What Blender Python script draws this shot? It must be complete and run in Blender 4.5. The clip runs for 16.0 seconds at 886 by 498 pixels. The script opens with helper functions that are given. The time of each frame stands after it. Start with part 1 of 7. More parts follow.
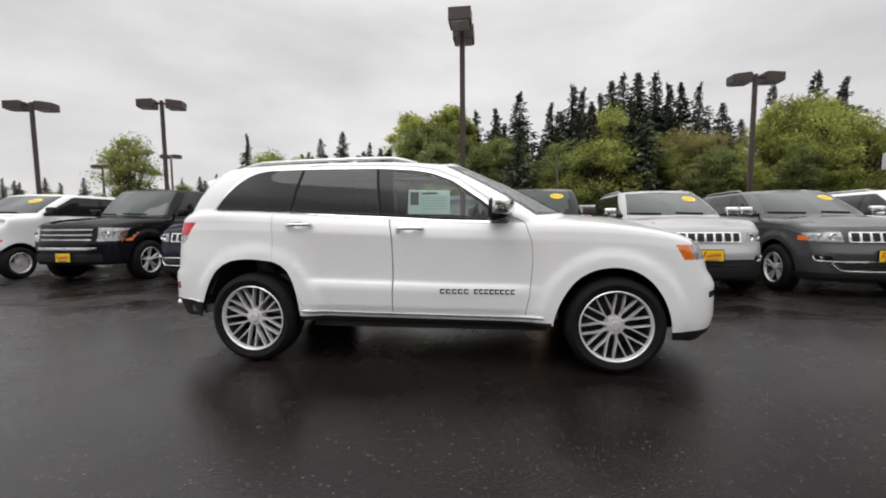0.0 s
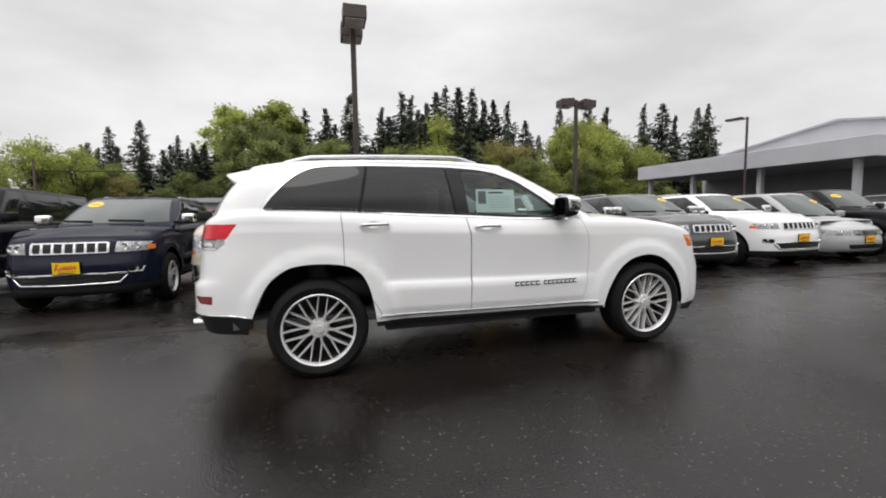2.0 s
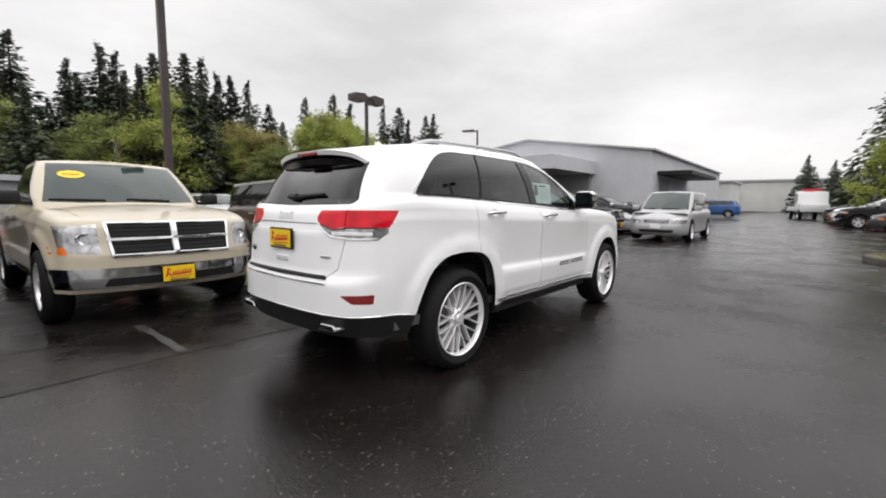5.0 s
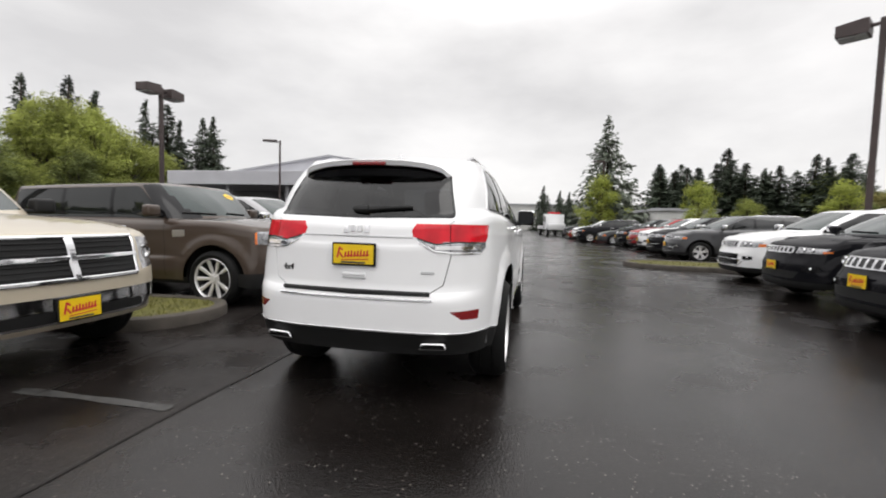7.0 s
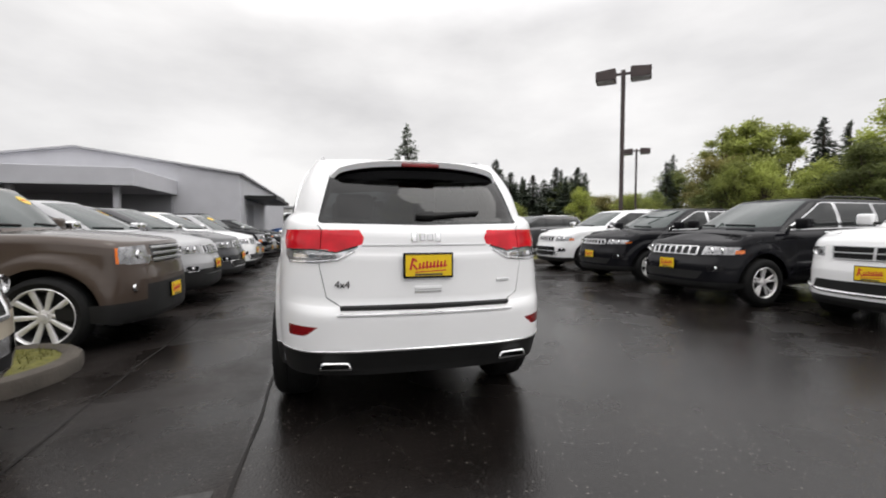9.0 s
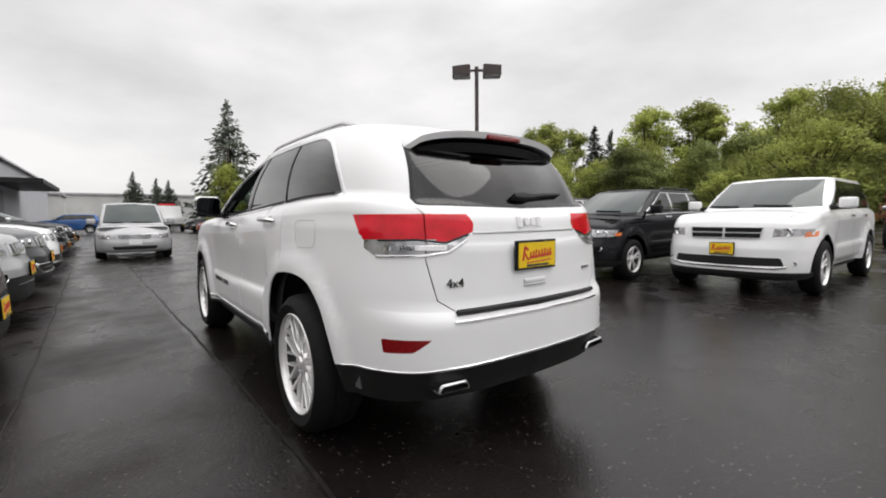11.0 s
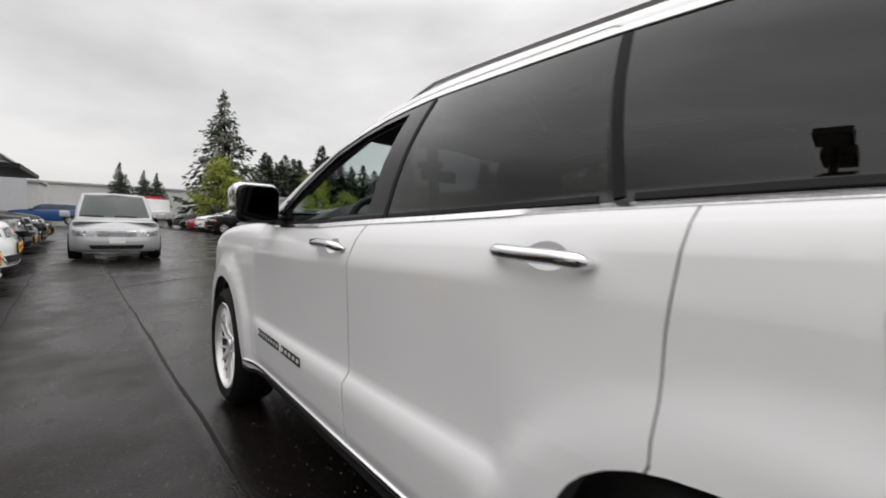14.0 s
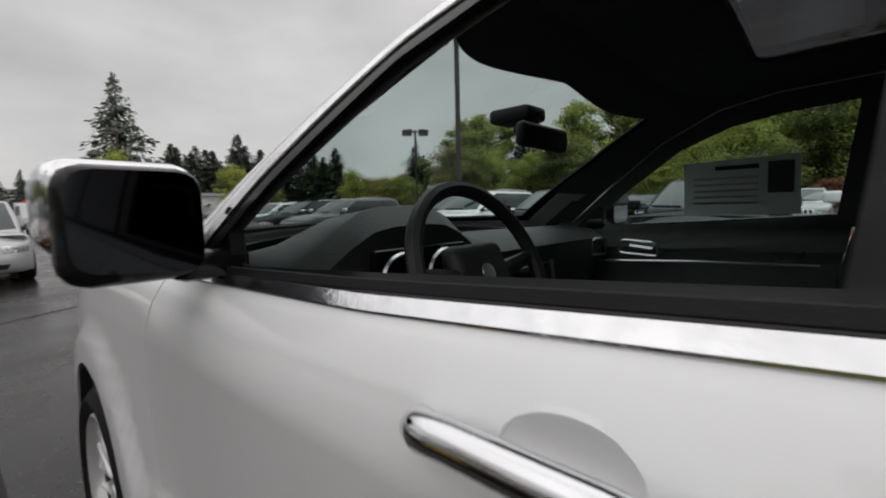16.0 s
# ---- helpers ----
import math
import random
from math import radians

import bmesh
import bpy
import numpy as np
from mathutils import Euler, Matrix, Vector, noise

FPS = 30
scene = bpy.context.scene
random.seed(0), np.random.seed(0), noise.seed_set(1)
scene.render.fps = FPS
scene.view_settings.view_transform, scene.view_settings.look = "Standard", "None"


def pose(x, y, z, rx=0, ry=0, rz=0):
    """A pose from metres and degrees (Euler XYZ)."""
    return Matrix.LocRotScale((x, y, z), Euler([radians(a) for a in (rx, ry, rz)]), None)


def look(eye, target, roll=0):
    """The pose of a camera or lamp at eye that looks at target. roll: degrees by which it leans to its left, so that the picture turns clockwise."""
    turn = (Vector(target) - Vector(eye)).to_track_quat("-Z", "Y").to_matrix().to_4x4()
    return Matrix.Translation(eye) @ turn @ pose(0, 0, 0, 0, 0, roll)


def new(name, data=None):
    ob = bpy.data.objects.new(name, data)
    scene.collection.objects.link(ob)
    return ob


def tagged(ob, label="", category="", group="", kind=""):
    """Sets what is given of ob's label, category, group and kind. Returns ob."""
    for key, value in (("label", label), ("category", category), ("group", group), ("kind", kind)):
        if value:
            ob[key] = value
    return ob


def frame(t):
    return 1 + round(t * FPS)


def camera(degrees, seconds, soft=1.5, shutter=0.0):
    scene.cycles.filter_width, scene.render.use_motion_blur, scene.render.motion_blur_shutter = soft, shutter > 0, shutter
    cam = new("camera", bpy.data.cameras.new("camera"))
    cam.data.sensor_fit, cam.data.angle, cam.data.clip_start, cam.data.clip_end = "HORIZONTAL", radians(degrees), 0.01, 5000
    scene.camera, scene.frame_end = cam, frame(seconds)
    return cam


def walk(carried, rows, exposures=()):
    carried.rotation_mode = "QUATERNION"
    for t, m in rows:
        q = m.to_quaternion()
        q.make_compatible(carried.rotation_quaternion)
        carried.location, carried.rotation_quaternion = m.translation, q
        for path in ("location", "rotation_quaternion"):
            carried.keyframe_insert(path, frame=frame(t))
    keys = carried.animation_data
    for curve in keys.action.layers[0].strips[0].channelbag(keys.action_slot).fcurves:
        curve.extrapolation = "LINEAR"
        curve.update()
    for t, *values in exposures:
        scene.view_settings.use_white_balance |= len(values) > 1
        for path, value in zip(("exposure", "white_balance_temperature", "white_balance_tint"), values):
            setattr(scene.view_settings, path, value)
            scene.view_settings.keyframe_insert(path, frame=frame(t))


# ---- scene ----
cam = camera(91.4, 16.0, 1.9, 0.25)
PATH = [
    (0, (2.038, -4.2, 1.246), (1.783, -2.224, 1.073), -0.5),
    (0.5, (1.549, -4.282, 1.259), (1.497, -2.291, 1.08), -0.6),
    (1, (1.071, -4.276, 1.24), (1.225, -2.292, 1.035), -0.5),
    (1.5, (0.537, -4.271, 1.231), (0.873, -2.307, 1.059), -0.9),
    (2, (0.056, -4.176, 1.236), (0.587, -2.256, 1.065), -0.9),
    (2.5, (-0.43, -4.036, 1.215), (0.219, -2.152, 1.047), 0.9),
    (3, (-0.909, -3.872, 1.194), (-0.116, -2.042, 1.035), 1.6),
    (3.5, (-1.361, -3.641, 1.241), (-0.396, -1.895, 1.096), 0.7),
    (4, (-1.779, -3.41, 1.249), (-0.598, -1.806, 1.066), 1.0),
    (6.5, (-3.205, -1.53, 1.178), (-1.337, -0.834, 1.018), 0.5),
    (7, (-3.389, -1.104, 1.179), (-1.44, -0.676, 1.057), 1.6),
    (7.5, (-3.48, -0.7, 1.173), (-1.491, -0.52, 1.074), 0.5),
    (8, (-3.459, -0.269, 1.174), (-1.462, -0.252, 1.067), 0.4),
    (8.5, (-3.457, 0.144, 1.175), (-1.477, -0.106, 1.045), 0.6),
    (9, (-3.27, 0.529, 1.177), (-1.337, 0.026, 1.081), -0.0),
    (9.5, (-3.103, 0.9, 1.169), (-1.27, 0.108, 1.062), -1.0),
    (10, (-2.84, 1.195, 1.163), (-1.079, 0.252, 1.052), -1.1),
    (10.2, (-2.741, 1.3, 1.156), (-1.007, 0.309, 1.044), -0.6),
    (12.3, (-1.453, 1.842, 1.164), (-0.064, 0.421, 0.94), -2.2),
    (12.5, (-1.308, 1.801, 1.171), (0.124, 0.427, 0.928), -0.5),
    (13, (-0.913, 1.719, 1.16), (0.552, 0.378, 0.923), 0.9),
    (13.5, (-0.5, 1.637, 1.169), (0.974, 0.298, 0.977), -0.4),
    (14, (-0.08, 1.523, 1.203), (1.476, 0.272, 1.082), 1.9),
    (14.5, (0.307, 1.483, 1.223), (1.807, 0.165, 1.104), -0.8),
    (15, (0.67, 1.36, 1.23), (2.178, 0.047, 1.172), -1.4),
    (15.5, (0.965, 1.25, 1.242), (2.457, -0.076, 1.121), 0.7),
    (16, (1.221, 1.116, 1.273), (2.56, -0.359, 1.087), -1.4),
]
walk(cam, [(t, look(eye, target, roll)) for t, eye, target, roll in PATH],
     [(0.0, -0.06), (2.0, 0.06), (3.5, 0.16), (8.0, 0.12), (10.0, 0.08), (12.5, 0.06), (13.0, 0.06), (14.0, -0.08), (15.0, -0.24), (16.0, -0.44)])

# ---- light: an overcast, wet day ----
world = bpy.data.worlds.new("overcast")
scene.world = world
world.use_nodes = True
wn, wl = world.node_tree.nodes, world.node_tree.links
bg = wn["Background"]
sky = wn.new("ShaderNodeTexSky")
sky.sky_type, sky.sun_disc = "NISHITA", False
sky.sun_elevation, sky.sun_rotation = radians(48), radians(200)
sky_mul = wn.new("ShaderNodeMix")
sky_mul.data_type, sky_mul.blend_type = "RGBA", "MULTIPLY"
sky_mul.inputs["Factor"].default_value = 1.0
sky_mul.inputs["B"].default_value = (0.1, 0.1, 0.1, 1)
wl.new(sky.outputs["Color"], sky_mul.inputs["A"])
co = wn.new("ShaderNodeTexCoord")
mp = wn.new("ShaderNodeMapping")
mp.inputs["Scale"].default_value = (1.0, 1.0, 2.6)
wl.new(co.outputs["Generated"], mp.inputs["Vector"])
cn = wn.new("ShaderNodeTexNoise")
cn.inputs["Scale"].default_value, cn.inputs["Detail"].default_value, cn.inputs["Roughness"].default_value = 2.2, 7.0, 0.52
wl.new(mp.outputs["Vector"], cn.inputs["Vector"])
cr = wn.new("ShaderNodeValToRGB")
cr.color_ramp.elements[0].position, cr.color_ramp.elements[0].color = 0.30, (0.715, 0.70, 0.70, 1)
cr.color_ramp.elements[1].position, cr.color_ramp.elements[1].color = 0.66, (1.0, 0.98, 0.97, 1)
wl.new(cn.outputs["Fac"], cr.inputs["Fac"])
cm = wn.new("ShaderNodeMix")
cm.data_type = "RGBA"
cm.inputs["Factor"].default_value = 0.94
wl.new(sky_mul.outputs["Result"], cm.inputs["A"])
wl.new(cr.outputs["Color"], cm.inputs["B"])
# an overcast sky is brighter overhead than near the horizon
sep = wn.new("ShaderNodeSeparateXYZ")
wl.new(co.outputs["Generated"], sep.inputs["Vector"])
lift = wn.new("ShaderNodeMapRange")
lift.interpolation_type = "SMOOTHSTEP"
lift.inputs["From Min"].default_value, lift.inputs["From Max"].default_value = 0.38, 0.58
lift.inputs["To Min"].default_value, lift.inputs["To Max"].default_value = 0.95, 1.95
wl.new(sep.outputs["Z"], lift.inputs["Value"])
wl.new(cm.outputs["Result"], bg.inputs["Color"])
wl.new(lift.outputs["Result"], bg.inputs["Strength"])

sun_data = bpy.data.lights.new("sun", "SUN")
sun_data.energy, sun_data.angle, sun_data.color = 0.6, radians(35), (1.0, 0.985, 0.96)
sun = new("sun", sun_data)
sun.matrix_world = look((0, 0, 30), (8, 14, 0))

# ---- materials ----
def material(name, color, rough=0.5, metal=0.0, spec=0.5, coat=0.0, vary=0.0, scale=4.0, bump=0.0, bump_scale=40.0, emit=None, per_object=0.0):
    """A Principled material whose colour and relief vary with noise at two scales, in metres of the object."""
    m = bpy.data.materials.new(name)
    m.use_nodes = True
    n, l = m.node_tree.nodes, m.node_tree.links
    p = n["Principled BSDF"]
    p.inputs["Base Color"].default_value = (*color, 1)
    p.inputs["Roughness"].default_value, p.inputs["Metallic"].default_value = rough, metal
    p.inputs["Specular IOR Level"].default_value = spec
    p.inputs["Coat Weight"].default_value, p.inputs["Coat Roughness"].default_value = coat, 0.04
    tc = n.new("ShaderNodeTexCoord")
    if vary:
        a = n.new("ShaderNodeTexNoise")
        a.inputs["Scale"].default_value, a.inputs["Detail"].default_value = scale, 6.0
        l.new(tc.outputs["Object"], a.inputs["Vector"])
        r = n.new("ShaderNodeMapRange")
        r.inputs["From Min"].default_value, r.inputs["From Max"].default_value = 0.3, 0.7
        r.inputs["To Min"].default_value, r.inputs["To Max"].default_value = 1 - vary, 1 + vary
        l.new(a.outputs["Fac"], r.inputs["Value"])
        value = r.outputs["Result"]
        if per_object:
            oi = n.new("ShaderNodeObjectInfo")
            r2 = n.new("ShaderNodeMapRange")
            r2.inputs["To Min"].default_value, r2.inputs["To Max"].default_value = 1 - per_object, 1 + per_object
            l.new(oi.outputs["Random"], r2.inputs["Value"])
            mm = n.new("ShaderNodeMath")
            mm.operation = "MULTIPLY"
            l.new(value, mm.inputs[0]), l.new(r2.outputs["Result"], mm.inputs[1])
            value = mm.outputs[0]
        hs = n.new("ShaderNodeHueSaturation")
        hs.inputs["Color"].default_value = (*color, 1)
        l.new(value, hs.inputs["Value"])
        l.new(hs.outputs["Color"], p.inputs["Base Color"])
    if bump:
        b = n.new("ShaderNodeTexNoise")
        b.inputs["Scale"].default_value, b.inputs["Detail"].default_value = bump_scale, 4.0
        l.new(tc.outputs["Object"], b.inputs["Vector"])
        bn = n.new("ShaderNodeBump")
        bn.inputs["Strength"].default_value, bn.inputs["Distance"].default_value = bump, 0.01
        l.new(b.outputs["Fac"], bn.inputs["Height"])
        l.new(bn.outputs["Normal"], p.inputs["Normal"])
    if emit:
        p.inputs["Emission Color"].default_value, p.inputs["Emission Strength"].default_value = (*emit[0], 1), emit[1]
    return m


def car_paint(name, color, metal=0.0):
    dark = max(color) < 0.03
    return material(name, color, rough=0.45 if dark else 0.36, metal=metal * 0.5, spec=0.0 if dark else 0.2, coat=0.42 if dark else 0.8, vary=0.03, scale=1.3)


def clear_glass(name, tint, sheen=0.05):
    """Thin clear pane: mostly lets light through, reflects by Fresnel."""
    m = bpy.data.materials.new(name)
    m.use_nodes = True
    n, l = m.node_tree.nodes, m.node_tree.links
    n.remove(n["Principled BSDF"])
    tr = n.new("ShaderNodeBsdfTransparent")
    tr.inputs["Color"].default_value = (*tint, 1)
    gl = n.new("ShaderNodeBsdfGlossy")
    gl.inputs["Roughness"].default_value = 0.02
    lw = n.new("ShaderNodeLayerWeight")
    lw.inputs["Blend"].default_value = 0.5
    pw = n.new("ShaderNodeMath")
    pw.operation = "POWER"
    pw.inputs[1].default_value = 3.6
    l.new(lw.outputs["Facing"], pw.inputs[0])
    fr = n.new("ShaderNodeMapRange")
    fr.inputs["To Min"].default_value, fr.inputs["To Max"].default_value = sheen, 1.0
    l.new(pw.outputs[0], fr.inputs["Value"])
    mx = n.new("ShaderNodeMixShader")
    l.new(fr.outputs["Result"], mx.inputs["Fac"]), l.new(tr.outputs["BSDF"], mx.inputs[1]), l.new(gl.outputs["BSDF"], mx.inputs[2])
    l.new(mx.outputs["Shader"], n["Material Output"].inputs["Surface"])
    return m


def foliage(name, color, **k):
    """Leaves: matt, varied, and letting some light through."""
    m = material(name, color, **k)
    n, l = m.node_tree.nodes, m.node_tree.links
    p = n["Principled BSDF"]
    tl = n.new("ShaderNodeBsdfTranslucent")
    src = p.inputs["Base Color"].links[0].from_socket
    l.new(src, tl.inputs["Color"])
    mx = n.new("ShaderNodeMixShader")
    mx.inputs["Fac"].default_value = 0.42
    l.new(p.outputs["BSDF"], mx.inputs[1]), l.new(tl.outputs["BSDF"], mx.inputs[2])
    l.new(mx.outputs["Shader"], n["Material Output"].inputs["Surface"])
    return m


M = {
    "white": car_paint("white_paint", (0.84, 0.84, 0.845)),
    "black": car_paint("black_paint", (0.008, 0.008, 0.010)),
    "navy": car_paint("navy_paint", (0.008, 0.010, 0.022)),
    "tan": car_paint("tan_paint", (0.50, 0.44, 0.34)),
    "brown": car_paint("brown_paint", (0.066, 0.047, 0.036), 0.4),
    "grey": car_paint("grey_paint", (0.052, 0.052, 0.056), 0.5),
    "silver": car_paint("silver_paint", (0.40, 0.40, 0.41), 0.4),
    "red": car_paint("red_paint", (0.30, 0.012, 0.015)),
    "blue": car_paint("blue_paint", (0.02, 0.09, 0.28), 0.3),
    "chrome": material("chrome", (0.75, 0.75, 0.76), rough=0.10, metal=1.0),
    "chrome_wet": material("wet_chrome", (0.74, 0.74, 0.75), rough=0.16, metal=1.0, vary=0.08, scale=30, bump=0.05, bump_scale=110),
    "rim": material("polished_rim", (0.84, 0.83, 0.83), rough=0.26, metal=0.5, vary=0.06, scale=9),
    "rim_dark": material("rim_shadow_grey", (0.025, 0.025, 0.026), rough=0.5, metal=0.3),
    "rubber": material("tyre_rubber", (0.008, 0.008, 0.008), rough=0.75, spec=0.2, vary=0.2, scale=20, bump=0.15, bump_scale=150),
    "plastic": material("black_plastic", (0.012, 0.012, 0.012), rough=0.55, spec=0.3, vary=0.15, scale=8, bump=0.08, bump_scale=400),
    "gloss_black": material("gloss_black", (0.008, 0.008, 0.009), rough=0.16, spec=0.32, vary=0.1),
    "well": material("wheel_well", (0.008, 0.008, 0.008), rough=0.9),
    "glass": material("tinted_glass", (0.012, 0.014, 0.014), rough=0.03, spec=0.6),
    "screen": material("windscreen_glass", (0.022, 0.036, 0.034), rough=0.03, spec=0.60),
    "privacy": clear_glass("privacy_glass", (0.05, 0.05, 0.053), 0.052),
    "clear": clear_glass("clear_glass", (0.68, 0.79, 0.77)),
    "red_lens": material("red_lens", (0.60, 0.004, 0.016), rough=0.16, spec=0.3, coat=0.35, vary=0.3, scale=7),
    "dark_red": material("dark_red_lens", (0.22, 0.008, 0.010), rough=0.18, coat=1.0, vary=0.2, scale=60),
    "lens": material("clear_lens", (0.36, 0.36, 0.37), rough=0.10, metal=0.7, coat=0.9, vary=0.5, scale=17, bump=0.25, bump_scale=45),
    "amber": material("amber_lens", (0.75, 0.16, 0.01), rough=0.15, coat=1.0, vary=0.2, scale=40),
    "yellow": material("yellow_tag", (0.85, 0.58, 0.01), rough=0.4, vary=0.05, scale=10),
    "ink_red": material("red_print", (0.55, 0.02, 0.03), rough=0.5),
    "ink_dark": material("dark_print", (0.05, 0.05, 0.05), rough=0.5),
    "paper": material("white_paper", (0.72, 0.78, 0.74), rough=0.6, vary=0.03),
    "leather": material("black_leather", (0.020, 0.020, 0.021), rough=0.5, vary=0.2, scale=6, bump=0.2, bump_scale=220),
    "lining": material("dark_lining", (0.085, 0.085, 0.088), rough=0.8, vary=0.1, scale=30),
    "handle": material("bright_handle", (0.82, 0.82, 0.83), rough=0.18, metal=0.55, vary=0.04),
    "silver_trim": material("satin_silver", (0.55, 0.55, 0.56), rough=0.3, metal=1.0),
    "gap": material("panel_gap_grey", (0.42, 0.42, 0.42), rough=0.8),
    # near-black metal: the dark reflection is put into the mirror's colour
    "mirror": material("mirror_glass", (0.022, 0.023, 0.025), rough=0.05, metal=1.0),
    "bronze": material("bronze_paint", (0.055, 0.038, 0.036), rough=0.5, vary=0.15, scale=3),
    "lamp_lens": material("lamp_lens", (0.5, 0.5, 0.5), rough=0.2, vary=0.2, scale=8),
    "concrete": material("kerb_concrete", (0.070, 0.060, 0.050), rough=0.85, vary=0.3, scale=5, bump=0.5, bump_scale=60),
    "tar": material("tar_seam", (0.012, 0.0105, 0.0095), rough=0.6, spec=0.2, vary=0.5, scale=9),
    "faded_line": material("worn_line_paint", (0.040, 0.039, 0.037), rough=0.6, vary=0.5, scale=18),
    "moss": material("winter_grass", (0.12, 0.115, 0.025), rough=0.9, vary=0.4, scale=14, bump=0.8, bump_scale=90),
    "render": material("pale_wall_render", (0.52, 0.52, 0.55), rough=0.85, vary=0.05, scale=0.7, bump=0.1, bump_scale=30),
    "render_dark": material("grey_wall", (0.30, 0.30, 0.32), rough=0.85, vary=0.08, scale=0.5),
    "roof_metal": material("roof_sheet", (0.42, 0.42, 0.44), rough=0.6, vary=0.06, scale=0.6),
    "white_wall": material("white_wall", (0.62, 0.62, 0.60), rough=0.8, vary=0.08, scale=0.3),
    "wood": material("weathered_wood", (0.11, 0.085, 0.065), rough=0.9, vary=0.3, scale=6),
    "bark": material("bark", (0.055, 0.042, 0.032), rough=0.95, vary=0.35, scale=9, bump=0.8, bump_scale=30),
    "needles": material("dark_needles", (0.060, 0.078, 0.050), rough=0.8, vary=0.35, scale=0.6, per_object=0.35),
    "needles_blue": material("grey_green_needles", (0.16, 0.185, 0.14), rough=0.8, vary=0.3, scale=0.7),
    "leaf": foliage("spring_leaves", (0.36, 0.40, 0.10), rough=0.7, vary=0.4, scale=0.45, per_object=0.3),
    "leaf_dull": foliage("olive_leaves", (0.20, 0.235, 0.075), rough=0.75, vary=0.35, scale=0.5, per_object=0.3),
    "leaf_bright": foliage("bright_young_leaves", (0.40, 0.45, 0.09), rough=0.7, vary=0.3, scale=0.8),
    "leaf_red": foliage("reddish_shrub_leaves", (0.26, 0.11, 0.055), rough=0.75, vary=0.3, scale=0.8),
    "leaf_rust": foliage("budding_brown_leaves", (0.30, 0.27, 0.095), rough=0.75, vary=0.3, scale=0.6),
}


def asphalt():
    """Wet asphalt: dark binder, pale stone chips, damp and dry patches."""
    m = bpy.data.materials.new("wet_asphalt")
    m.use_nodes = True
    n, l = m.node_tree.nodes, m.node_tree.links
    p = n["Principled BSDF"]
    tc = n.new("ShaderNodeTexCoord")

    def tex(scale, detail, rough=0.5):
        t = n.new("ShaderNodeTexNoise")
        t.inputs["Scale"].default_value, t.inputs["Detail"].default_value, t.inputs["Roughness"].default_value = scale, detail, rough
        l.new(tc.outputs["Object"], t.inputs["Vector"])
        return t.outputs["Fac"]

    def ramp(value, a, b, ca, cb):
        r = n.new("ShaderNodeValToRGB")
        r.color_ramp.elements[0].position, r.color_ramp.elements[1].position = a, b
        r.color_ramp.elements[0].color, r.color_ramp.elements[1].color = (*ca, 1), (*cb, 1)
        l.new(value, r.inputs["Fac"])
        return r.outputs["Color"]

    base = ramp(tex(0.6, 9, 0.66), 0.36, 0.66, (0.0060, 0.0049, 0.0045), (0.017, 0.0140, 0.0127))
    grain = ramp(tex(55, 3), 0.35, 0.7, (0.55, 0.55, 0.55), (1.5, 1.5, 1.5))
    mul = n.new("ShaderNodeMix")
    mul.data_type, mul.blend_type = "RGBA", "MULTIPLY"
    mul.inputs["Factor"].default_value = 1.0
    l.new(base, mul.inputs["A"]), l.new(grain, mul.inputs["B"])
    v = n.new("ShaderNodeTexVoronoi")
    v.inputs["Scale"].default_value = 48.0
    v.inputs["Randomness"].default_value = 1.0
    l.new(tc.outputs["Object"], v.inputs["Vector"])
    chip = ramp(v.outputs["Distance"], 0.10, 0.32, (1, 1, 1), (0, 0, 0))
    cell = n.new("ShaderNodeSeparateColor")
    l.new(v.outputs["Color"], cell.inputs["Color"])
    # older, drier and paler asphalt north of the tar seam
    pos = n.new("ShaderNodeSeparateXYZ")
    l.new(tc.outputs["Object"], pos.inputs["Vector"])
    seam = n.new("ShaderNodeMath")
    seam.operation, seam.inputs[1].default_value = "MULTIPLY_ADD", -0.037
    l.new(pos.outputs["X"], seam.inputs[0]), l.new(pos.outputs["Y"], seam.inputs[2])
    old = n.new("ShaderNodeMapRange")
    old.inputs["From Min"].default_value, old.inputs["From Max"].default_value = 0.97, 1.03
    l.new(seam.outputs[0], old.inputs["Value"])
    blot = n.new("ShaderNodeMapRange")
    blot.inputs["From Min"].default_value, blot.inputs["From Max"].default_value = 0.42, 0.60
    l.new(tex(0.9, 8, 0.62), blot.inputs["Value"])
    dry = n.new("ShaderNodeMath")
    dry.operation = "MULTIPLY"
    l.new(old.outputs["Result"], dry.inputs[0]), l.new(blot.outputs["Result"], dry.inputs[1])
    # a ragged-edged patch where the specular level is turned down to darken the ground
    off = n.new("ShaderNodeVectorMath")
    off.operation, off.inputs[1].default_value = "SUBTRACT", (5.2, -2.6, 0)
    l.new(tc.outputs["Object"], off.inputs[0])
    squash = n.new("ShaderNodeVectorMath")
    squash.operation, squash.inputs[1].default_value = "MULTIPLY", (0.33, 0.52, 0)
    l.new(off.outputs[0], squash.inputs[0])
    far = n.new("ShaderNodeVectorMath")
    far.operation = "LENGTH"
    l.new(squash.outputs[0], far.inputs[0])
    rag = n.new("ShaderNodeMath")
    rag.operation, rag.inputs[1].default_value = "MULTIPLY_ADD", 0.9
    l.new(tex(0.8, 6, 0.6), rag.inputs[0]), l.new(far.outputs["Value"], rag.inputs[2])
    off_patch = n.new("ShaderNodeMapRange")
    off_patch.inputs["From Min"].default_value, off_patch.inputs["From Max"].default_value = 1.1, 1.9
    off_patch.inputs["To Min"].default_value, off_patch.inputs["To Max"].default_value = 0.0, 1.0
    l.new(rag.outputs[0], off_patch.inputs["Value"])
    sp = n.new("ShaderNodeMapRange")
    sp.inputs["To Min"].default_value, sp.inputs["To Max"].default_value = 0.09, 0.36
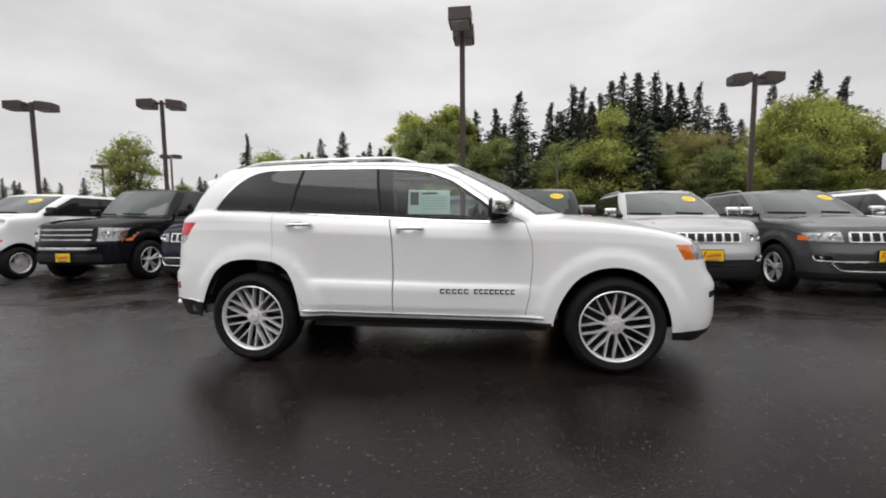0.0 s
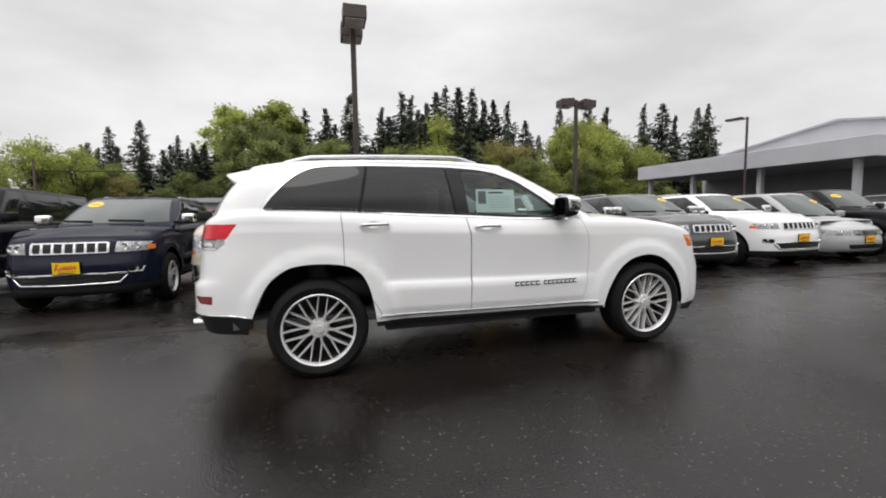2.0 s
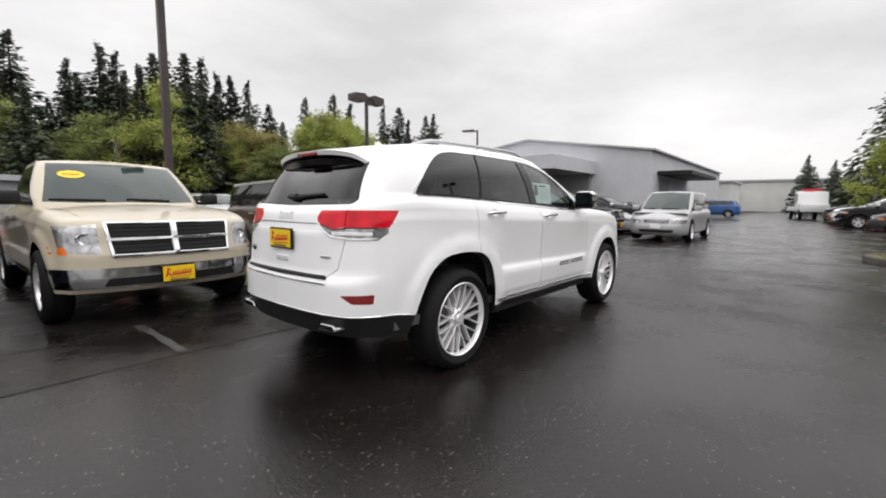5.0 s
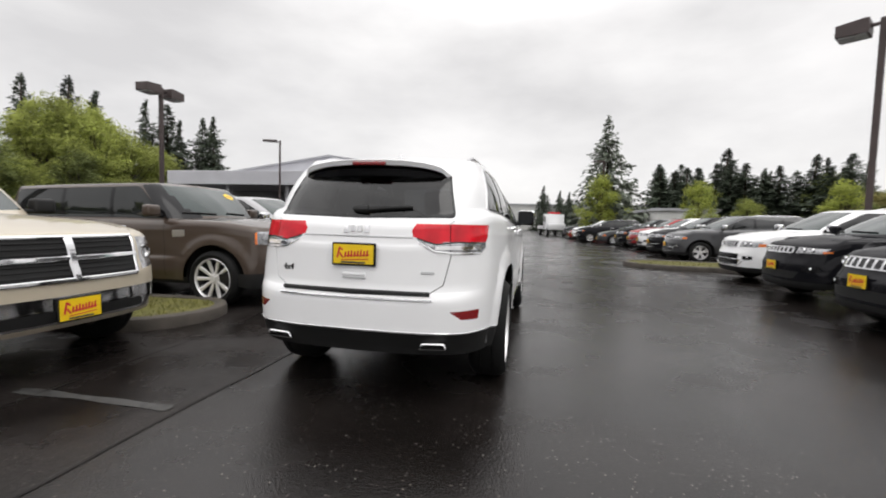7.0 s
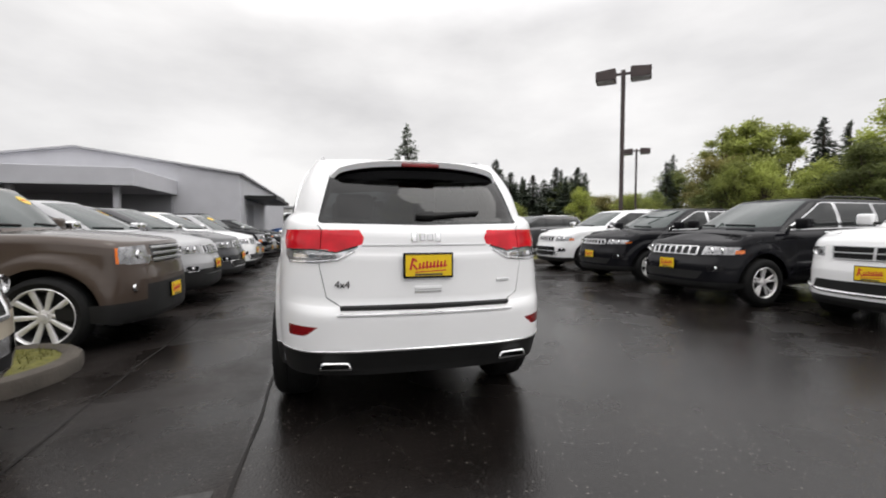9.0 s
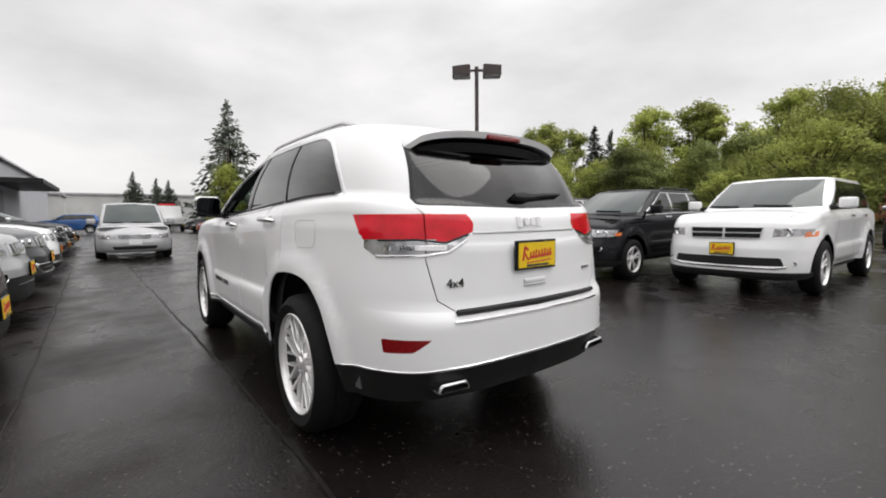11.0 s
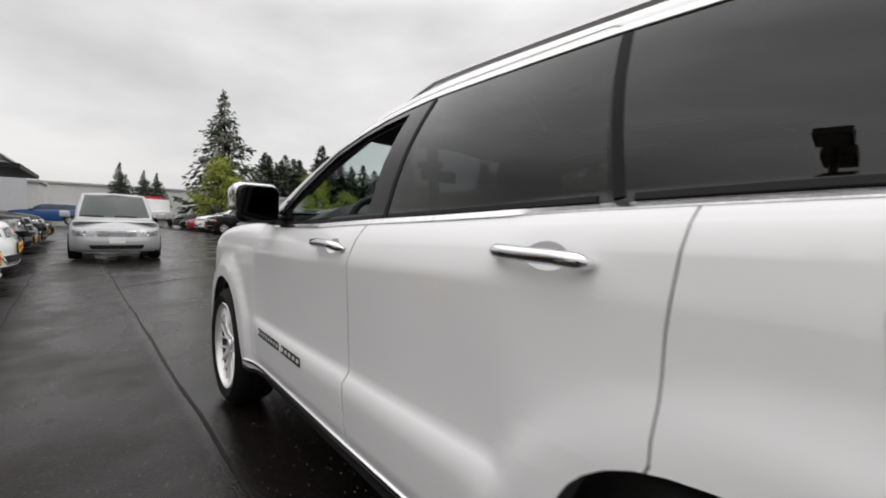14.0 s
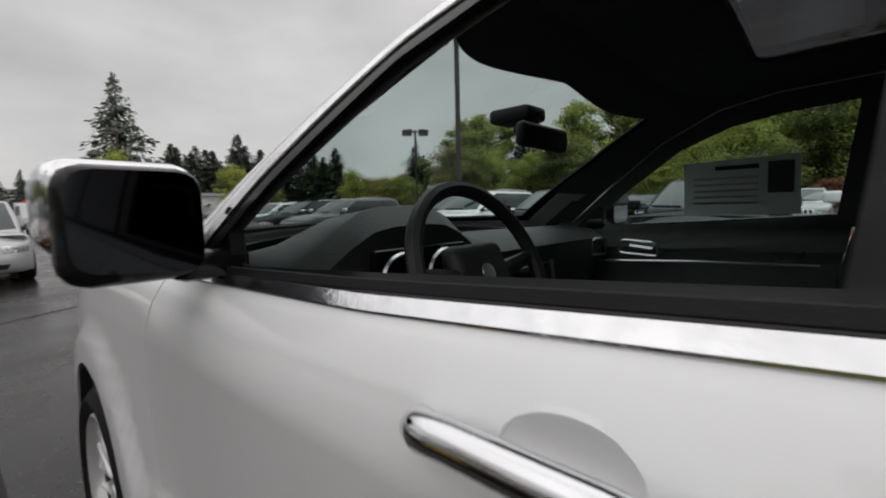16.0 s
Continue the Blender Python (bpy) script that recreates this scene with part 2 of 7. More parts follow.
    l.new(off_patch.outputs["Result"], sp.inputs["Value"])
    matt = n.new("ShaderNodeMapRange")
    matt.inputs["To Min"].default_value, matt.inputs["To Max"].default_value = 1.0, 0.6
    l.new(old.outputs["Result"], matt.inputs["Value"])
    gloss = n.new("ShaderNodeMath")
    gloss.operation = "MULTIPLY"
    l.new(sp.outputs["Result"], gloss.inputs[0]), l.new(matt.outputs["Result"], gloss.inputs[1])
    l.new(gloss.outputs[0], p.inputs["Specular IOR Level"])
    few = ramp(cell.outputs["Red"], 0.80, 1.0, (0, 0, 0), (1, 1, 1))
    both = n.new("ShaderNodeMix")
    both.data_type, both.blend_type = "RGBA", "MULTIPLY"
    both.inputs["Factor"].default_value = 1.0
    l.new(chip, both.inputs["A"]), l.new(few, both.inputs["B"])
    mix = n.new("ShaderNodeMix")
    mix.data_type = "RGBA"
    l.new(both.outputs["Result"], mix.inputs["Factor"])
    aged = n.new("ShaderNodeMix")
    aged.data_type = "RGBA"
    l.new(dry.outputs[0], aged.inputs["Factor"])
    l.new(mul.outputs["Result"], aged.inputs["A"])
    gain = n.new("ShaderNodeMix")
    gain.data_type, gain.blend_type = "RGBA", "MULTIPLY"
    gain.inputs["Factor"].default_value = 1.0
    gain.inputs["B"].default_value = (1.6, 1.6, 1.6, 1)
    l.new(mul.outputs["Result"], gain.inputs["A"]), l.new(gain.outputs["Result"], aged.inputs["B"])
    l.new(aged.outputs["Result"], mix.inputs["A"])
    mix.inputs["B"].default_value = (0.15, 0.135, 0.118, 1)
    l.new(mix.outputs["Result"], p.inputs["Base Color"])
    wet = n.new("ShaderNodeMapRange")
    wet.inputs["From Min"].default_value, wet.inputs["From Max"].default_value = 0.35, 0.65
    wet.inputs["To Min"].default_value, wet.inputs["To Max"].default_value = 0.10, 0.36
    l.new(tex(0.8, 7, 0.6), wet.inputs["Value"])
    rgh = n.new("ShaderNodeMath")
    rgh.operation, rgh.inputs[1].default_value = "MULTIPLY_ADD", 0.22
    l.new(dry.outputs[0], rgh.inputs[0]), l.new(wet.outputs["Result"], rgh.inputs[2])
    l.new(rgh.outputs[0], p.inputs["Roughness"])
    bn = n.new("ShaderNodeBump")
    bn.inputs["Strength"].default_value, bn.inputs["Distance"].default_value = 0.32, 0.008
    l.new(tex(70, 4), bn.inputs["Height"])
    l.new(bn.outputs["Normal"], p.inputs["Normal"])
    return m


M["asphalt"] = asphalt()

# ---- mesh tools ----
from mathutils.bvhtree import BVHTree


def part(name, bm, mat, parent=None, label="", smooth=True, sharp=35):
    """Links a bmesh as one mesh object, under a thing or a part."""
    me = bpy.data.meshes.new(name)
    bm.normal_update()
    bm.to_mesh(me)
    bm.free()
    return part_mesh(name, me, mat, parent, label, smooth, sharp)


def part_mesh(name, me, mat, parent=None, label="", smooth=True, sharp=35):
    for m in (mat if isinstance(mat, (list, tuple)) else [mat]):
        if m.name not in [x.name for x in me.materials]:
            me.materials.append(m)
    if smooth and not me.get("eased"):
        me.polygons.foreach_set("use_smooth", [True] * len(me.polygons))
        me.set_sharp_from_angle(angle=radians(sharp))
    ob = new(name, me)
    ob.parent = parent
    if label:
        ob["label"] = label
    return ob


def empty(name, label, category, group="", kind=""):
    ob = new(name)
    ob.empty_display_size = 0.2
    return tagged(ob, label, category, group, kind)


def box(bm, x0, x1, y0, y1, z0, z1, bevel=0.0, seg=1, m=None):
    vs = [bm.verts.new((x, y, z)) for x in (x0, x1) for y in (y0, y1) for z in (z0, z1)]
    fs = [bm.faces.new([vs[i] for i in q]) for q in ((0, 1, 3, 2), (4, 6, 7, 5), (0, 4, 5, 1), (2, 3, 7, 6), (0, 2, 6, 4), (1, 5, 7, 3))]
    if bevel:
        es = list({e for f in fs for e in f.edges})
        r = bmesh.ops.bevel(bm, geom=es, offset=bevel, segments=seg, affect="EDGES", profile=0.5)
        vs = list({v for f in r["faces"] for v in f.verts} | {v for v in vs if v.is_valid})
    if m is not None:
        bmesh.ops.transform(bm, matrix=m, verts=[v for v in vs if v.is_valid])
    return bm


def boxed(*a, **k):
    return box(bmesh.new(), *a, **k)


def lathe(bm, profile, n=32, axis="y"):
    """Turns (radius, along) pairs round an axis through the origin."""
    rings = []
    for i in range(n):
        c, s = math.cos(2 * math.pi * i / n), math.sin(2 * math.pi * i / n)
        ring = []
        for r, a in profile:
            ring.append(bm.verts.new((r * c, a, r * s) if axis == "y" else (r * c, r * s, a)))
        rings.append(ring)
    for i in range(n):
        p, q = rings[i], rings[(i + 1) % n]
        for j in range(len(profile) - 1):
            if profile[j][0] < 1e-6 and profile[j + 1][0] < 1e-6:
                continue
            bm.faces.new((p[j], p[j + 1], q[j + 1], q[j]))
    bmesh.ops.remove_doubles(bm, verts=bm.verts, dist=1e-6)
    bmesh.ops.recalc_face_normals(bm, faces=bm.faces)
    return bm


def tube(bm, pts, radius, n=8):
    """A round bar along points; radius may be a list."""
    pts = [Vector(p) for p in pts]
    rs = radius if isinstance(radius, (list, tuple)) else [radius] * len(pts)
    rings = []
    for i, p in enumerate(pts):
        d = (pts[min(i + 1, len(pts) - 1)] - pts[max(i - 1, 0)]).normalized()
        a = d.orthogonal().normalized() if abs(d.z) > 0.95 else d.cross(Vector((0, 0, 1))).normalized()
        b = d.cross(a)
        rings.append([bm.verts.new(p + (a * math.cos(2 * math.pi * k / n) + b * math.sin(2 * math.pi * k / n)) * rs[i]) for k in range(n)])
    for p, q in zip(rings, rings[1:]):
        for k in range(n):
            bm.faces.new((p[k], p[(k + 1) % n], q[(k + 1) % n], q[k]))
    bm.faces.new(rings[0][::-1]), bm.faces.new(rings[-1])
    bmesh.ops.recalc_face_normals(bm, faces=bm.faces)
    return bm


def prism(bm, outline, axis, a0, a1, bevel=0.0):
    """A closed 2D outline pushed along an axis (0, 1 or 2) from a0 to a1."""
    def at(p, a):
        q = list(p)
        q.insert(axis, a)
        return q
    lo = [bm.verts.new(at(p, a0)) for p in outline]
    hi = [bm.verts.new(at(p, a1)) for p in outline]
    f = [bm.faces.new(lo), bm.faces.new(hi[::-1])]
    for i in range(len(lo)):
        j = (i + 1) % len(lo)
        f.append(bm.faces.new((lo[i], hi[i], hi[j], lo[j])))
    bmesh.ops.recalc_face_normals(bm, faces=f)
    if bevel:
        bmesh.ops.bevel(bm, geom=list({e for e in f[0].edges} | {e for e in f[1].edges}), offset=bevel, segments=2, affect="EDGES", profile=0.5)
    return bm


def spline(pts, us):
    """Catmull-Rom through pts (rows) at fractional indices us."""
    pts = np.asarray(pts, float)
    tan = np.gradient(pts, axis=0)
    out = []
    for u in us:
        i = min(int(u), len(pts) - 2)
        t = u - i
        h = ((1 + 2 * t) * (1 - t) ** 2, t * (1 - t) ** 2, t * t * (3 - 2 * t), t * t * (t - 1))
        out.append(h[0] * pts[i] + h[1] * tan[i] + h[2] * pts[i + 1] + h[3] * tan[i + 1])
    return np.array(out)


def smooth01(x):
    x = min(max(x, 0.0), 1.0)
    return x * x * (3 - 2 * x)


def inside(p, poly):
    x, y, hit, j = p[0], p[1], False, len(poly) - 1
    for i in range(len(poly)):
        (xi, yi), (xj, yj) = poly[i], poly[j]
        if (yi > y) != (yj > y) and x < (xj - xi) * (y - yi) / (yj - yi) + xi:
            hit = not hit
        j = i
    return hit


def grow(poly, d):
    """The outline moved outwards by d (inwards where negative)."""
    n = len(poly)
    area = sum(poly[i][0] * poly[(i + 1) % n][1] - poly[(i + 1) % n][0] * poly[i][1] for i in range(n))
    s = 1 if area > 0 else -1
    out = []
    for i in range(n):
        p, a, b = Vector(poly[i]), Vector(poly[i - 1]), Vector(poly[(i + 1) % n])
        u, v = (p - a).normalized(), (b - p).normalized()
        nu, nv = Vector((u.y, -u.x)) * s, Vector((v.y, -v.x)) * s
        m = (nu + nv)
        m = m / max(m.length_squared / 2, 0.4)
        out.append(tuple(p + m * d))
    return out


def rounded(poly, r, n=3):
    """The outline with its corners rounded."""
    out = []
    for i in range(len(poly)):
        p, a, b = Vector(poly[i]), Vector(poly[i - 1]), Vector(poly[(i + 1) % len(poly)])
        ra, rb = min(r, (a - p).length * 0.45), min(r, (b - p).length * 0.45)
        s, e = p + (a - p).normalized() * ra, p + (b - p).normalized() * rb
        for k in range(n + 1):
            t = k / n
            out.append(tuple(s * (1 - t) ** 2 + p * 2 * t * (1 - t) + e * t * t))
    return out


def strip(line, w):
    """Thin closed outlines along a polyline, one a segment."""
    out = []
    for a, b in zip(line, line[1:]):
        a, b = Vector(a), Vector(b)
        d = (b - a).normalized()
        q = Vector((-d.y, d.x)) * w / 2
        e = d * w * 0.3
        out.append([tuple(a - e + q), tuple(b + e + q), tuple(b + e - q), tuple(a - e - q)])
    return out


# ---- cars ----
SIDE_G = [(0.0, 0.75), (0.05, 0.58), (0.10, 0.30), (0.15, 0.10), (0.30, -0.03), (0.355, -0.03), (0.395, 0.27), (0.45, 0.27), (0.60, 0.20), (0.82, 0.05), (0.845, 0.07), (0.91, 0.30), (0.955, 0.6), (1.0, 1.0)]
SIDE_PLAIN = [(0.0, 0.30), (0.05, 0.22), (0.15, 0.09), (0.30, 0.04), (0.40, 0.05), (0.60, 0.07), (0.82, 0.11), (0.91, 0.25), (0.955, 0.46), (0.98, 0.68), (1.0, 1.0)]
REAR_G = [(0.0, 0.45), (0.05, 0.35), (0.15, 0.06), (0.17, 0.0), (0.38, 0.0), (0.42, 0.05), (0.46, 0.28), (0.66, 0.38), (0.79, 0.42), (0.81, 0.48), (0.94, 0.66), (0.97, 0.8), (1.0, 1.0)]
FRONT_STEP = [(0.0, 0.42), (0.06, 0.12), (0.20, 0.0), (0.52, 0.0), (0.60, 0.14), (0.66, 0.30), (0.81, 0.47), (0.90, 0.62), (0.955, 0.78), (1.0, 1.0)]
FRONT_G = [(0.0, 0.42), (0.06, 0.12), (0.20, 0.0), (0.45, 0.0), (0.52, 0.06), (0.60, 0.14), (0.80, 0.22), (0.90, 0.38), (0.96, 0.62), (1.0, 1.0)]


def table(t, u):
    return float(np.interp(u, [a for a, _ in t], [b for _, b in t]))


def auto_stations(c):
    """Stations round half a car, from the middle of its front to the middle of its back: the widest plan, the shoulder and the roof edge."""
    W, xf, xr = c["W"], c["xf"], c["xr"]
    hf, hr, zb, zt = c["hood_f"], c["hood_r"], c["belt"], c["tail"]
    r = c.get("round", 1.0)
    ins = c.get("shoulder", 0.10)
    lean = c.get("lean", 0.17)
    xb, xt = c["ws_base"], c["ws_top"]
    rt, rb = c["r_top"], c["r_base"]
    zr = c["roof"]
    fi = c.get("nose", 0.16)
    st = []
    for fx, fy, hz in ((0, 0, 0), (0.02, 0.36, 0), (0.09, 0.62, 0), (0.22, 0.82, 0.05), (0.42, 0.93, 0.25)):
        st.append(((xf - fx * r, fy * W), (xf - fi - fx * r * 0.9, fy * (W - ins), hf + (hr - hf) * hz), None))
    for k in (0.55, 0.2):
        x = xb + (xf - xb) * k * 0.8
        st.append(((x, W * 0.99), (x, W - ins, hf + (hr - hf) * (1 - k * 0.55)), None))
    kA = len(st)
    xa = xb - 0.28
    st.append(((xa, W), (xa, W - ins, hr), (xt - 0.12, W - ins - lean, zr - 0.05)))
    for k in (0.2, 0.45, 0.7):
        x = xa + (rb + 0.25 - xa) * k
        xx = xt - 0.12 + (rt + 0.1 - xt + 0.12) * k
        st.append(((x, W), (x, W - ins, hr + (zb - hr) * min(1, k * 1.6)), (xx, W - ins - lean + 0.02, zr - 0.045)))
    kC = len(st)
    deck = c.get("deck", 0)
    if not deck:
        for fx, fy, in ((0.42, 0.98), (0.22, 0.9), (0.09, 0.74), (0.02, 0.42), (0, 0)):
            st.append(((xr + fx * r, fy * W), (rb + fx * r * 0.8, fy * (W - ins), zb + (zt - zb) * (1 - fy)), (rt + fx * 0.5 * r, fy * (W - ins - lean), zr - 0.05)))
        return st, kA, None, None
    cz = c.get("deck_z", zb)
    glass = [(rb + 0.25, W - ins, zb), (rb + 0.05, (W - ins) * 0.75, zb), (rb, (W - ins) * 0.4, zb), (rb - 0.02, 0, zb)]
    gtop = [(rt + 0.1, W - ins - lean, zr - 0.05), (rt + 0.03, (W - ins - lean) * 0.75, zr - 0.05), (rt, (W - ins - lean) * 0.4, zr - 0.05), (rt, 0, zr - 0.05)]
    st.append(((rb + 0.25, W), glass[0], gtop[0]))
    for fx, fy, t in ((0.55, 0.98, 0.7), (0.42, 0.96, 0.8), (0.22, 0.88, 0.9), (0.09, 0.72, 1), (0.02, 0.42, 1), (0, 0, 1)):
        st.append(((xr + fx * r, fy * W), (xr + 0.06 + fx * r * 0.9, fy * (W - ins), zb + (cz - zb) * t), None))
    return st, kA, kC, (glass, gtop)


def body_shell(c):
    """The painted shell of half a car (y above 0) as one bmesh of quads."""
    st, kA, kC, back = c["stations"] if "stations" in c else auto_stations(c)
    cell, wb = c.get("cell", 0.08), c["wb"]
    low = np.array([s[0] for s in st])
    sh = np.array([s[1] for s in st])
    us = []
    for k in range(len(st) - 1):
        n = max(2, int(np.hypot(*(low[k + 1] - low[k])) / cell + 0.5))
        us += [k + i / n for i in range(n)]
    us.append(len(st) - 1)
    L, S = spline(low, us), spline(sh, us)
    L[:, 1], S[:, 1] = np.maximum(L[:, 1], 0), np.maximum(S[:, 1], 0)
    L[0, 1] = S[0, 1] = L[-1, 1] = S[-1, 1] = 0
    T = np.gradient(L, axis=0)
    N = np.stack([-T[:, 1], T[:, 0]], 1)
    N /= np.linalg.norm(N, axis=1)[:, None]
    N *= np.sign((N * (L - [1.4, 0])).sum(1))[:, None]
    knots = sorted({a for t in (SIDE_G, REAR_G, FRONT_G) for a, _ in t} | {0.025, 0.10, 0.225, 0.26, 0.53, 0.7, 0.75, 0.885, 0.98})
    if c.get("coarse"):
        knots = [0.0, 0.05, 0.15, 0.30, 0.40, 0.46, 0.53, 0.60, 0.70, 0.80, 0.86, 0.91, 0.955, 1.0]
    zlo, arch = c.get("z_low", (0.24, 0.36, 0.31)), c["arch"]
    bm = bmesh.new()
    grid = []
    crease = c.get("crease", (-9, -9))
    for i in range(len(us)):
        fx, bx, sy = max(0, N[i, 0]) ** 2, max(0, -N[i, 0]) ** 2, N[i, 1] ** 2
        x = L[i, 0]
        zb = zlo[0] * smooth01((x - wb) / 0.7) + zlo[2] * smooth01(-x / 0.7) + zlo[1] * (1 - smooth01((x - wb) / 0.7) - smooth01(-x / 0.7))
        cr = smooth01((x - crease[0]) / 0.12) * smooth01((crease[1] - x) / 0.3)
        col = []
        for u in knots:
            g = fx * table(c.get("front_g", FRONT_G), u) + bx * table(c.get("rear_g", REAR_G), u) + sy * (cr * table(SIDE_G, u) + (1 - cr) * table(SIDE_PLAIN, u))
            xy = L[i] + (S[i, :2] - L[i]) * g
            z = zb + (S[i, 2] - zb) * u
            if c.get("flare", 0.02) and sy > 0.5:
                for (ax, az, ar) in arch:
                    d = math.hypot(x - ax, z - az)
                    xy = xy + N[i] * c.get("flare", 0.02) * smooth01((ar + 0.135 - d) / c.get("flare_edge", 0.09)) * sy * smooth01((0.96 - u) / 0.1)
            if c.get("tuck"):
                xy = xy - N[i] * c["tuck"] * smooth01((u - 0.45) / 0.35) * (1 - smooth01((u - 0.88) / 0.12)) * smooth01((0.05 - x) / 0.5) * sy
            if i in (0, len(us) - 1):
                xy[1] = 0
            col.append(bm.verts.new((xy[0], max(xy[1], 0), z)))
        grid.append(col)

    def quads(g):
        for a, b in zip(g, g[1:]):
            for j in range(len(a) - 1):
                vs = []
                for v in (a[j], a[j + 1], b[j + 1], b[j]):
                    if not any((v.co - w.co).length < 1e-5 for w in vs):
                        vs.append(v)
                if len(vs) > 2:
                    bm.faces.new(vs)

    quads(grid)
    tops = {round(u, 6): grid[i][-1] for i, u in enumerate(us)}
    # greenhouse: windscreen columns, then the shared ones
    nose_b, nose_t = c["screen"] if "screen" in c else (
        [(c["ws_base"] + 0.02, 0, c["hood_r"] + 0.04), (c["ws_base"] - 0.06, sh[kA][1] * 0.5, c["hood_r"] + 0.03), tuple(sh[kA])],
        [(c["ws_top"], 0, c["roof"] - 0.035), (c["ws_top"] - 0.02, st[kA][2][1] * 0.6, c["roof"] - 0.035), tuple(st[kA][2])])
    shared = [s for s in st[kA:] if s[2] is not None]
    kE = kA + len(shared) - 1
    m = len(nose_b) - 1
    bot = list(nose_b[:-1]) + [s[1] for s in shared]
    top = list(nose_t[:-1]) + [s[2] for s in shared]
    if back:
        bot += back[0][1:]
        top += back[1][1:]
    gu = []
    for k in range(len(bot) - 1):
        if m <= k < m + kE - kA:
            gu += [m + u - kA for u in us if k <= m + u - kA < k + 1 - 1e-9]
        else:
            n = max(2, int(np.linalg.norm(np.array(bot[k + 1]) - bot[k]) / cell + 0.5))
            gu += [k + i / n for i in range(n)]
    gu.append(len(bot) - 1)
    B, R = spline(bot, gu), spline(top, gu)
    B[0, 1] = R[0, 1] = B[-1, 1] = R[-1, 1] = 0
    rows = max(4, int(0.6 / cell))
    bow = c.get("bow", 0.03)
    ggrid = []
    for i, u in enumerate(gu):
        key = round(u - m + kA, 6)
        d = np.array([B[i, 0] - c.get("mid", 0.7), B[i, 1] * 1.8, 0])
        d /= max(np.linalg.norm(d), 1e-6)
        col = []
        for j in range(rows + 1):
            t = j / rows
            p = B[i] * (1 - t) + R[i] * t + d * bow * math.sin(math.pi * t) * (1.0 if t < 1 else 0) + np.array([0, 0, 0.3 * bow * math.sin(math.pi * t)])
            if i in (0, len(gu) - 1):
                p[1] = 0
            v = tops.get(key) if j == 0 and 0 <= u - m <= kE - kA + 1e-9 else None
            col.append(v or bm.verts.new((p[0], max(p[1], 0), p[2])))
        ggrid.append(col)
    quads(ggrid)

    def cap(outline, limit, zc, n):
        """From an outline in to the centre line, or to a limit curve across the car."""
        g = []
        for v in outline:
            x, y, z = v.co
            y1, z1 = 0.0, zc(x)
            lim = limit(x) if limit else None
            if lim:
                y1, z1 = lim
            col = [v]
            for j in range(1, n + 1):
                t = j / n
                col.append(bm.verts.new((x, y + (y1 - y) * t, z + (z1 - z) * (1 - (1 - t) ** 2))))
            g.append(col)
        quads(g)

    def curve_limit(pts, front):
        """The y and z of a curve across the car, for x on its span."""
        p = sorted(((q[0], q[1], q[2]) for q in pts))
        def at(x):
            if front and x >= p[-1][0] or not front and x <= p[0][0]:
                return None
            return float(np.interp(x, [q[0] for q in p], [q[1] for q in p])), float(np.interp(x, [q[0] for q in p], [q[2] for q in p]))
        return at

    n = max(5, int(0.8 / cell))
    hood = [tops[round(u, 6)] for u in us if u <= kA + 1e-9]
    cowl = [tuple(col[0].co) for i, col in enumerate(ggrid) if gu[i] <= m + 1e-9]
    xs, zs = [cowl[0][0], sh[0][0]], [cowl[0][2], sh[0][2]]
    hc = c.get("hood_crown", 0.035)
    cap(hood, curve_limit(cowl, True), lambda x: float(np.interp(x, xs, zs)) + hc * math.sin(math.pi * min(1, max(0, (xs[1] - x) / (xs[1] - xs[0])))) ** 0.7, n)
    roof_edge = [col[-1] for col in ggrid]
    rc = c.get("roof_crown", 0.05)
    x0, x1 = R[-1, 0], R[0, 0]
    z0, z1 = R[-1, 2], R[0, 2]
    cap(roof_edge, None, lambda x: float(np.interp(x, [x0, x1], [z0, z1])) + rc * max(0.0, math.sin(math.pi * min(1, max(0, (x - x0) / (x1 - x0))))) ** 0.5, n)
    if back:
        deck = [tops[round(u, 6)] for u in us if u >= kE - 1e-9]
        edge = [tuple(col[0].co) for i, col in enumerate(ggrid) if gu[i] >= m + kE - kA - 1e-9]
        cap(deck, curve_limit(edge, False), lambda x: c.get("deck_z", 1.0) + 0.01, n)
    bmesh.ops.remove_doubles(bm, verts=bm.verts, dist=2e-4)
    bmesh.ops.dissolve_degenerate(bm, edges=bm.edges, dist=1e-4)
    bmesh.ops.recalc_face_normals(bm, faces=bm.faces)
    up = sum(f.normal.y * f.calc_area() for f in bm.faces)
    if up < 0:
        bmesh.ops.reverse_faces(bm, faces=bm.faces)
    bm.normal_update()
    return bm


AX = {"side": (0, 2, 1, 1), "front": (1, 2, 0, 1), "rear": (1, 2, 0, -1), "top": (0, 1, 2, 1)}


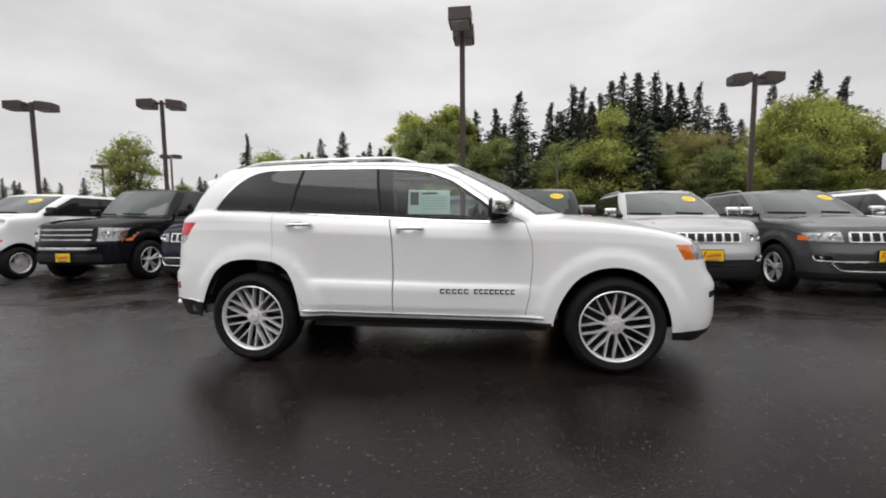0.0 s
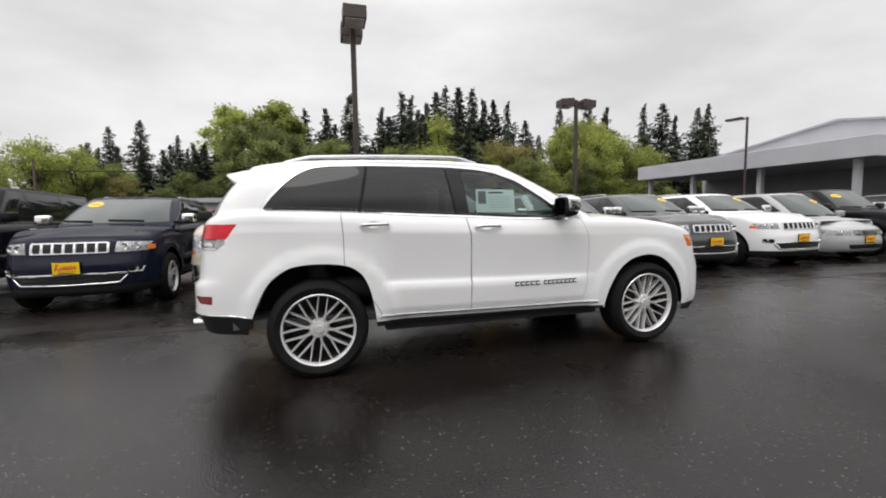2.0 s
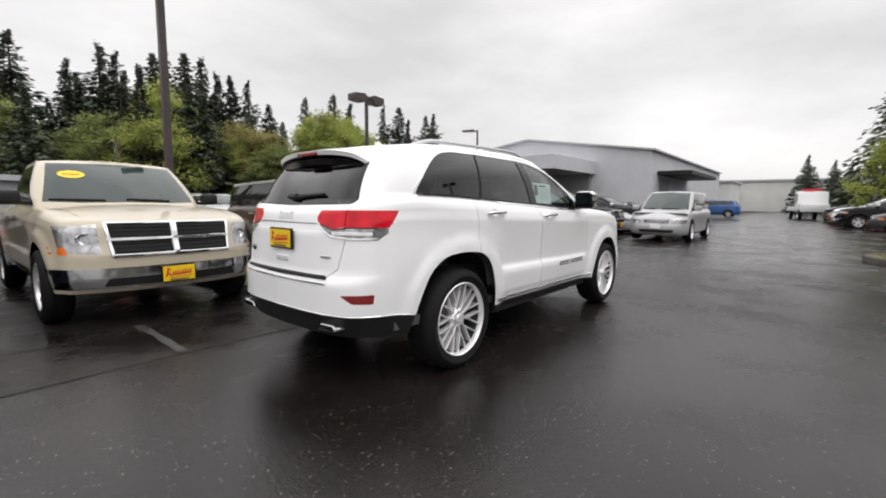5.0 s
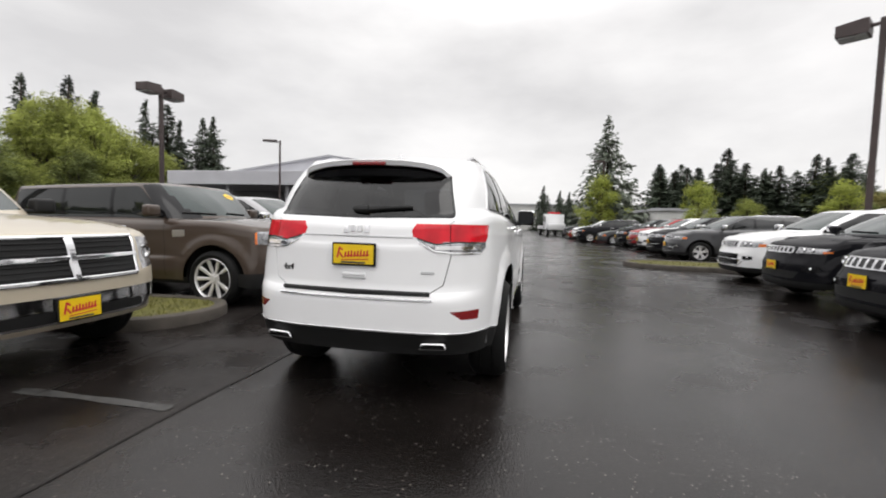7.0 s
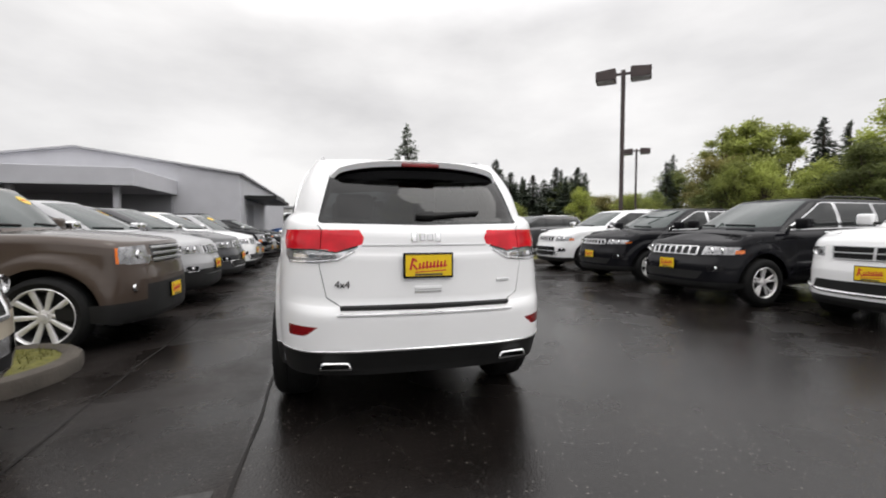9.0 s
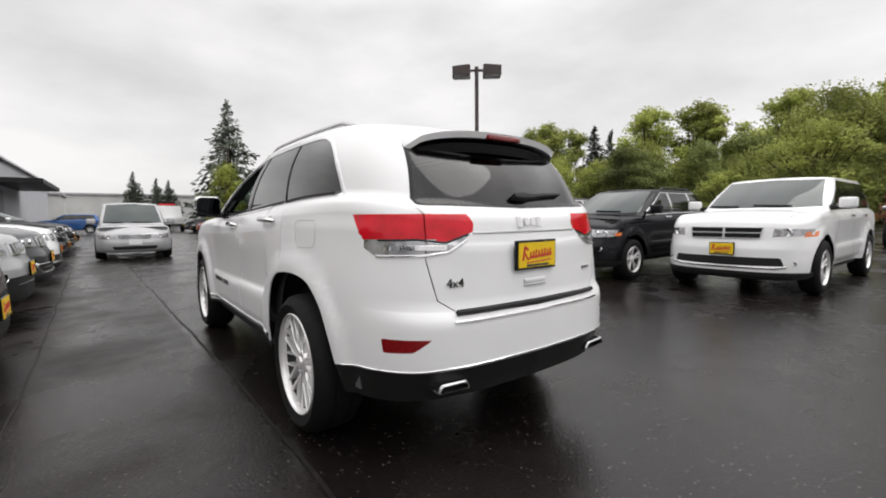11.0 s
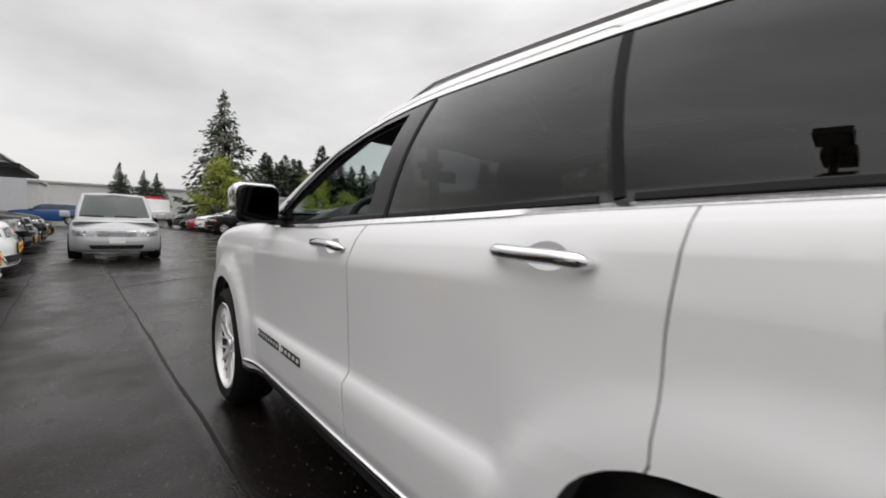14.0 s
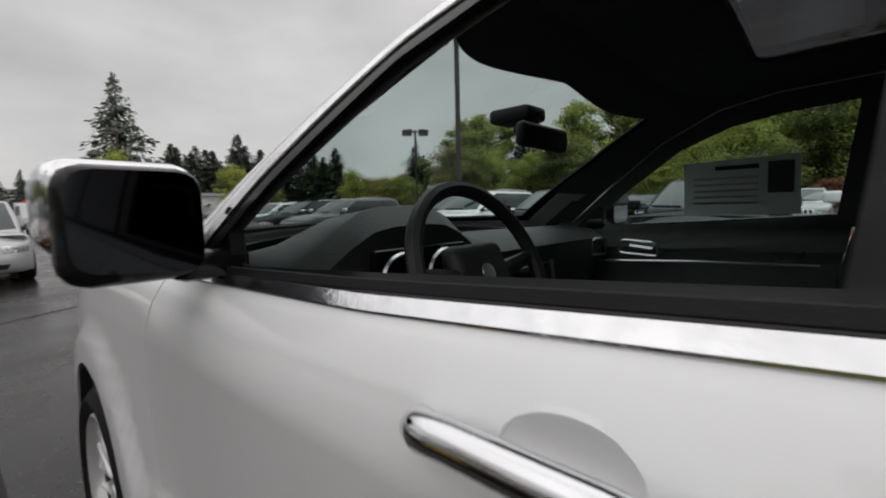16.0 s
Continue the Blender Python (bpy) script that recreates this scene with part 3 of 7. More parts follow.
def carve(bm, layer, view, poly, cls, facing=0.12, only=None):
    """Cuts an outline, seen along an axis, into the shell and gives the faces within it a class."""
    a, b, k, sign = AX[view]
    xs, ys = [p[0] for p in poly], [p[1] for p in poly]
    x0, x1, y0, y1 = min(xs), max(xs), min(ys), max(ys)

    def near(f, p0, p1, q0, q1):
        u = [v.co[a] for v in f.verts]
        if max(u) < p0 or min(u) > p1:
            return False
        w = [v.co[b] for v in f.verts]
        return max(w) >= q0 and min(w) <= q1

    cand = {f for f in bm.faces if f.normal[k] * sign > facing and (only is None or f[layer] in only) and near(f, x0, x1, y0, y1)}
    for p, q in zip(poly, poly[1:] + poly[:1]):
        e = 1e-4
        fs = [f for f in cand if near(f, min(p[0], q[0]) - e, max(p[0], q[0]) + e, min(p[1], q[1]) - e, max(p[1], q[1]) + e)]
        if not fs or math.hypot(q[0] - p[0], q[1] - p[1]) < 1e-6:
            continue
        cand.difference_update(fs)
        co, no = Vector(), Vector()
        co[a], co[b] = p
        no[a], no[b] = -(q[1] - p[1]), q[0] - p[0]
        geom = fs + list({e for f in fs for e in f.edges}) + list({v for f in fs for v in f.verts})
        r = bmesh.ops.bisect_plane(bm, geom=geom, dist=2e-4, plane_co=co, plane_no=no.normalized())
        new_faces = [g for g in r["geom"] if isinstance(g, bmesh.types.BMFace)]
        cand.update(f for f in fs if f.is_valid)
        cand.update(new_faces)
    for f in cand:
        if f.is_valid:
            c = f.calc_center_median()
            if inside((c[a], c[b]), poly):
                f[layer] = cls


class Ease:
    """Smooth normals of a shell, looked up by place, so that cuts made afterwards leave its shading as it was."""

    def __init__(self, bm):
        self.tri, self.nor = [], []
        for f in bm.faces:
            v = list(f.verts)
            for k in range(1, len(v) - 1):
                t = (v[0], v[k], v[k + 1])
                self.tri.append(tuple(w.co.copy() for w in t))
                self.nor.append(tuple(w.normal.copy() for w in t))
        self.tree = BVHTree.FromPolygons([p for t in self.tri for p in t], [(3 * i, 3 * i + 1, 3 * i + 2) for i in range(len(self.tri))])

    def at(self, p):
        q, _, i, _ = self.tree.find_nearest(p)
        a, b, c = self.tri[i]
        na, nb, nc = self.nor[i]
        wa, wb, wc = (b - q).cross(c - q).length, (a - q).cross(c - q).length, (a - q).cross(b - q).length
        n = na * wa + nb * wb + nc * wc
        if abs(p.y) < 1e-4:
            n.y = 0
        return n.normalized()


def split(bm, layer, ease, thick=0.0):
    """Meshes of each class: of the left half, the right half, or both joined."""
    groups, normals = {}, {}
    for f in bm.faces:
        groups.setdefault(f[layer], []).append([tuple(v.co) for v in f.verts])
    for v in bm.verts:
        normals[tuple(v.co)] = ease.at(v.co)

    def mesh(cls, which, rim=True):
        verts, index, faces, nv = [], {}, [], []
        for f in groups.get(cls, ()):
            for flip in ((1,) if which == "left" else (-1,) if which == "right" else (1, -1)):
                ids = []
                for x, y, z in f:
                    key = (round(x, 4), round(y * flip, 4) + 0.0, round(z, 4))
                    if key not in index:
                        index[key] = len(verts)
                        verts.append((x, y * flip, z))
                        n = normals[(x, y, z)]
                        nv.append((n.x, n.y * flip, n.z))
                    if index[key] not in ids:
                        ids.append(index[key])
                if len(ids) > 2:
                    faces.append(ids if flip > 0 else ids[::-1])
        if thick and rim:
            # edges of the sheet turn inwards by its thickness
            seen = {}
            for f in faces:
                for a, b in zip(f, f[1:] + f[:1]):
                    seen[(a, b)] = seen.get((a, b), 0) + 1
            for (a, b) in [e for e in seen if (e[1], e[0]) not in seen]:
                pa, pb, na, nb = Vector(verts[a]), Vector(verts[b]), Vector(nv[a]), Vector(nv[b])
                if abs(pa.y) < 1e-4 and abs(pb.y) < 1e-4 or (pa - pb).length < 1e-5:
                    continue
                out = (pb - pa).cross(na + nb).normalized()
                k = len(verts)
                verts += [tuple(pa), tuple(pb), tuple(pb - nb * thick), tuple(pa - na * thick)]
                nv += [tuple(out)] * 4
                faces.append([k + 1, k, k + 3, k + 2])
        me = bpy.data.meshes.new("shell")
        me.from_pydata(verts, [], faces)
        if not me.validate() and verts:
            me.polygons.foreach_set("use_smooth", [True] * len(me.polygons))
            me.normals_split_custom_set_from_vertices(nv)
            me["eased"] = True
        return me
    return mesh


def tyre_mesh(r, w, rim):
    bm = bmesh.new()
    h = w / 2
    lathe(bm, [(rim, -h * 0.86), (rim + 0.012, -h * 0.93), ((r + rim) / 2, -h * 1.04), (r - 0.03, -h * 0.93), (r - 0.008, -h * 0.76), (r, -h * 0.5), (r, -h * 0.36), (r - 0.008, -h * 0.33), (r, -h * 0.30),
               (r, 0.0), (r, h * 0.30), (r - 0.008, h * 0.33), (r, h * 0.36), (r, h * 0.5), (r - 0.008, h * 0.76), (r - 0.03, h * 0.93), ((r + rim) / 2, h * 1.04), (rim + 0.012, h * 0.93), (rim, h * 0.86)], 48)
    return bm


def spoke(bm, a0, r0, a1, r1, w0, w1, y0, y1, depth=0.028):
    """One spoke from (angle, radius) to (angle, radius), face outwards along y."""
    p, q = Vector((math.cos(a0) * r0, y0, math.sin(a0) * r0)), Vector((math.cos(a1) * r1, y1, math.sin(a1) * r1))
    d = (q - p).normalized()
    s = d.cross(Vector((0, 1, 0))).normalized()
    sec = []
    for c, w in ((p, w0), (q, w1)):
        sec.append([bm.verts.new(c + s * w * k + Vector((0, dy, 0))) for k, dy in ((-0.5, -depth), (-0.5, -0.007), (-0.28, 0), (0.28, 0), (0.5, -0.007), (0.5, -depth))])
    for j in range(6):
        bm.faces.new((sec[0][j], sec[1][j], sec[1][(j + 1) % 6], sec[0][(j + 1) % 6]))
    bm.faces.new(sec[0][::-1]), bm.faces.new(sec[1])


WHEELS = {}


def wheel_meshes(kind, r, w):
    """Shared meshes of a wheel whose outer face looks along +y: tyre, barrel, spokes, hub."""
    key = (kind, r, w)
    if key in WHEELS:
        return WHEELS[key]
    rim = r * (0.725 if kind in ("mesh", "ten") else 0.64)
    h = w / 2
    # barrel is near black: shade behind the spokes is put into its colour
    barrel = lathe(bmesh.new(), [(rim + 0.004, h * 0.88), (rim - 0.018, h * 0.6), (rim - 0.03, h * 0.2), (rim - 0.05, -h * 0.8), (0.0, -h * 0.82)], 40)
    sp = bmesh.new()
    yo, yi = h * 0.74, h * 0.62
    if kind == "mesh":
        for i in range(10):
            a = 2 * math.pi * (i + 0.25) / 10
            spoke(sp, a, 0.045, a, rim * 0.46, 0.020, 0.017, yi, (yi + yo) / 2, 0.05)
            for s in (1, -1):
                spoke(sp, a + s * 0.02, rim * 0.42, a + s * 0.19, rim - 0.004, 0.014, 0.0115, (yi + yo) / 2, yo, 0.05)
    elif kind == "ten":
        for i in range(10):
            a = 2 * math.pi * i / 10
            spoke(sp, a, 0.05, a, rim - 0.006, 0.036, 0.056, yi, yo)
    elif kind == "steel":
        for i in range(16):
            a = 2 * math.pi * i / 16
            spoke(sp, a, 0.05, a, rim - 0.006, 0.07, 0.075 if i % 2 else 0.04, yi - 0.03, yo - 0.02)
    else:
        for i in range(5):
            a = 2 * math.pi * (i + 0.25) / 5
            for s in (1, -1):
                spoke(sp, a + s * 0.12, 0.05, a + s * 0.17, rim - 0.006, 0.030, 0.042, yi, yo)
    bmesh.ops.recalc_face_normals(sp, faces=sp.faces)
    lip = lathe(bmesh.new(), [(rim + 0.004, h * 0.91), (rim - 0.002, h * 0.95), (rim - 0.008, h * 0.92), (rim - 0.013, h * 0.80), (rim - 0.017, h * 0.55)], 40)
    me = bpy.data.meshes.new("tmp")
    lip.to_mesh(me)
    lip.free()
    sp.from_mesh(me)
    hub = lathe(bmesh.new(), [(0.0, yi + 0.020), (0.030, yi + 0.018), (0.036, yi + 0.008), (0.062, yi + 0.004), (0.075, yi - 0.012), (0.078, yi - 0.05)], 24)
    for i in range(5):
        a = 2 * math.pi * i / 5
        nut = lathe(bmesh.new(), [(0.0, 0.012), (0.009, 0.010), (0.010, -0.02)], 6)
        bmesh.ops.translate(nut, verts=nut.verts, vec=(0.055 * math.cos(a), yi + 0.002, 0.055 * math.sin(a)))
        me = bpy.data.meshes.new("tmp")
        nut.to_mesh(me)
        nut.free()
        hub.from_mesh(me)
    out = {}
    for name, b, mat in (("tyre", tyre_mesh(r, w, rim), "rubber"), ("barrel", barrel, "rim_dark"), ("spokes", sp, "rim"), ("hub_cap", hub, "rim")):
        me = bpy.data.meshes.new(name)
        b.to_mesh(me)
        b.free()
        me.materials.append(M[mat])
        me.polygons.foreach_set("use_smooth", [True] * len(me.polygons))
        me.set_sharp_from_angle(angle=radians(40))
        out[name] = me
    WHEELS[key] = out
    return out


def add_wheel(parent, kind, r, w, x, y, turn=0.0):
    """A wheel as a part, with tyre and rim pieces under it; y gives the side."""
    ms = wheel_meshes(kind, r, w)
    root = new("wheel", ms["tyre"])
    root.parent = parent
    s = 1 if y > 0 else -1
    root.matrix_local = pose(x, y, r, 0, 0, (0 if s > 0 else 180) + turn)
    for n in ("barrel", "spokes", "hub_cap"):
        o = new({"barrel": "rim_barrel", "spokes": "rim_spokes", "hub_cap": "hub_cap"}[n], ms[n])
        o.parent = root
    return root


class Shell:
    """Places on a car's shell, looked up by rays along the axes."""

    def __init__(self, bm):
        self.tree = BVHTree.FromBMesh(bm)

    def at(self, view, u, v):
        a, b, k, sign = AX[view]
        o, d = Vector(), Vector()
        flip = 1
        if view in ("front", "rear") and u < 0:
            u, flip = -u, -1
        o[a], o[b], o[k], d[k] = u, v, 20 * sign, -sign
        if o.y == 0 and k != 1:
            o.y = 1e-4
        p, n, _, _ = self.tree.ray_cast(o, d)
        if p is None:
            p, n, _, _ = self.tree.find_nearest(o - Vector((0, 0, 0)) + d * 18)
        p, n = p.copy(), n.copy()
        if n[k] * sign < 0:
            n = -n
        if flip < 0:
            p.y, n.y = -p.y, -n.y
        return p, n


def ribbon(bm, pts, norms, width, proud, sink=0.006):
    """A flat bar lying on a surface along points, with depth and eased edges."""
    rings = []
    for i, (p, n) in enumerate(zip(pts, norms)):
        d = (pts[min(i + 1, len(pts) - 1)] - pts[max(i - 1, 0)]).normalized()
        s = d.cross(n).normalized()
        w = width[i] if isinstance(width, (list, tuple)) else width
        h = min(proud * 0.5, w * 0.2)
        rings.append([bm.verts.new(p + s * k * w / 2 + n * z) for k, z in ((-1, -sink), (-1, proud - h), (-1 + 2 * h / w, proud), (1 - 2 * h / w, proud), (1, proud - h), (1, -sink))])
    for p, q in zip(rings, rings[1:]):
        for j in range(5):
            bm.faces.new((p[j], p[j + 1], q[j + 1], q[j]))
    f = [bm.faces.new(rings[0]), bm.faces.new(rings[-1][::-1])]
    return bm


def on_shell(shell, view, line, n=1, flip=1):
    """Points and normals along a polyline seen in a view; flip -1 gives the right-hand side."""
    pts, ns = [], []
    fine = []
    for a, b in zip(line, line[1:]):
        fine += [(a[0] + (b[0] - a[0]) * i / n, a[1] + (b[1] - a[1]) * i / n) for i in range(n)]
    fine.append(line[-1])
    for u, v in fine:
        p, nn = shell.at(view, u, v)
        if view in ("side", "top") and flip < 0:
            p.y, nn.y = -p.y, -nn.y
        pts.append(p), ns.append(nn)
    for _ in range(2):
        ns = [(ns[max(i - 1, 0)] + ns[i] * 2 + ns[min(i + 1, len(ns) - 1)]).normalized() for i in range(len(ns))]
    return pts, ns


def bars(shell, view, lines, width, proud, n=4, flips=(1,)):
    bm = bmesh.new()
    for line in lines:
        for f in flips:
            p, nn = on_shell(shell, view, line, n, f)
            ribbon(bm, p, nn, width, proud)
    bmesh.ops.recalc_face_normals(bm, faces=bm.faces)
    return bm


def cut_x(poly, x0, x1):
    """The part of an outline between two x."""
    for lim, s in ((x0, 1), (x1, -1)):
        out = []
        for a, b in zip(poly, poly[1:] + poly[:1]):
            ia, ib = (a[0] - lim) * s >= 0, (b[0] - lim) * s >= 0
            if ia:
                out.append(a)
            if ia != ib:
                t = (lim - a[0]) / (b[0] - a[0])
                out.append((lim, a[1] + (b[1] - a[1]) * t))
        poly = out
    return poly


def auto_cuts(c):
    """Window, arch and lower-cladding outlines of a car given by its main lines."""
    xa, xt, zr, hr, zb = c["ws_base"] - 0.28, c["ws_top"] - 0.12, c["roof"] - 0.05, c["hood_r"], c["belt"]
    W, ins, lean = c["W"], c.get("shoulder", 0.10), c.get("lean", 0.17)
    top = zr - 0.06
    rb, rt = c["r_base"], c["r_top"]
    pw = c.get("pillar", 0.30)
    k = (top - hr) / (zr - hr)
    dlo = rounded([(xa - 0.05, hr + 0.03), (xa - 0.05 + (xt - xa) * k - 0.10, top), (rt + pw * 0.7, top), (rb + pw + 0.12, zb + 0.03), ((xa + rb) / 2, zb + 0.02)], 0.07)
    cuts = []
    if not c.get("panel_sides"):
        cuts.append(("side", grow(dlo, 0.014), "window_trim", c.get("trim", "gloss_black"), "sides"))
        xs = [-9] + sorted(c["pillars"]) + [9]
        for a, b in zip(xs, xs[1:]):
            q = cut_x(dlo, a + 0.035, b - 0.035)
            if len(q) > 2:
                cuts.append(("side", q, "side_window", "glass", "sides"))
    yb, yt = W - ins, W - ins - lean
    cuts.append(("front", [(-0.01, hr + 0.065), (yb * 0.55, hr + 0.06), (yb - 0.075, hr + 0.075), (yt - 0.035, zr - 0.03), (-0.01, zr - 0.012)], "windscreen", "screen", "both", 0.2))
    if not c.get("deck"):
        zt = c["tail"]
        cuts.append(("rear", [(-0.01, zt + 0.05), (yb - 0.13, zt + 0.05), (yt - 0.09, zr - 0.04), (-0.01, zr - 0.03)], "rear_window", "glass", "both", 0.05))
    for (ax, az, ar) in c["arch"]:
        cuts.append(("side", arch_poly(ax, az, ar), "hole", "", ""))
    for x in c.get("seams", ()):
        for q in strip([(x, c.get("z_low", (0.24, 0.36, 0.31))[1] + 0.06), (x, zb - 0.02)], 0.008):
            cuts.append(("side", q, "door_gap", "well", "sides"))
    return cuts


def arch_poly(ax, az, ar):
    return [(ax + ar * math.cos(a), az + ar * math.sin(a)) for a in np.linspace(-0.15, math.pi + 0.15, 22)] + [(ax - ar * 1.03, -0.1), (ax + ar * 1.03, -0.1)]


def wheel_wells(c, thing):
    W = c["W"]
    for (ax, az, ar) in c["arch"]:
        for s in (1, -1):
            bm = bmesh.new()
            rows = []
            for y in (W - 0.085, W - 0.2, W - 0.42):
                rows.append([bm.verts.new((ax + (ar + 0.035) * math.cos(a), y * s, az + (ar + 0.035) * math.sin(a))) for a in np.linspace(0.0, math.pi, 18)])
            for p, q in zip(rows, rows[1:]):
                for j in range(17):
                    bm.faces.new((p[j], p[j + 1], q[j + 1], q[j]))
            bm.faces.new(rows[-1])
            part("wheel_arch_liner", bm, M["well"], thing)


def tag_plate(thing, x, y, z, turn, w=0.30, h=0.155, name="dealer_tag"):
    """A yellow dealer's tag in a dark frame, with a red scrawl; its face looks along +x before the turn."""
    m = pose(x, y, z, 0, 0, turn)
    fr = part(name, boxed(-0.012, 0.006, -w / 2 - 0.012, w / 2 + 0.012, -h / 2 - 0.012, h / 2 + 0.012, bevel=0.004), M["gloss_black"], thing, "yellow dealer tag in a dark frame")
    fr.matrix_local = m
    part("tag_face", boxed(0.0, 0.010, -w / 2, w / 2, -h / 2, h / 2), M["yellow"], fr, smooth=False)
    bm = bmesh.new()
    up = [Vector((1, 0, 0))] * 2

    def stroke(y0, z0, y1, z1, wide):
        ribbon(bm, [Vector((0.010, y0 * w, z0 * h)), Vector((0.010, y1 * w, z1 * h))], up, wide * h, 0.002)
    stroke(-0.40, -0.20, -0.34, 0.36, 0.10)
    stroke(-0.34, 0.34, -0.26, 0.20, 0.09)
    stroke(-0.34, 0.06, -0.25, -0.20, 0.09)
    for k in range(8):
        y = -0.21 + 0.078 * k
        stroke(y, -0.17 + 0.012 * k, y + 0.022, 0.12 + 0.03 * (k % 3) + 0.012 * k, 0.085)
        stroke(y + 0.012, -0.15 + 0.012 * k, y + 0.055, -0.06 + 0.012 * k, 0.06)
    stroke(-0.30, -0.31, 0.38, -0.23, 0.05)
    bmesh.ops.recalc_face_normals(bm, faces=bm.faces)
    part("red_print", bm, M["ink_red"], fr)
    part("frame_print", boxed(0.004, 0.0112, -w * 0.30, w * 0.30, -h * 0.47, -h * 0.38), M["ink_dark"], fr, smooth=False)
    return fr


def lining(bm, layer, cuts, thing):
    """Dark trim inside the cabin: the shell's opaque faces, set inwards."""
    glass = {i + 1 for i, c in enumerate(cuts) if c[3] in ("clear", "privacy") or c[2] == "hole"}
    glass |= {i + 1 for i, c in enumerate(cuts) if c[2] == "front_door_window"}
    vs, fs, index = [], [], {}
    for f in bm.faces:
        ce = f.calc_center_median()
        if f[layer] in glass or ce.z < 0.55 or ce.x > 2.32 or ce.x < -0.75 or (ce.z < 1.2 and abs(f.normal.y) < 0.5):
            continue
        if ce.x > 2.0 and f.normal.z > 0.75 and ce.z < 1.35:
            continue
        for s in (1, -1):
            ids = []
            for v in f.verts:
                key = (round(v.co.x, 4), round(v.co.y * s, 4) + 0.0, round(v.co.z, 4))
                if key not in index:
                    d = 0.022 if v.co.z > 1.19 else 0.022 + 0.06 * smooth01((1.19 - v.co.z) / 0.06)
                    p = v.co - v.normal * d
                    index[key] = len(vs)
                    vs.append((p.x, p.y * s, p.z))
                if index[key] not in ids:
                    ids.append(index[key])
            if len(ids) > 2:
                fs.append(ids[::-1] if s > 0 else ids)
    me = bpy.data.meshes.new("cabin_lining")
    me.from_pydata(vs, [], fs)
    part_mesh("cabin_lining", me, M["lining"], thing, "dark cabin lining")


def make_car(c, label, at, name="car", category="car", group=""):
    """Builds a car from its lines c; at: pose of the ground point under its rear axle, x forward."""
    thing = empty(name, label, category, group)
    bm = body_shell(c)
    layer = bm.faces.layers.int.new("cls")
    shell, ease = Shell(bm), Ease(bm)
    W, wb, paint = c["W"], c["wb"], M[c["paint"]]
    cuts = c["cuts"] if "cuts" in c else auto_cuts(c)
    cuts = cuts + c.get("face_cuts", [])
    for i, cut in enumerate(cuts):
        carve(bm, layer, cut[0], cut[1], i + 1, cut[5] if len(cut) > 5 else 0.12)
        bm.normal_update()
    mesh = split(bm, layer, ease, 0.007 if c.get("solid") else 0.0)
    body = part_mesh("body", mesh(0, "both"), paint, thing)
    doors = {}
    for i, cut in enumerate(cuts):
        name_, mat, mode = cut[2:5]
        if name_ == "hole":
            continue
        for which in (("left", "right") if mode == "sides" else (mode,)):
            me = mesh(i + 1, which, mat not in ("clear", "privacy"))
            if not me.polygons:
                continue
            under = thing
            if c.get("solid") and "window" in name_ and len(cut) > 6:
                under = doors.get((cut[6], which), thing)
            ob = part_mesh(name_, me, paint if mat == "paint" else M[mat], under)
            if name_.endswith("door"):
                doors[(name_, which)] = ob
    if c.get("solid"):
        lining(bm, layer, cuts, thing)
    bm.free()
    zl = c.get("z_low", (0.24, 0.36, 0.31))
    fa, ra = c["arch"][1], c["arch"][0]
    for ub in (boxed(fa[0] - fa[2] - 0.02, ra[0] + ra[2] + 0.02, -W + 0.10, W - 0.10, zl[1] - 0.06, zl[1] + 0.03),
               boxed(fa[0] - fa[2], c["xf"] - 0.25, -W + 0.44, W - 0.44, zl[0] + 0.02, zl[0] + 0.3),
               boxed(ra[0] + ra[2], c["xr"] + 0.2, -W + 0.44, W - 0.44, zl[2] + 0.02, zl[2] + 0.2)):
        part("underbody", ub, M["well"], thing, smooth=False)
    wheel_wells(c, thing)
    for x in (0, wb):
        for s in (1, -1):
            add_wheel(thing, c.get("wheel", "five"), c.get("r", 0.37), c.get("tw", 0.25), x, s * c.get("track", W - 0.10), c.get("steer", 0) if x else 0)
    if c.get("mirrors", True):
        mx, mz = c.get("mirror_at", (c["ws_base"] - 0.42, c["hood_r"] + 0.12))
        for s in (1, -1):
            bmm = bmesh.new()
            box(bmm, mx - 0.05, mx + 0.08, W - 0.01, W + 0.20, mz - 0.075, mz + 0.085, bevel=0.035, seg=3)
            if s < 0:
                bmesh.ops.scale(bmm, verts=bmm.verts, vec=(1, -1, 1))
                bmesh.ops.reverse_faces(bmm, faces=bmm.faces)
            mo = part("wing_mirror", bmm, M[c.get("mirror_mat", c["paint"])], thing)
            a = boxed(mx - 0.02, mx + 0.05, min(s * (W - 0.14), s * (W + 0.02)), max(s * (W - 0.14), s * (W + 0.02)), mz - 0.07, mz - 0.03, bevel=0.01)
            part("mirror_arm", a, M["plastic"], mo)
    if c.get("rails"):
        for s in (1, -1):
            pts = []
            for i in range(11):
                x = c["r_top"] + 0.25 + (c["ws_top"] - 0.35 - c["r_top"] - 0.25) * i / 10
                p, _ = shell.at("top", x, W - c.get("shoulder", 0.10) - c.get("lean", 0.17) - 0.04)
                pts.append((x, p.y * s, p.z + (0.035 if 0 < i < 10 else 0.0)))
            part("roof_rail", tube(bmesh.new(), pts, 0.016, 6), M[c["rails"]], thing)
    thing.matrix_world = at
    return thing, shell


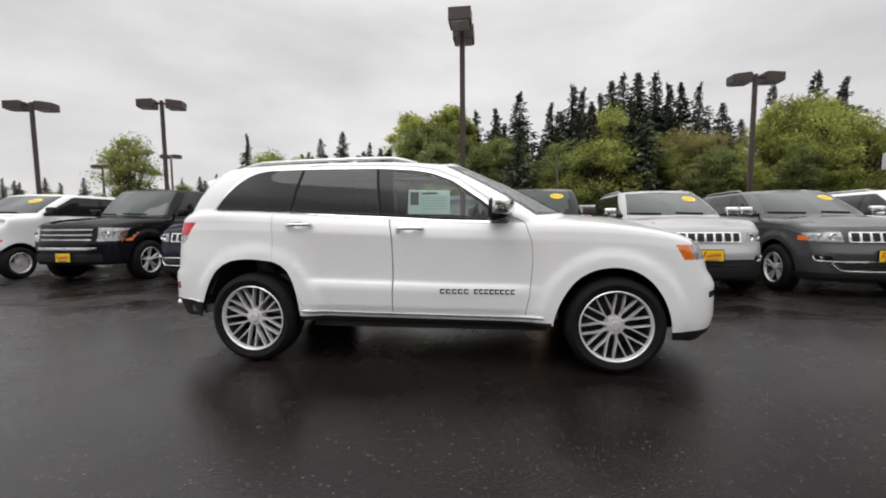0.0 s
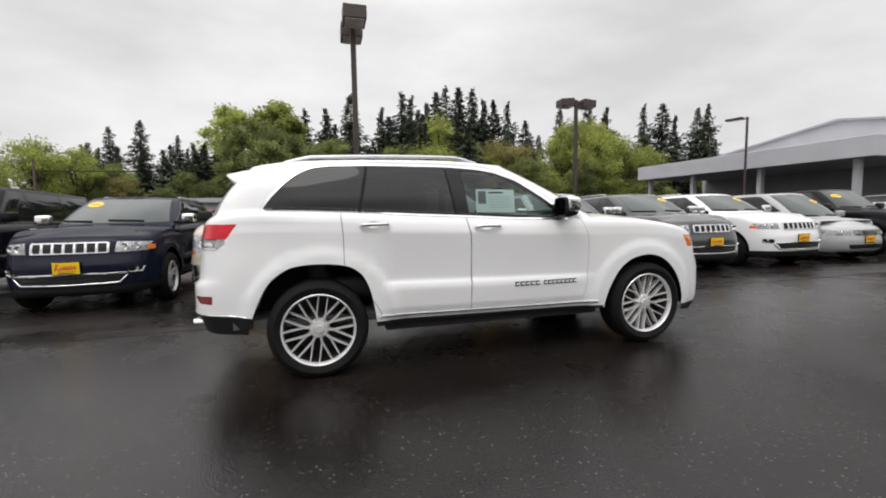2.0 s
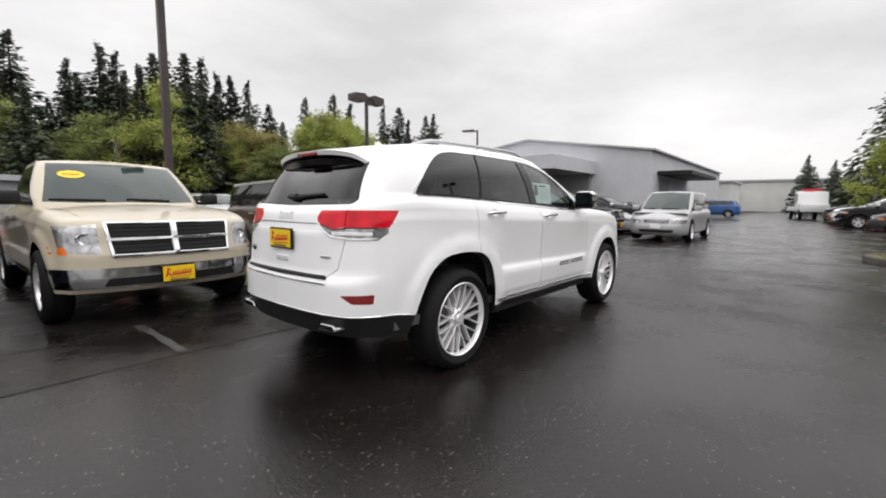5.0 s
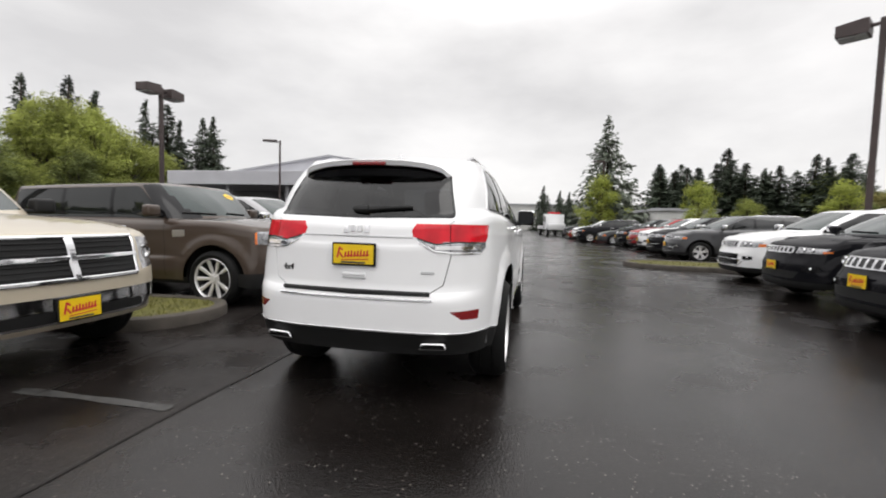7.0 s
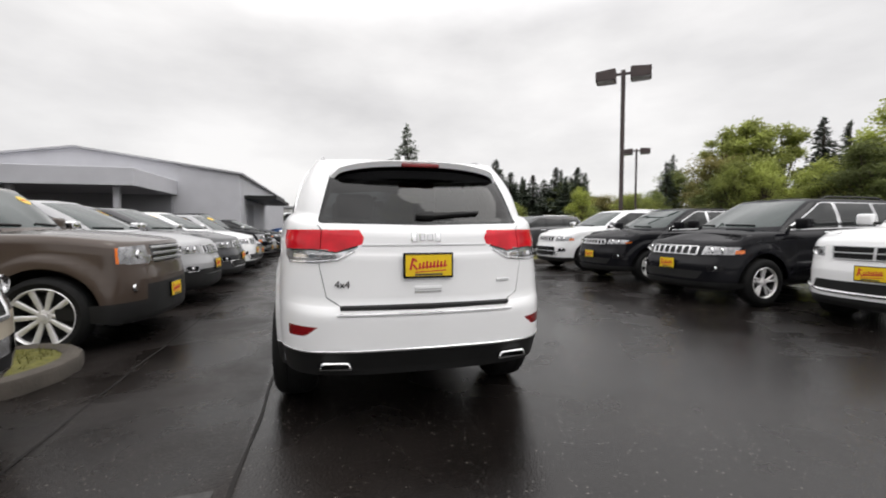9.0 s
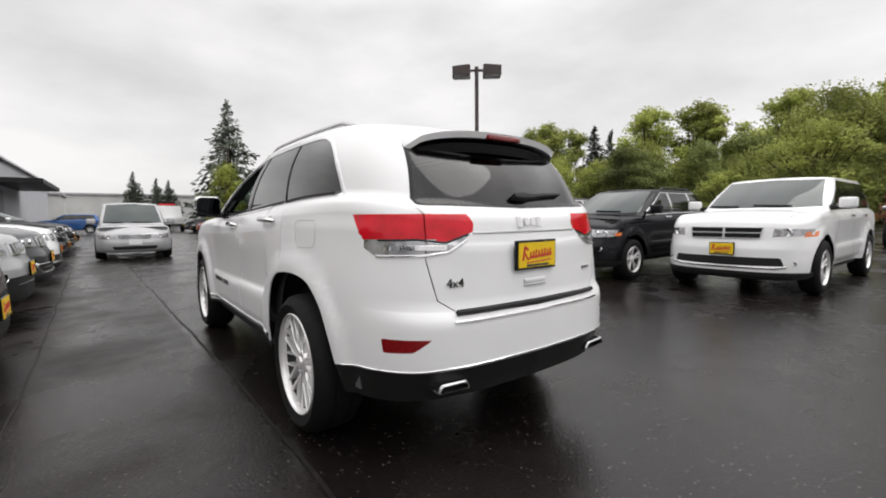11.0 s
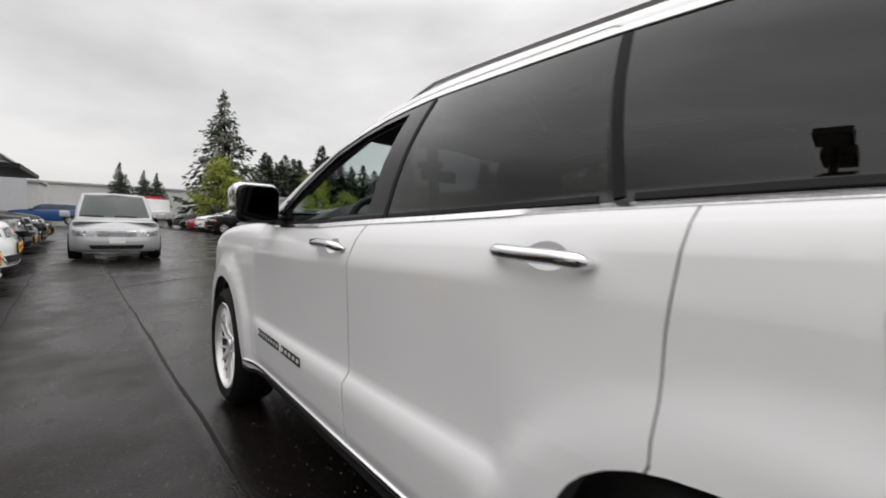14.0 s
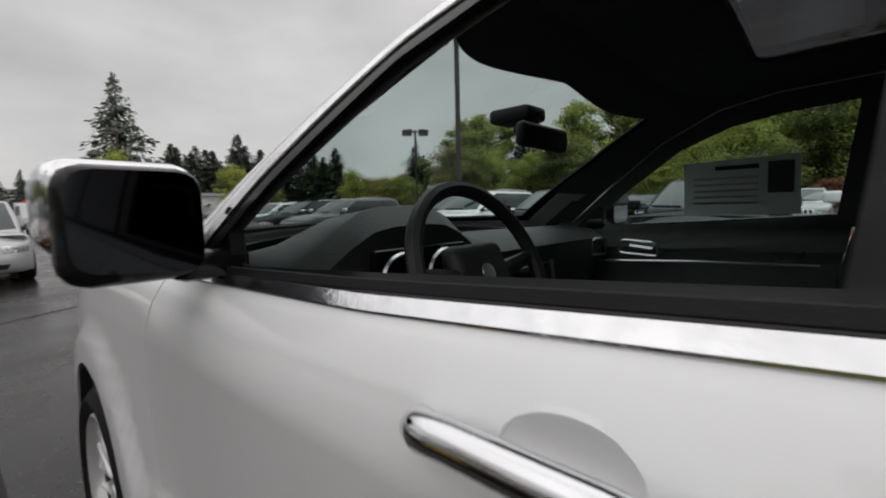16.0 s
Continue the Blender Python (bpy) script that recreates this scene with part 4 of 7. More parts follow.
def sticker(thing, shell, y, z, w=0.26, h=0.10):
    """A yellow oval price sticker on the windscreen."""
    pts = []
    for k in range(16):
        a = 2 * math.pi * k / 16
        p, n = shell.at("front", y + w / 2 * math.cos(a), z + h / 2 * math.sin(a))
        pts.append(p + n * 0.004)
    bm = bmesh.new()
    vs = [bm.verts.new(p) for p in pts]
    ctr = bm.verts.new(sum(pts, Vector()) / 16 + Vector((0.004, 0, 0.003)))
    for i in range(16):
        bm.faces.new((vs[i], vs[(i + 1) % 16], ctr))
    bmesh.ops.recalc_face_normals(bm, faces=bm.faces)
    part("price_sticker", bm, M["yellow"], thing, "yellow oval sticker")
    p, n = on_shell(shell, "front", [(y - w * 0.3, z), (y + w * 0.3, z)], 4)
    bmp = bmesh.new()
    ribbon(bmp, [q + m * 0.004 for q, m in zip(p, n)], n, h * 0.22, 0.003)
    part("sticker_print", bmp, M["ink_red"], thing)


def mirror_poly(poly):
    return [(-a, b) for a, b in poly[::-1]]


def front_parts(thing, shell, c):
    """Grille bars, lamps' inner detail, tag and bonnet seams on the front of a car."""
    for (name, mat, lines, width, proud) in c.get("front_bars", ()):
        part(name, bars(shell, "front", lines, width, proud, 6), paint_of(c, mat), thing)
    for (y, z, r) in c.get("lamps", ()):
        for s in (1, -1):
            p, n = shell.at("front", y * s, z)
            bm = lathe(bmesh.new(), [(0.0, -0.004), (r * 0.55, -0.002), (r * 0.8, 0.010), (r, 0.012), (r * 1.12, -0.01)], 18)
            bmesh.ops.rotate(bm, verts=bm.verts, cent=(0, 0, 0), matrix=Matrix.Rotation(-math.pi / 2, 3, "Z"))
            ob = part("lamp_reflector", bm, M["chrome"], thing)
            ob.matrix_local = Matrix.Translation(p - Vector((0.004, 0, 0)))
    if c.get("tag"):
        y, z = c["tag"]
        p, n = shell.at("front", y, z)
        t = tag_plate(thing, p.x + 0.014, y, z, 0)
    if c.get("sticker"):
        sticker(thing, shell, *c["sticker"])
    # bonnet shut line and wipers
    hr = c["hood_r"]
    if "shut" in c:
        for s in (1, -1):
            part("bonnet_gap", bars(shell, "top", [c["shut"]], 0.008, 0.001, 5, (s,)), M["well"], thing)
    bw = bmesh.new()
    for y in (0.45, -0.25):
        p, n = on_shell(shell, "front", [(y, hr + 0.085), (y - 0.5 * c["W"], hr + 0.10)], 5)
        ribbon(bw, p, n, 0.022, 0.02)
    bmesh.ops.recalc_face_normals(bw, faces=bw.faces)
    part("windscreen_wiper", bw, M["plastic"], thing)
    for k in c.get("handles", ()):
        x, z = k
        for s in (1, -1):
            part("door_handle", bars(shell, "side", [[(x - 0.11, z), (x + 0.11, z)]], 0.032, 0.03, 4, (s,)), M[c.get("handle_mat", "chrome")], thing)


def paint_of(c, mat):
    return M[c["paint"]] if mat == "paint" else M[mat]

# ---- ground ----
gb = bmesh.new()
def fall(y):
    """The lot falls gently to the north of the lane."""
    return -0.028 * min(max(y - 0.9, 0.0), 7.2)


edges = [-1500, -60, -20, 0, 20, 60, 1500]
lines = [-1500, -60, -20, 0, 0.5, 0.8, 1.0, 1.3, 2.5, 5, 7.5, 8.1, 8.8, 20, 60, 1500]
gv = [[gb.verts.new((x, y, fall(y))) for y in lines] for x in edges]
for i in range(len(edges) - 1):
    for j in range(len(lines) - 1):
        gb.faces.new((gv[i][j], gv[i + 1][j], gv[i + 1][j + 1], gv[i][j + 1]))
tagged(part("ground", gb, M["asphalt"], smooth=False), "dark wet asphalt of a car lot with pale stone chips", "ground", kind="structure")

# ---- the white car that the camera goes round ----
HERO_ST = [
    ((3.82, 0), (3.60, 0, 1.03), None), ((3.80, 0.30), (3.57, 0.28, 1.03), None), ((3.74, 0.56), (3.51, 0.53, 1.035), None),
    ((3.61, 0.752), (3.39, 0.705, 1.055), None), ((3.43, 0.846), (3.21, 0.79, 1.092), None), ((3.16, 0.880), (2.95, 0.825, 1.130), None),
    ((2.75, 0.888), (2.65, 0.83, 1.155), None),
    ((2.30, 0.888), (2.30, 0.825, 1.165), (1.54, 0.575, 1.635)), ((1.80, 0.892), (1.85, 0.82, 1.176), (1.28, 0.605, 1.655)),
    ((1.2, 0.896), (1.2, 0.815, 1.208), (0.95, 0.625, 1.664)), ((0.4, 0.890), (0.4, 0.800, 1.245), (0.4, 0.63, 1.660)), ((-0.1, 0.876), (-0.1, 0.785, 1.264), (0.0, 0.625, 1.648)),
    ((-0.48, 0.840), (-0.44, 0.735, 1.270), (-0.25, 0.605, 1.630)), ((-0.70, 0.784), (-0.64, 0.66, 1.255), (-0.38, 0.560, 1.615)), ((-0.85, 0.655), (-0.755, 0.52, 1.225), (-0.46, 0.46, 1.608)),
    ((-0.925, 0.42), (-0.81, 0.29, 1.200), (-0.50, 0.26, 1.606)), ((-0.95, 0), (-0.825, 0, 1.192), (-0.51, 0, 1.606))]
DLO = [(-0.365, 1.275), (-0.31, 1.352), (-0.20, 1.470), (-0.10, 1.545), (-0.01, 1.582), (0.10, 1.597), (0.43, 1.605), (1.06, 1.600), (1.20, 1.592), (1.36, 1.580), (1.50, 1.555), (1.67, 1.490), (1.90, 1.335), (2.06, 1.205), (2.10, 1.167),
       (1.60, 1.184), (1.20, 1.207), (0.80, 1.226), (0.34, 1.252), (0.0, 1.267)]


def slant(poly, top, bottom):
    """Cuts an outline between two leaning lines, each x at z 1.23 and at z 1.60."""
    def sheared(p, l):
        return p[0] - (l[0] + (l[1] - l[0]) * (p[1] - 1.23) / 0.37)
    for l, s in ((top, 1), (bottom, -1)):
        out = []
        for a, b in zip(poly, poly[1:] + poly[:1]):
            da, db = sheared(a, l) * s, sheared(b, l) * s
            if da >= 0:
                out.append(a)
            if (da >= 0) != (db >= 0):
                t = da / (da - db)
                out.append((a[0] + (b[0] - a[0]) * t, a[1] + (b[1] - a[1]) * t))
        poly = out
    return poly


REAR_DOOR = [(0.185, 1.262), (0.20, 1.05), (0.20, 0.86), (0.24, 0.77), (0.34, 0.66), (0.44, 0.52), (0.475, 0.445), (1.195, 0.432), (1.205, 0.80), (1.20, 1.05), (1.165, 1.228), (1.12, 1.632), (0.45, 1.640), (0.36, 1.60), (0.30, 1.40)]
FRONT_DOOR = [(1.170, 1.228), (1.205, 1.05), (1.210, 0.80), (1.200, 0.432), (2.235, 0.412), (2.275, 0.60), (2.295, 0.85), (2.290, 1.00), (2.24, 1.155), (2.16, 1.192), (1.96, 1.345), (1.72, 1.510), (1.53, 1.592), (1.36, 1.620), (1.125, 1.632)]
hero = {
    "W": 0.905, "xf": 3.82, "xr": -0.95, "wb": 2.915, "ws_base": 2.62, "ws_top": 1.62, "r_top": -0.55, "r_base": -0.82, "roof": 1.70, "hood_r": 1.165, "hood_f": 1.03, "belt": 1.25, "tail": 1.205,
    "stations": (HERO_ST, 7, None, None), "cell": 0.035, "paint": "white", "arch": ((0.03, 0.39, 0.465), (2.885, 0.375, 0.445)), "crease": (0.46, 2.42), "r": 0.372, "tw": 0.26, "wheel": "mesh", "track": 0.768, "flare": 0.022, "flare_edge": 0.05,
    "screen": ([(2.66, 0, 1.205), (2.58, 0.42, 1.195), (2.30, 0.825, 1.165)], [(1.66, 0, 1.672), (1.64, 0.36, 1.664), (1.54, 0.575, 1.635)]),
    "z_low": (0.25, 0.365, 0.365), "front_g": FRONT_STEP, "tuck": 0.02, "solid": True, "bow": 0.028, "roof_crown": 0.034, "mirrors": False,
}
REAR_ARCH = rounded([(0.445, -0.1), (0.430, 0.43), (0.388, 0.66), (0.325, 0.79), (0.21, 0.855), (-0.02, 0.872), (-0.20, 0.850), (-0.335, 0.755), (-0.415, 0.61), (-0.475, 0.45), (-0.50, 0.36), (-0.51, -0.1)], 0.09, 3)
FRONT_ARCH = rounded([(2.43, -0.1), (2.445, 0.39), (2.50, 0.56), (2.60, 0.715), (2.73, 0.80), (2.89, 0.828), (3.03, 0.805), (3.15, 0.73), (3.25, 0.60), (3.315, 0.42), (3.335, -0.1)], 0.09, 3)
TLZ = [(0.375, 1.168), (0.862, 1.168), (0.834, 1.064), (0.62, 1.064), (0.50, 1.047), (0.36, 1.088), (0.35, 1.125)]
cuts = []
for poly, nm in ((REAR_DOOR, "rear_door"), (FRONT_DOOR, "front_door")):
    cuts.append(("side", grow(poly, 0.0022), "hole", "", ""))
    cuts.append(("side", grow(poly, -0.0022), nm, "paint", "sides"))
cuts += [
    ("side", grow(DLO, 0.012), "window_trim", "gloss_black", "sides"),
    ("side", cut_x(DLO, -9, 0.7), "pillar_trim", "gloss_black", "sides"),
    ("side", cut_x(DLO, 0.7, 9), "pillar_trim", "gloss_black", "sides"),
    ("side", slant(DLO, (-9, -9), (0.315, 0.385)), "quarter_window", "privacy", "sides"),
    ("side", slant(DLO, (0.345, 0.415), (1.095, 1.045)), "rear_door_window", "privacy", "sides", 0.12, "rear_door"),
    ("side", slant(grow(DLO, -0.020), (1.215, 1.175), (9, 9)), "front_door_window", "clear", "right", 0.12, "front_door"),
    ("front", [(-0.01, 1.230), (0.45, 1.220), (0.735, 1.212), (0.64, 1.46), (0.555, 1.628), (-0.01, 1.658)], "screen_border", "gloss_black", "both", 0.05),
    ("front", [(-0.01, 1.245), (0.45, 1.236), (0.68, 1.236), (0.605, 1.45), (0.530, 1.585), (-0.01, 1.622)], "windscreen", "clear", "both", 0.05),
    ("rear", rounded([(-0.2, 1.190), (0.602, 1.206), (0.512, 1.568), (-0.2, 1.590)], 0.03), "rear_glass_border", "gloss_black", "both", 0.35),
    ("rear", rounded([(-0.2, 1.208), (0.586, 1.216), (0.498, 1.556), (-0.2, 1.580)], 0.03), "rear_window", "privacy", "both", 0.35),
    ("top", rounded([(0.62, -0.2), (0.62, 0.40), (1.40, 0.40), (1.40, -0.2)], 0.05), "sunroof", "privacy", "both", 0.3),
    ("side", [(0.4, 0.2), (0.4, 0.402), (2.44, 0.388), (2.44, 0.2)], "sill_cladding", "plastic", "sides"),
    ("front", [(-0.1, 0.1), (-0.1, 0.335), (0.95, 0.335), (0.95, 0.1)], "lower_front_bumper", "plastic", "both", 0.05),
    ("side", [(-1.3, 0.2), (-1.3, 0.505), (-0.62, 0.505), (-0.45, 0.487), (-0.30, 0.482), (-0.30, 0.2)], "rear_lower_cladding", "plastic", "sides", 0.25),
    ("rear", [(-0.1, 0.1), (-0.1, 0.505), (0.80, 0.505), (0.80, 0.1)], "rear_lower_bumper", "plastic", "both", 0.3),
    ("rear", cut_x(TLZ, -9, 0.582), "tailgate_lamp", "red_lens", "sides", 0.3), ("rear", cut_x(TLZ, 0.582, 9), "tail_lamp", "red_lens", "sides", 0.3),
    ("side", [(-1.1, 1.170), (-0.540, 1.170), (-0.620, 1.062), (-1.1, 1.062)], "tail_lamp_side", "red_lens", "sides", 0.3),
    ("rear", [(0.375, 1.078), (0.50, 1.046), (0.62, 1.063), (0.80, 1.063), (0.755, 0.990), (0.60, 0.985), (0.50, 1.0), (0.42, 1.045)], "reversing_lamp", "lens", "sides", 0.3),
    ("side", [(-1.1, 1.061), (-0.640, 1.061), (-0.690, 1.000), (-0.74, 0.990), (-1.1, 0.990)], "reversing_lamp_side", "lens", "sides", 0.3),
    ("rear", rounded([(0.60, 0.643), (0.762, 0.650), (0.757, 0.590), (0.67, 0.592)], 0.008), "reflector", "dark_red", "sides", 0.2),
    ("front", [(0.50, 1.0), (0.90, 1.02), (0.90, 0.90), (0.66, 0.895), (0.52, 0.915)], "headlamp", "lens", "sides", 0.55),
    ("side", [(3.325, 0.988), (3.43, 0.985), (3.485, 0.872), (3.395, 0.876)], "side_marker", "amber", "sides", 0.1),
    ("side", [(3.434, 0.984), (3.80, 0.95), (3.80, 0.872), (3.489, 0.872)], "headlamp_side", "lens", "sides", 0.1),
    ("side", rounded([(3.62, 0.625), (3.74, 0.62), (3.74, 0.575), (3.62, 0.575)], 0.012), "front_reflector", "gloss_black", "sides", 0.1),
    ("front", rounded([(-0.2, 1.0), (0.44, 0.995), (0.46, 0.90), (-0.2, 0.895)], 0.02), "grille_panel", "gloss_black", "both", 0.1),
    ("side", REAR_ARCH, "hole", "", ""), ("side", FRONT_ARCH, "hole", "", ""),
]
# hollows behind the door handles
for hx, hz in ((0.425, 1.148), (1.340, 1.111)):
    cuts.append(("side", [(hx + 0.050 * math.cos(k * math.pi / 10), hz + 0.027 * math.sin(k * math.pi / 10)) for k in range(20)], "hole", "", ""))
# tailgate shut lines
for q in strip([(0.455, 0.735), (0.555, 0.80), (0.592, 0.97), (0.585, 1.06), (0.578, 1.17), (0.60, 1.196)], 0.005) + strip([(-0.02, 0.728), (0.455, 0.735)], 0.005):
    cuts.append(("rear", q, "hole", "", "", 0.2))
hero["cuts"] = cuts
car, hs = make_car(hero, "glossy white SUV on wet asphalt with dark rear glass", pose(0, 0, 0), "suv")


# ---- parts of the white car ----
def hero_details(t, sh):
    both = (1, -1)
    # chrome strips: sill, rear bumper, tailgate
    for s in both:
        p, n = on_shell(sh, "side", [(0.45, 0.446), (1.4, 0.438), (2.38, 0.428)], 10, s)
        part("sill_strip", tube(bmesh.new(), [a + b * 0.004 for a, b in zip(p, n)], 0.0125, 10), M["chrome"], t, "chrome strip")
    part("bumper_strip", bars(sh, "rear", [[(-0.80, 0.508), (-0.55, 0.510), (0, 0.512), (0.55, 0.510), (0.80, 0.508)]], 0.013, 0.006, 8), M["chrome"], t, "chrome strip")
    for s in both:
        part("bumper_corner_strip", bars(sh, "side", [[(-0.70, 0.508), (-0.62, 0.508), (-0.50, 0.495)]], 0.013, 0.006, 6, (s,)), M["chrome"], t, "chrome strip")
    part("tailgate_sill", bars(sh, "rear", [[(-0.48, 0.738), (0.48, 0.738)]], 0.020, 0.026, 12), M["plastic"], t)
    part("tailgate_sill_strip", bars(sh, "rear", [[(-0.50, 0.708), (0.50, 0.708)]], 0.010, 0.012, 10), M["chrome"], t)
    part("tailgate_crease", bars(sh, "rear", [[(-0.36, 1.082), (0.36, 1.082)]], 0.010, 0.004, 8), M["silver_trim"], t)
    # letters on the doors, too small and brand-like to spell: plain bars
    for s in both:
        for x, wide in [(1.585 + 0.047 * i, 0.036) for i in range(5)] + [(1.850 + 0.040 * i, 0.031) for i in range(8)]:
            bm = bmesh.new()
            for z in (0.612, 0.640):
                p, n = on_shell(sh, "side", [(x, z), (x + wide, z)], 1, s)
                ribbon(bm, p, n, 0.010, 0.004)
            p, n = on_shell(sh, "side", [(x + 0.004, 0.609), (x + 0.004, 0.643)], 1, s)
            ribbon(bm, p, n, 0.009, 0.004)
            bmesh.ops.recalc_face_normals(bm, faces=bm.faces)
            part("badge_bar", bm, M["gloss_black"], t, "dark raised lettering bar")
    # door handles
    for x, z in ((0.435, 1.142), (1.350, 1.105)):
        for s in both:
            p, n = on_shell(sh, "side", [(x - 0.112, z - 0.002), (x - 0.09, z), (x - 0.05, z + 0.002), (x + 0.05, z + 0.002), (x + 0.09, z), (x + 0.112, z - 0.002)], 3, s)
            k = len(p) - 1
            lift = [0.004 + 0.034 * min(1, min(i, k - i) / 4) for i in range(k + 1)]
            q = [a + b * l for a, b, l in zip(p, n, lift)]
            bm = tube(bmesh.new(), q, [0.008 + 0.0065 * min(1, min(i, k - i) / 2) * (1.12 if i < 4 else 1.0) for i in range(k + 1)], 18)
            h = part("door_handle", bm, M["chrome"], t, "chrome pull handle")
            c, cn = sh.at("side", x - 0.01, z + 0.006)
            bm = lathe(bmesh.new(), [(0.0, -0.020), (0.025, -0.018), (0.045, -0.011), (0.058, -0.004), (0.064, -0.0025), (0.076, -0.004)], 28)
            bmesh.ops.scale(bm, verts=bm.verts, vec=(0.83, 1, 0.45))
            cup = part("handle_cup", bm, M["white"], t)
            rot = Vector((0, 1, 0)).rotation_difference(Vector((cn.x, cn.y * s, cn.z))).to_matrix().to_4x4()
            cup.matrix_local = Matrix.Translation((c.x, c.y * s, c.z)) @ rot
    # fuel flap on the left
    ring = rounded([(-0.02, 1.145), (-0.245, 1.145), (-0.235, 1.01), (-0.035, 1.005)], 0.035, 4)
    p, n = on_shell(sh, "side", ring + ring[:1], 1)
    bm = bmesh.new()
    ribbon(bm, p, n, 0.0030, 0.0016)
    part("fuel_flap_gap", bm, M["gap"], t)
    # mirrors
    for s in both:
        bm = bmesh.new()
        box(bm, 1.965, 2.10, 0.845, 1.045, 1.165, 1.355, bevel=0.04, seg=4)
        for v in bm.verts:
            k = (v.co.x - 1.965) / 0.135
            v.co.z = 1.255 + (v.co.z - 1.255) * (1 - 0.30 * k)
            v.co.y = 0.93 + (v.co.y - 0.93) * (1 - 0.12 * k)
            v.co.x += 0.05 * (1 - (v.co.y - 0.845) / 0.2) * k
        if s < 0:
            bmesh.ops.scale(bm, verts=bm.verts, vec=(1, -1, 1))
            bmesh.ops.reverse_faces(bm, faces=bm.faces)
        mo = part("wing_mirror", bm, M["gloss_black"], t, "black mirror with chrome cap")
        cap_ = bmesh.new()
        box(cap_, 1.984, 2.116, 0.850, 1.054, 1.212, 1.362, bevel=0.038, seg=4)
        for v in cap_.verts:
            k = (v.co.x - 1.984) / 0.132
            v.co.z = 1.26 + (v.co.z - 1.26) * (1 - 0.22 * k)
            v.co.x += 0.05 * (1 - (v.co.y - 0.845) / 0.2) * k
        if s < 0:
            bmesh.ops.scale(cap_, verts=cap_.verts, vec=(1, -1, 1))
            bmesh.ops.reverse_faces(cap_, faces=cap_.faces)
        part("mirror_cap", cap_, M["chrome"], mo, "chrome cap")
        g = bmesh.new()
        ol = rounded([(0.862 * s, 1.185), (1.028 * s, 1.195), (1.028 * s, 1.338), (0.862 * s, 1.338)], 0.035, 4)
        vs = [g.verts.new((1.9635, y, z)) for y, z in ol]
        g.faces.new(vs)
        bmesh.ops.recalc_face_normals(g, faces=g.faces)
        part("mirror_glass", g, M["mirror"], mo, "mirror glass")
        a = boxed(1.98, 2.06, min(0.78 * s, 0.90 * s), max(0.78 * s, 0.90 * s), 1.165, 1.215, bevel=0.015, seg=2)
        part("mirror_arm", a, M["gloss_black"], mo)
        sail = bmesh.new()
        prism(sail, [(1.98, 1.178), (2.115, 1.170), (2.03, 1.250), (1.985, 1.285)], 1, 0.79 * s, 0.815 * s)
        part("mirror_sail", sail, M["plastic"], t)
    # bright line round the side glass
    line = rounded(grow(DLO, 0.012), 0.035, 4)
    loop = []
    for a, b in zip(line, line[1:] + line[:1]):
        k = max(1, int(math.dist(a, b) / 0.02))
        loop += [(a[0] + (b[0] - a[0]) * i / k, a[1] + (b[1] - a[1]) * i / k) for i in range(k)]
    for s in both:
        part("window_chrome", bars(sh, "side", [loop + loop[:1]], 0.023, 0.004, 1, (s,)), M["chrome_wet"], t, "thin wet chrome window surround")
        for nm, a, b, w in (("door_glass_seal", (1.100, 1.216), (1.045, 1.596), 0.020), ("quarter_seal", (0.328, 1.258), (0.402, 1.600), 0.022)):
            part(nm, bars(sh, "side", [[a, b]], w, 0.003, 14, (s,)), M["well"], t)
    # black seals along the window sills
    for s in both:
        for x0, x1 in ((1.11, 2.06), (0.37, 1.08), (-0.30, 0.30)):
            ln = [(x, float(np.interp(x, [-0.365, 0.0, 0.34, 0.8, 1.2, 1.6, 2.1], [1.275, 1.267, 1.252, 1.226, 1.207, 1.184, 1.167])) + 0.006) for x in np.linspace(x0, x1, 8)]
            part("window_seal", bars(sh, "side", [ln], 0.014, 0.003, 1, (s,)), M["plastic"], t)
    # roof rails
    for s in both:
        bm = bmesh.new()
        pts = []
        for i in range(17):
            x = -0.22 + (1.36 + 0.22) * i / 16
            p, n = sh.at("top", x, 0.575)
            lift = 0.032 * min(1, min(i, 16 - i) / 2)
            pts.append((x, p.y * s, p.z + lift))
        tube(bm, pts, [0.010] + [0.015] * 15 + [0.010], 8)
        part("roof_rail", bm, M["silver_trim"], t, "satin roof rail")
    part("aerial_fin", prism(bmesh.new(), [(-0.05, 1.655), (0.09, 1.66), (-0.02, 1.715), (-0.06, 1.715)], 1, -0.014, 0.014, 0.006), M["white"], t)
    # spoiler: white blade, black underside, high brake lamp
    def blade(z_off, inset, thick):
        bm = bmesh.new()
        rows = []
        for i in range(25):
            y = -0.57 + 1.14 * i / 24
            k = abs(y) / 0.57
            x0 = -0.33 + inset
            x1 = -0.70 + 0.10 * k ** 2.5 + 0.10 * smooth01((k - 0.85) / 0.15) + inset
            zt = 1.622 - 0.032 * k ** 2 + z_off
            zr = 1.576 - 0.070 * k ** 3 - 0.05 * smooth01((k - 0.8) / 0.2) + z_off
            row = []
            for q in (0, 0.3, 0.6, 0.85, 1.0):
                row.append((x0 + (x1 - x0) * q, y, zt + (zr - zt) * q * q))
            low = [(x1 + 0.012, y, zr - thick)] + [(x0 + (x1 - x0) * q, y, zt + (zr - zt) * q * q - thick - 0.012) for q in (0.8, 0.4)]
            rows.append([bm.verts.new(p) for p in row + low])
        for a, b in zip(rows, rows[1:]):
            for j in range(len(a) - 1):
                bm.faces.new((a[j], a[j + 1], b[j + 1], b[j]))
        bm.faces.new(rows[0][::-1]), bm.faces.new(rows[-1])
        bmesh.ops.recalc_face_normals(bm, faces=bm.faces)
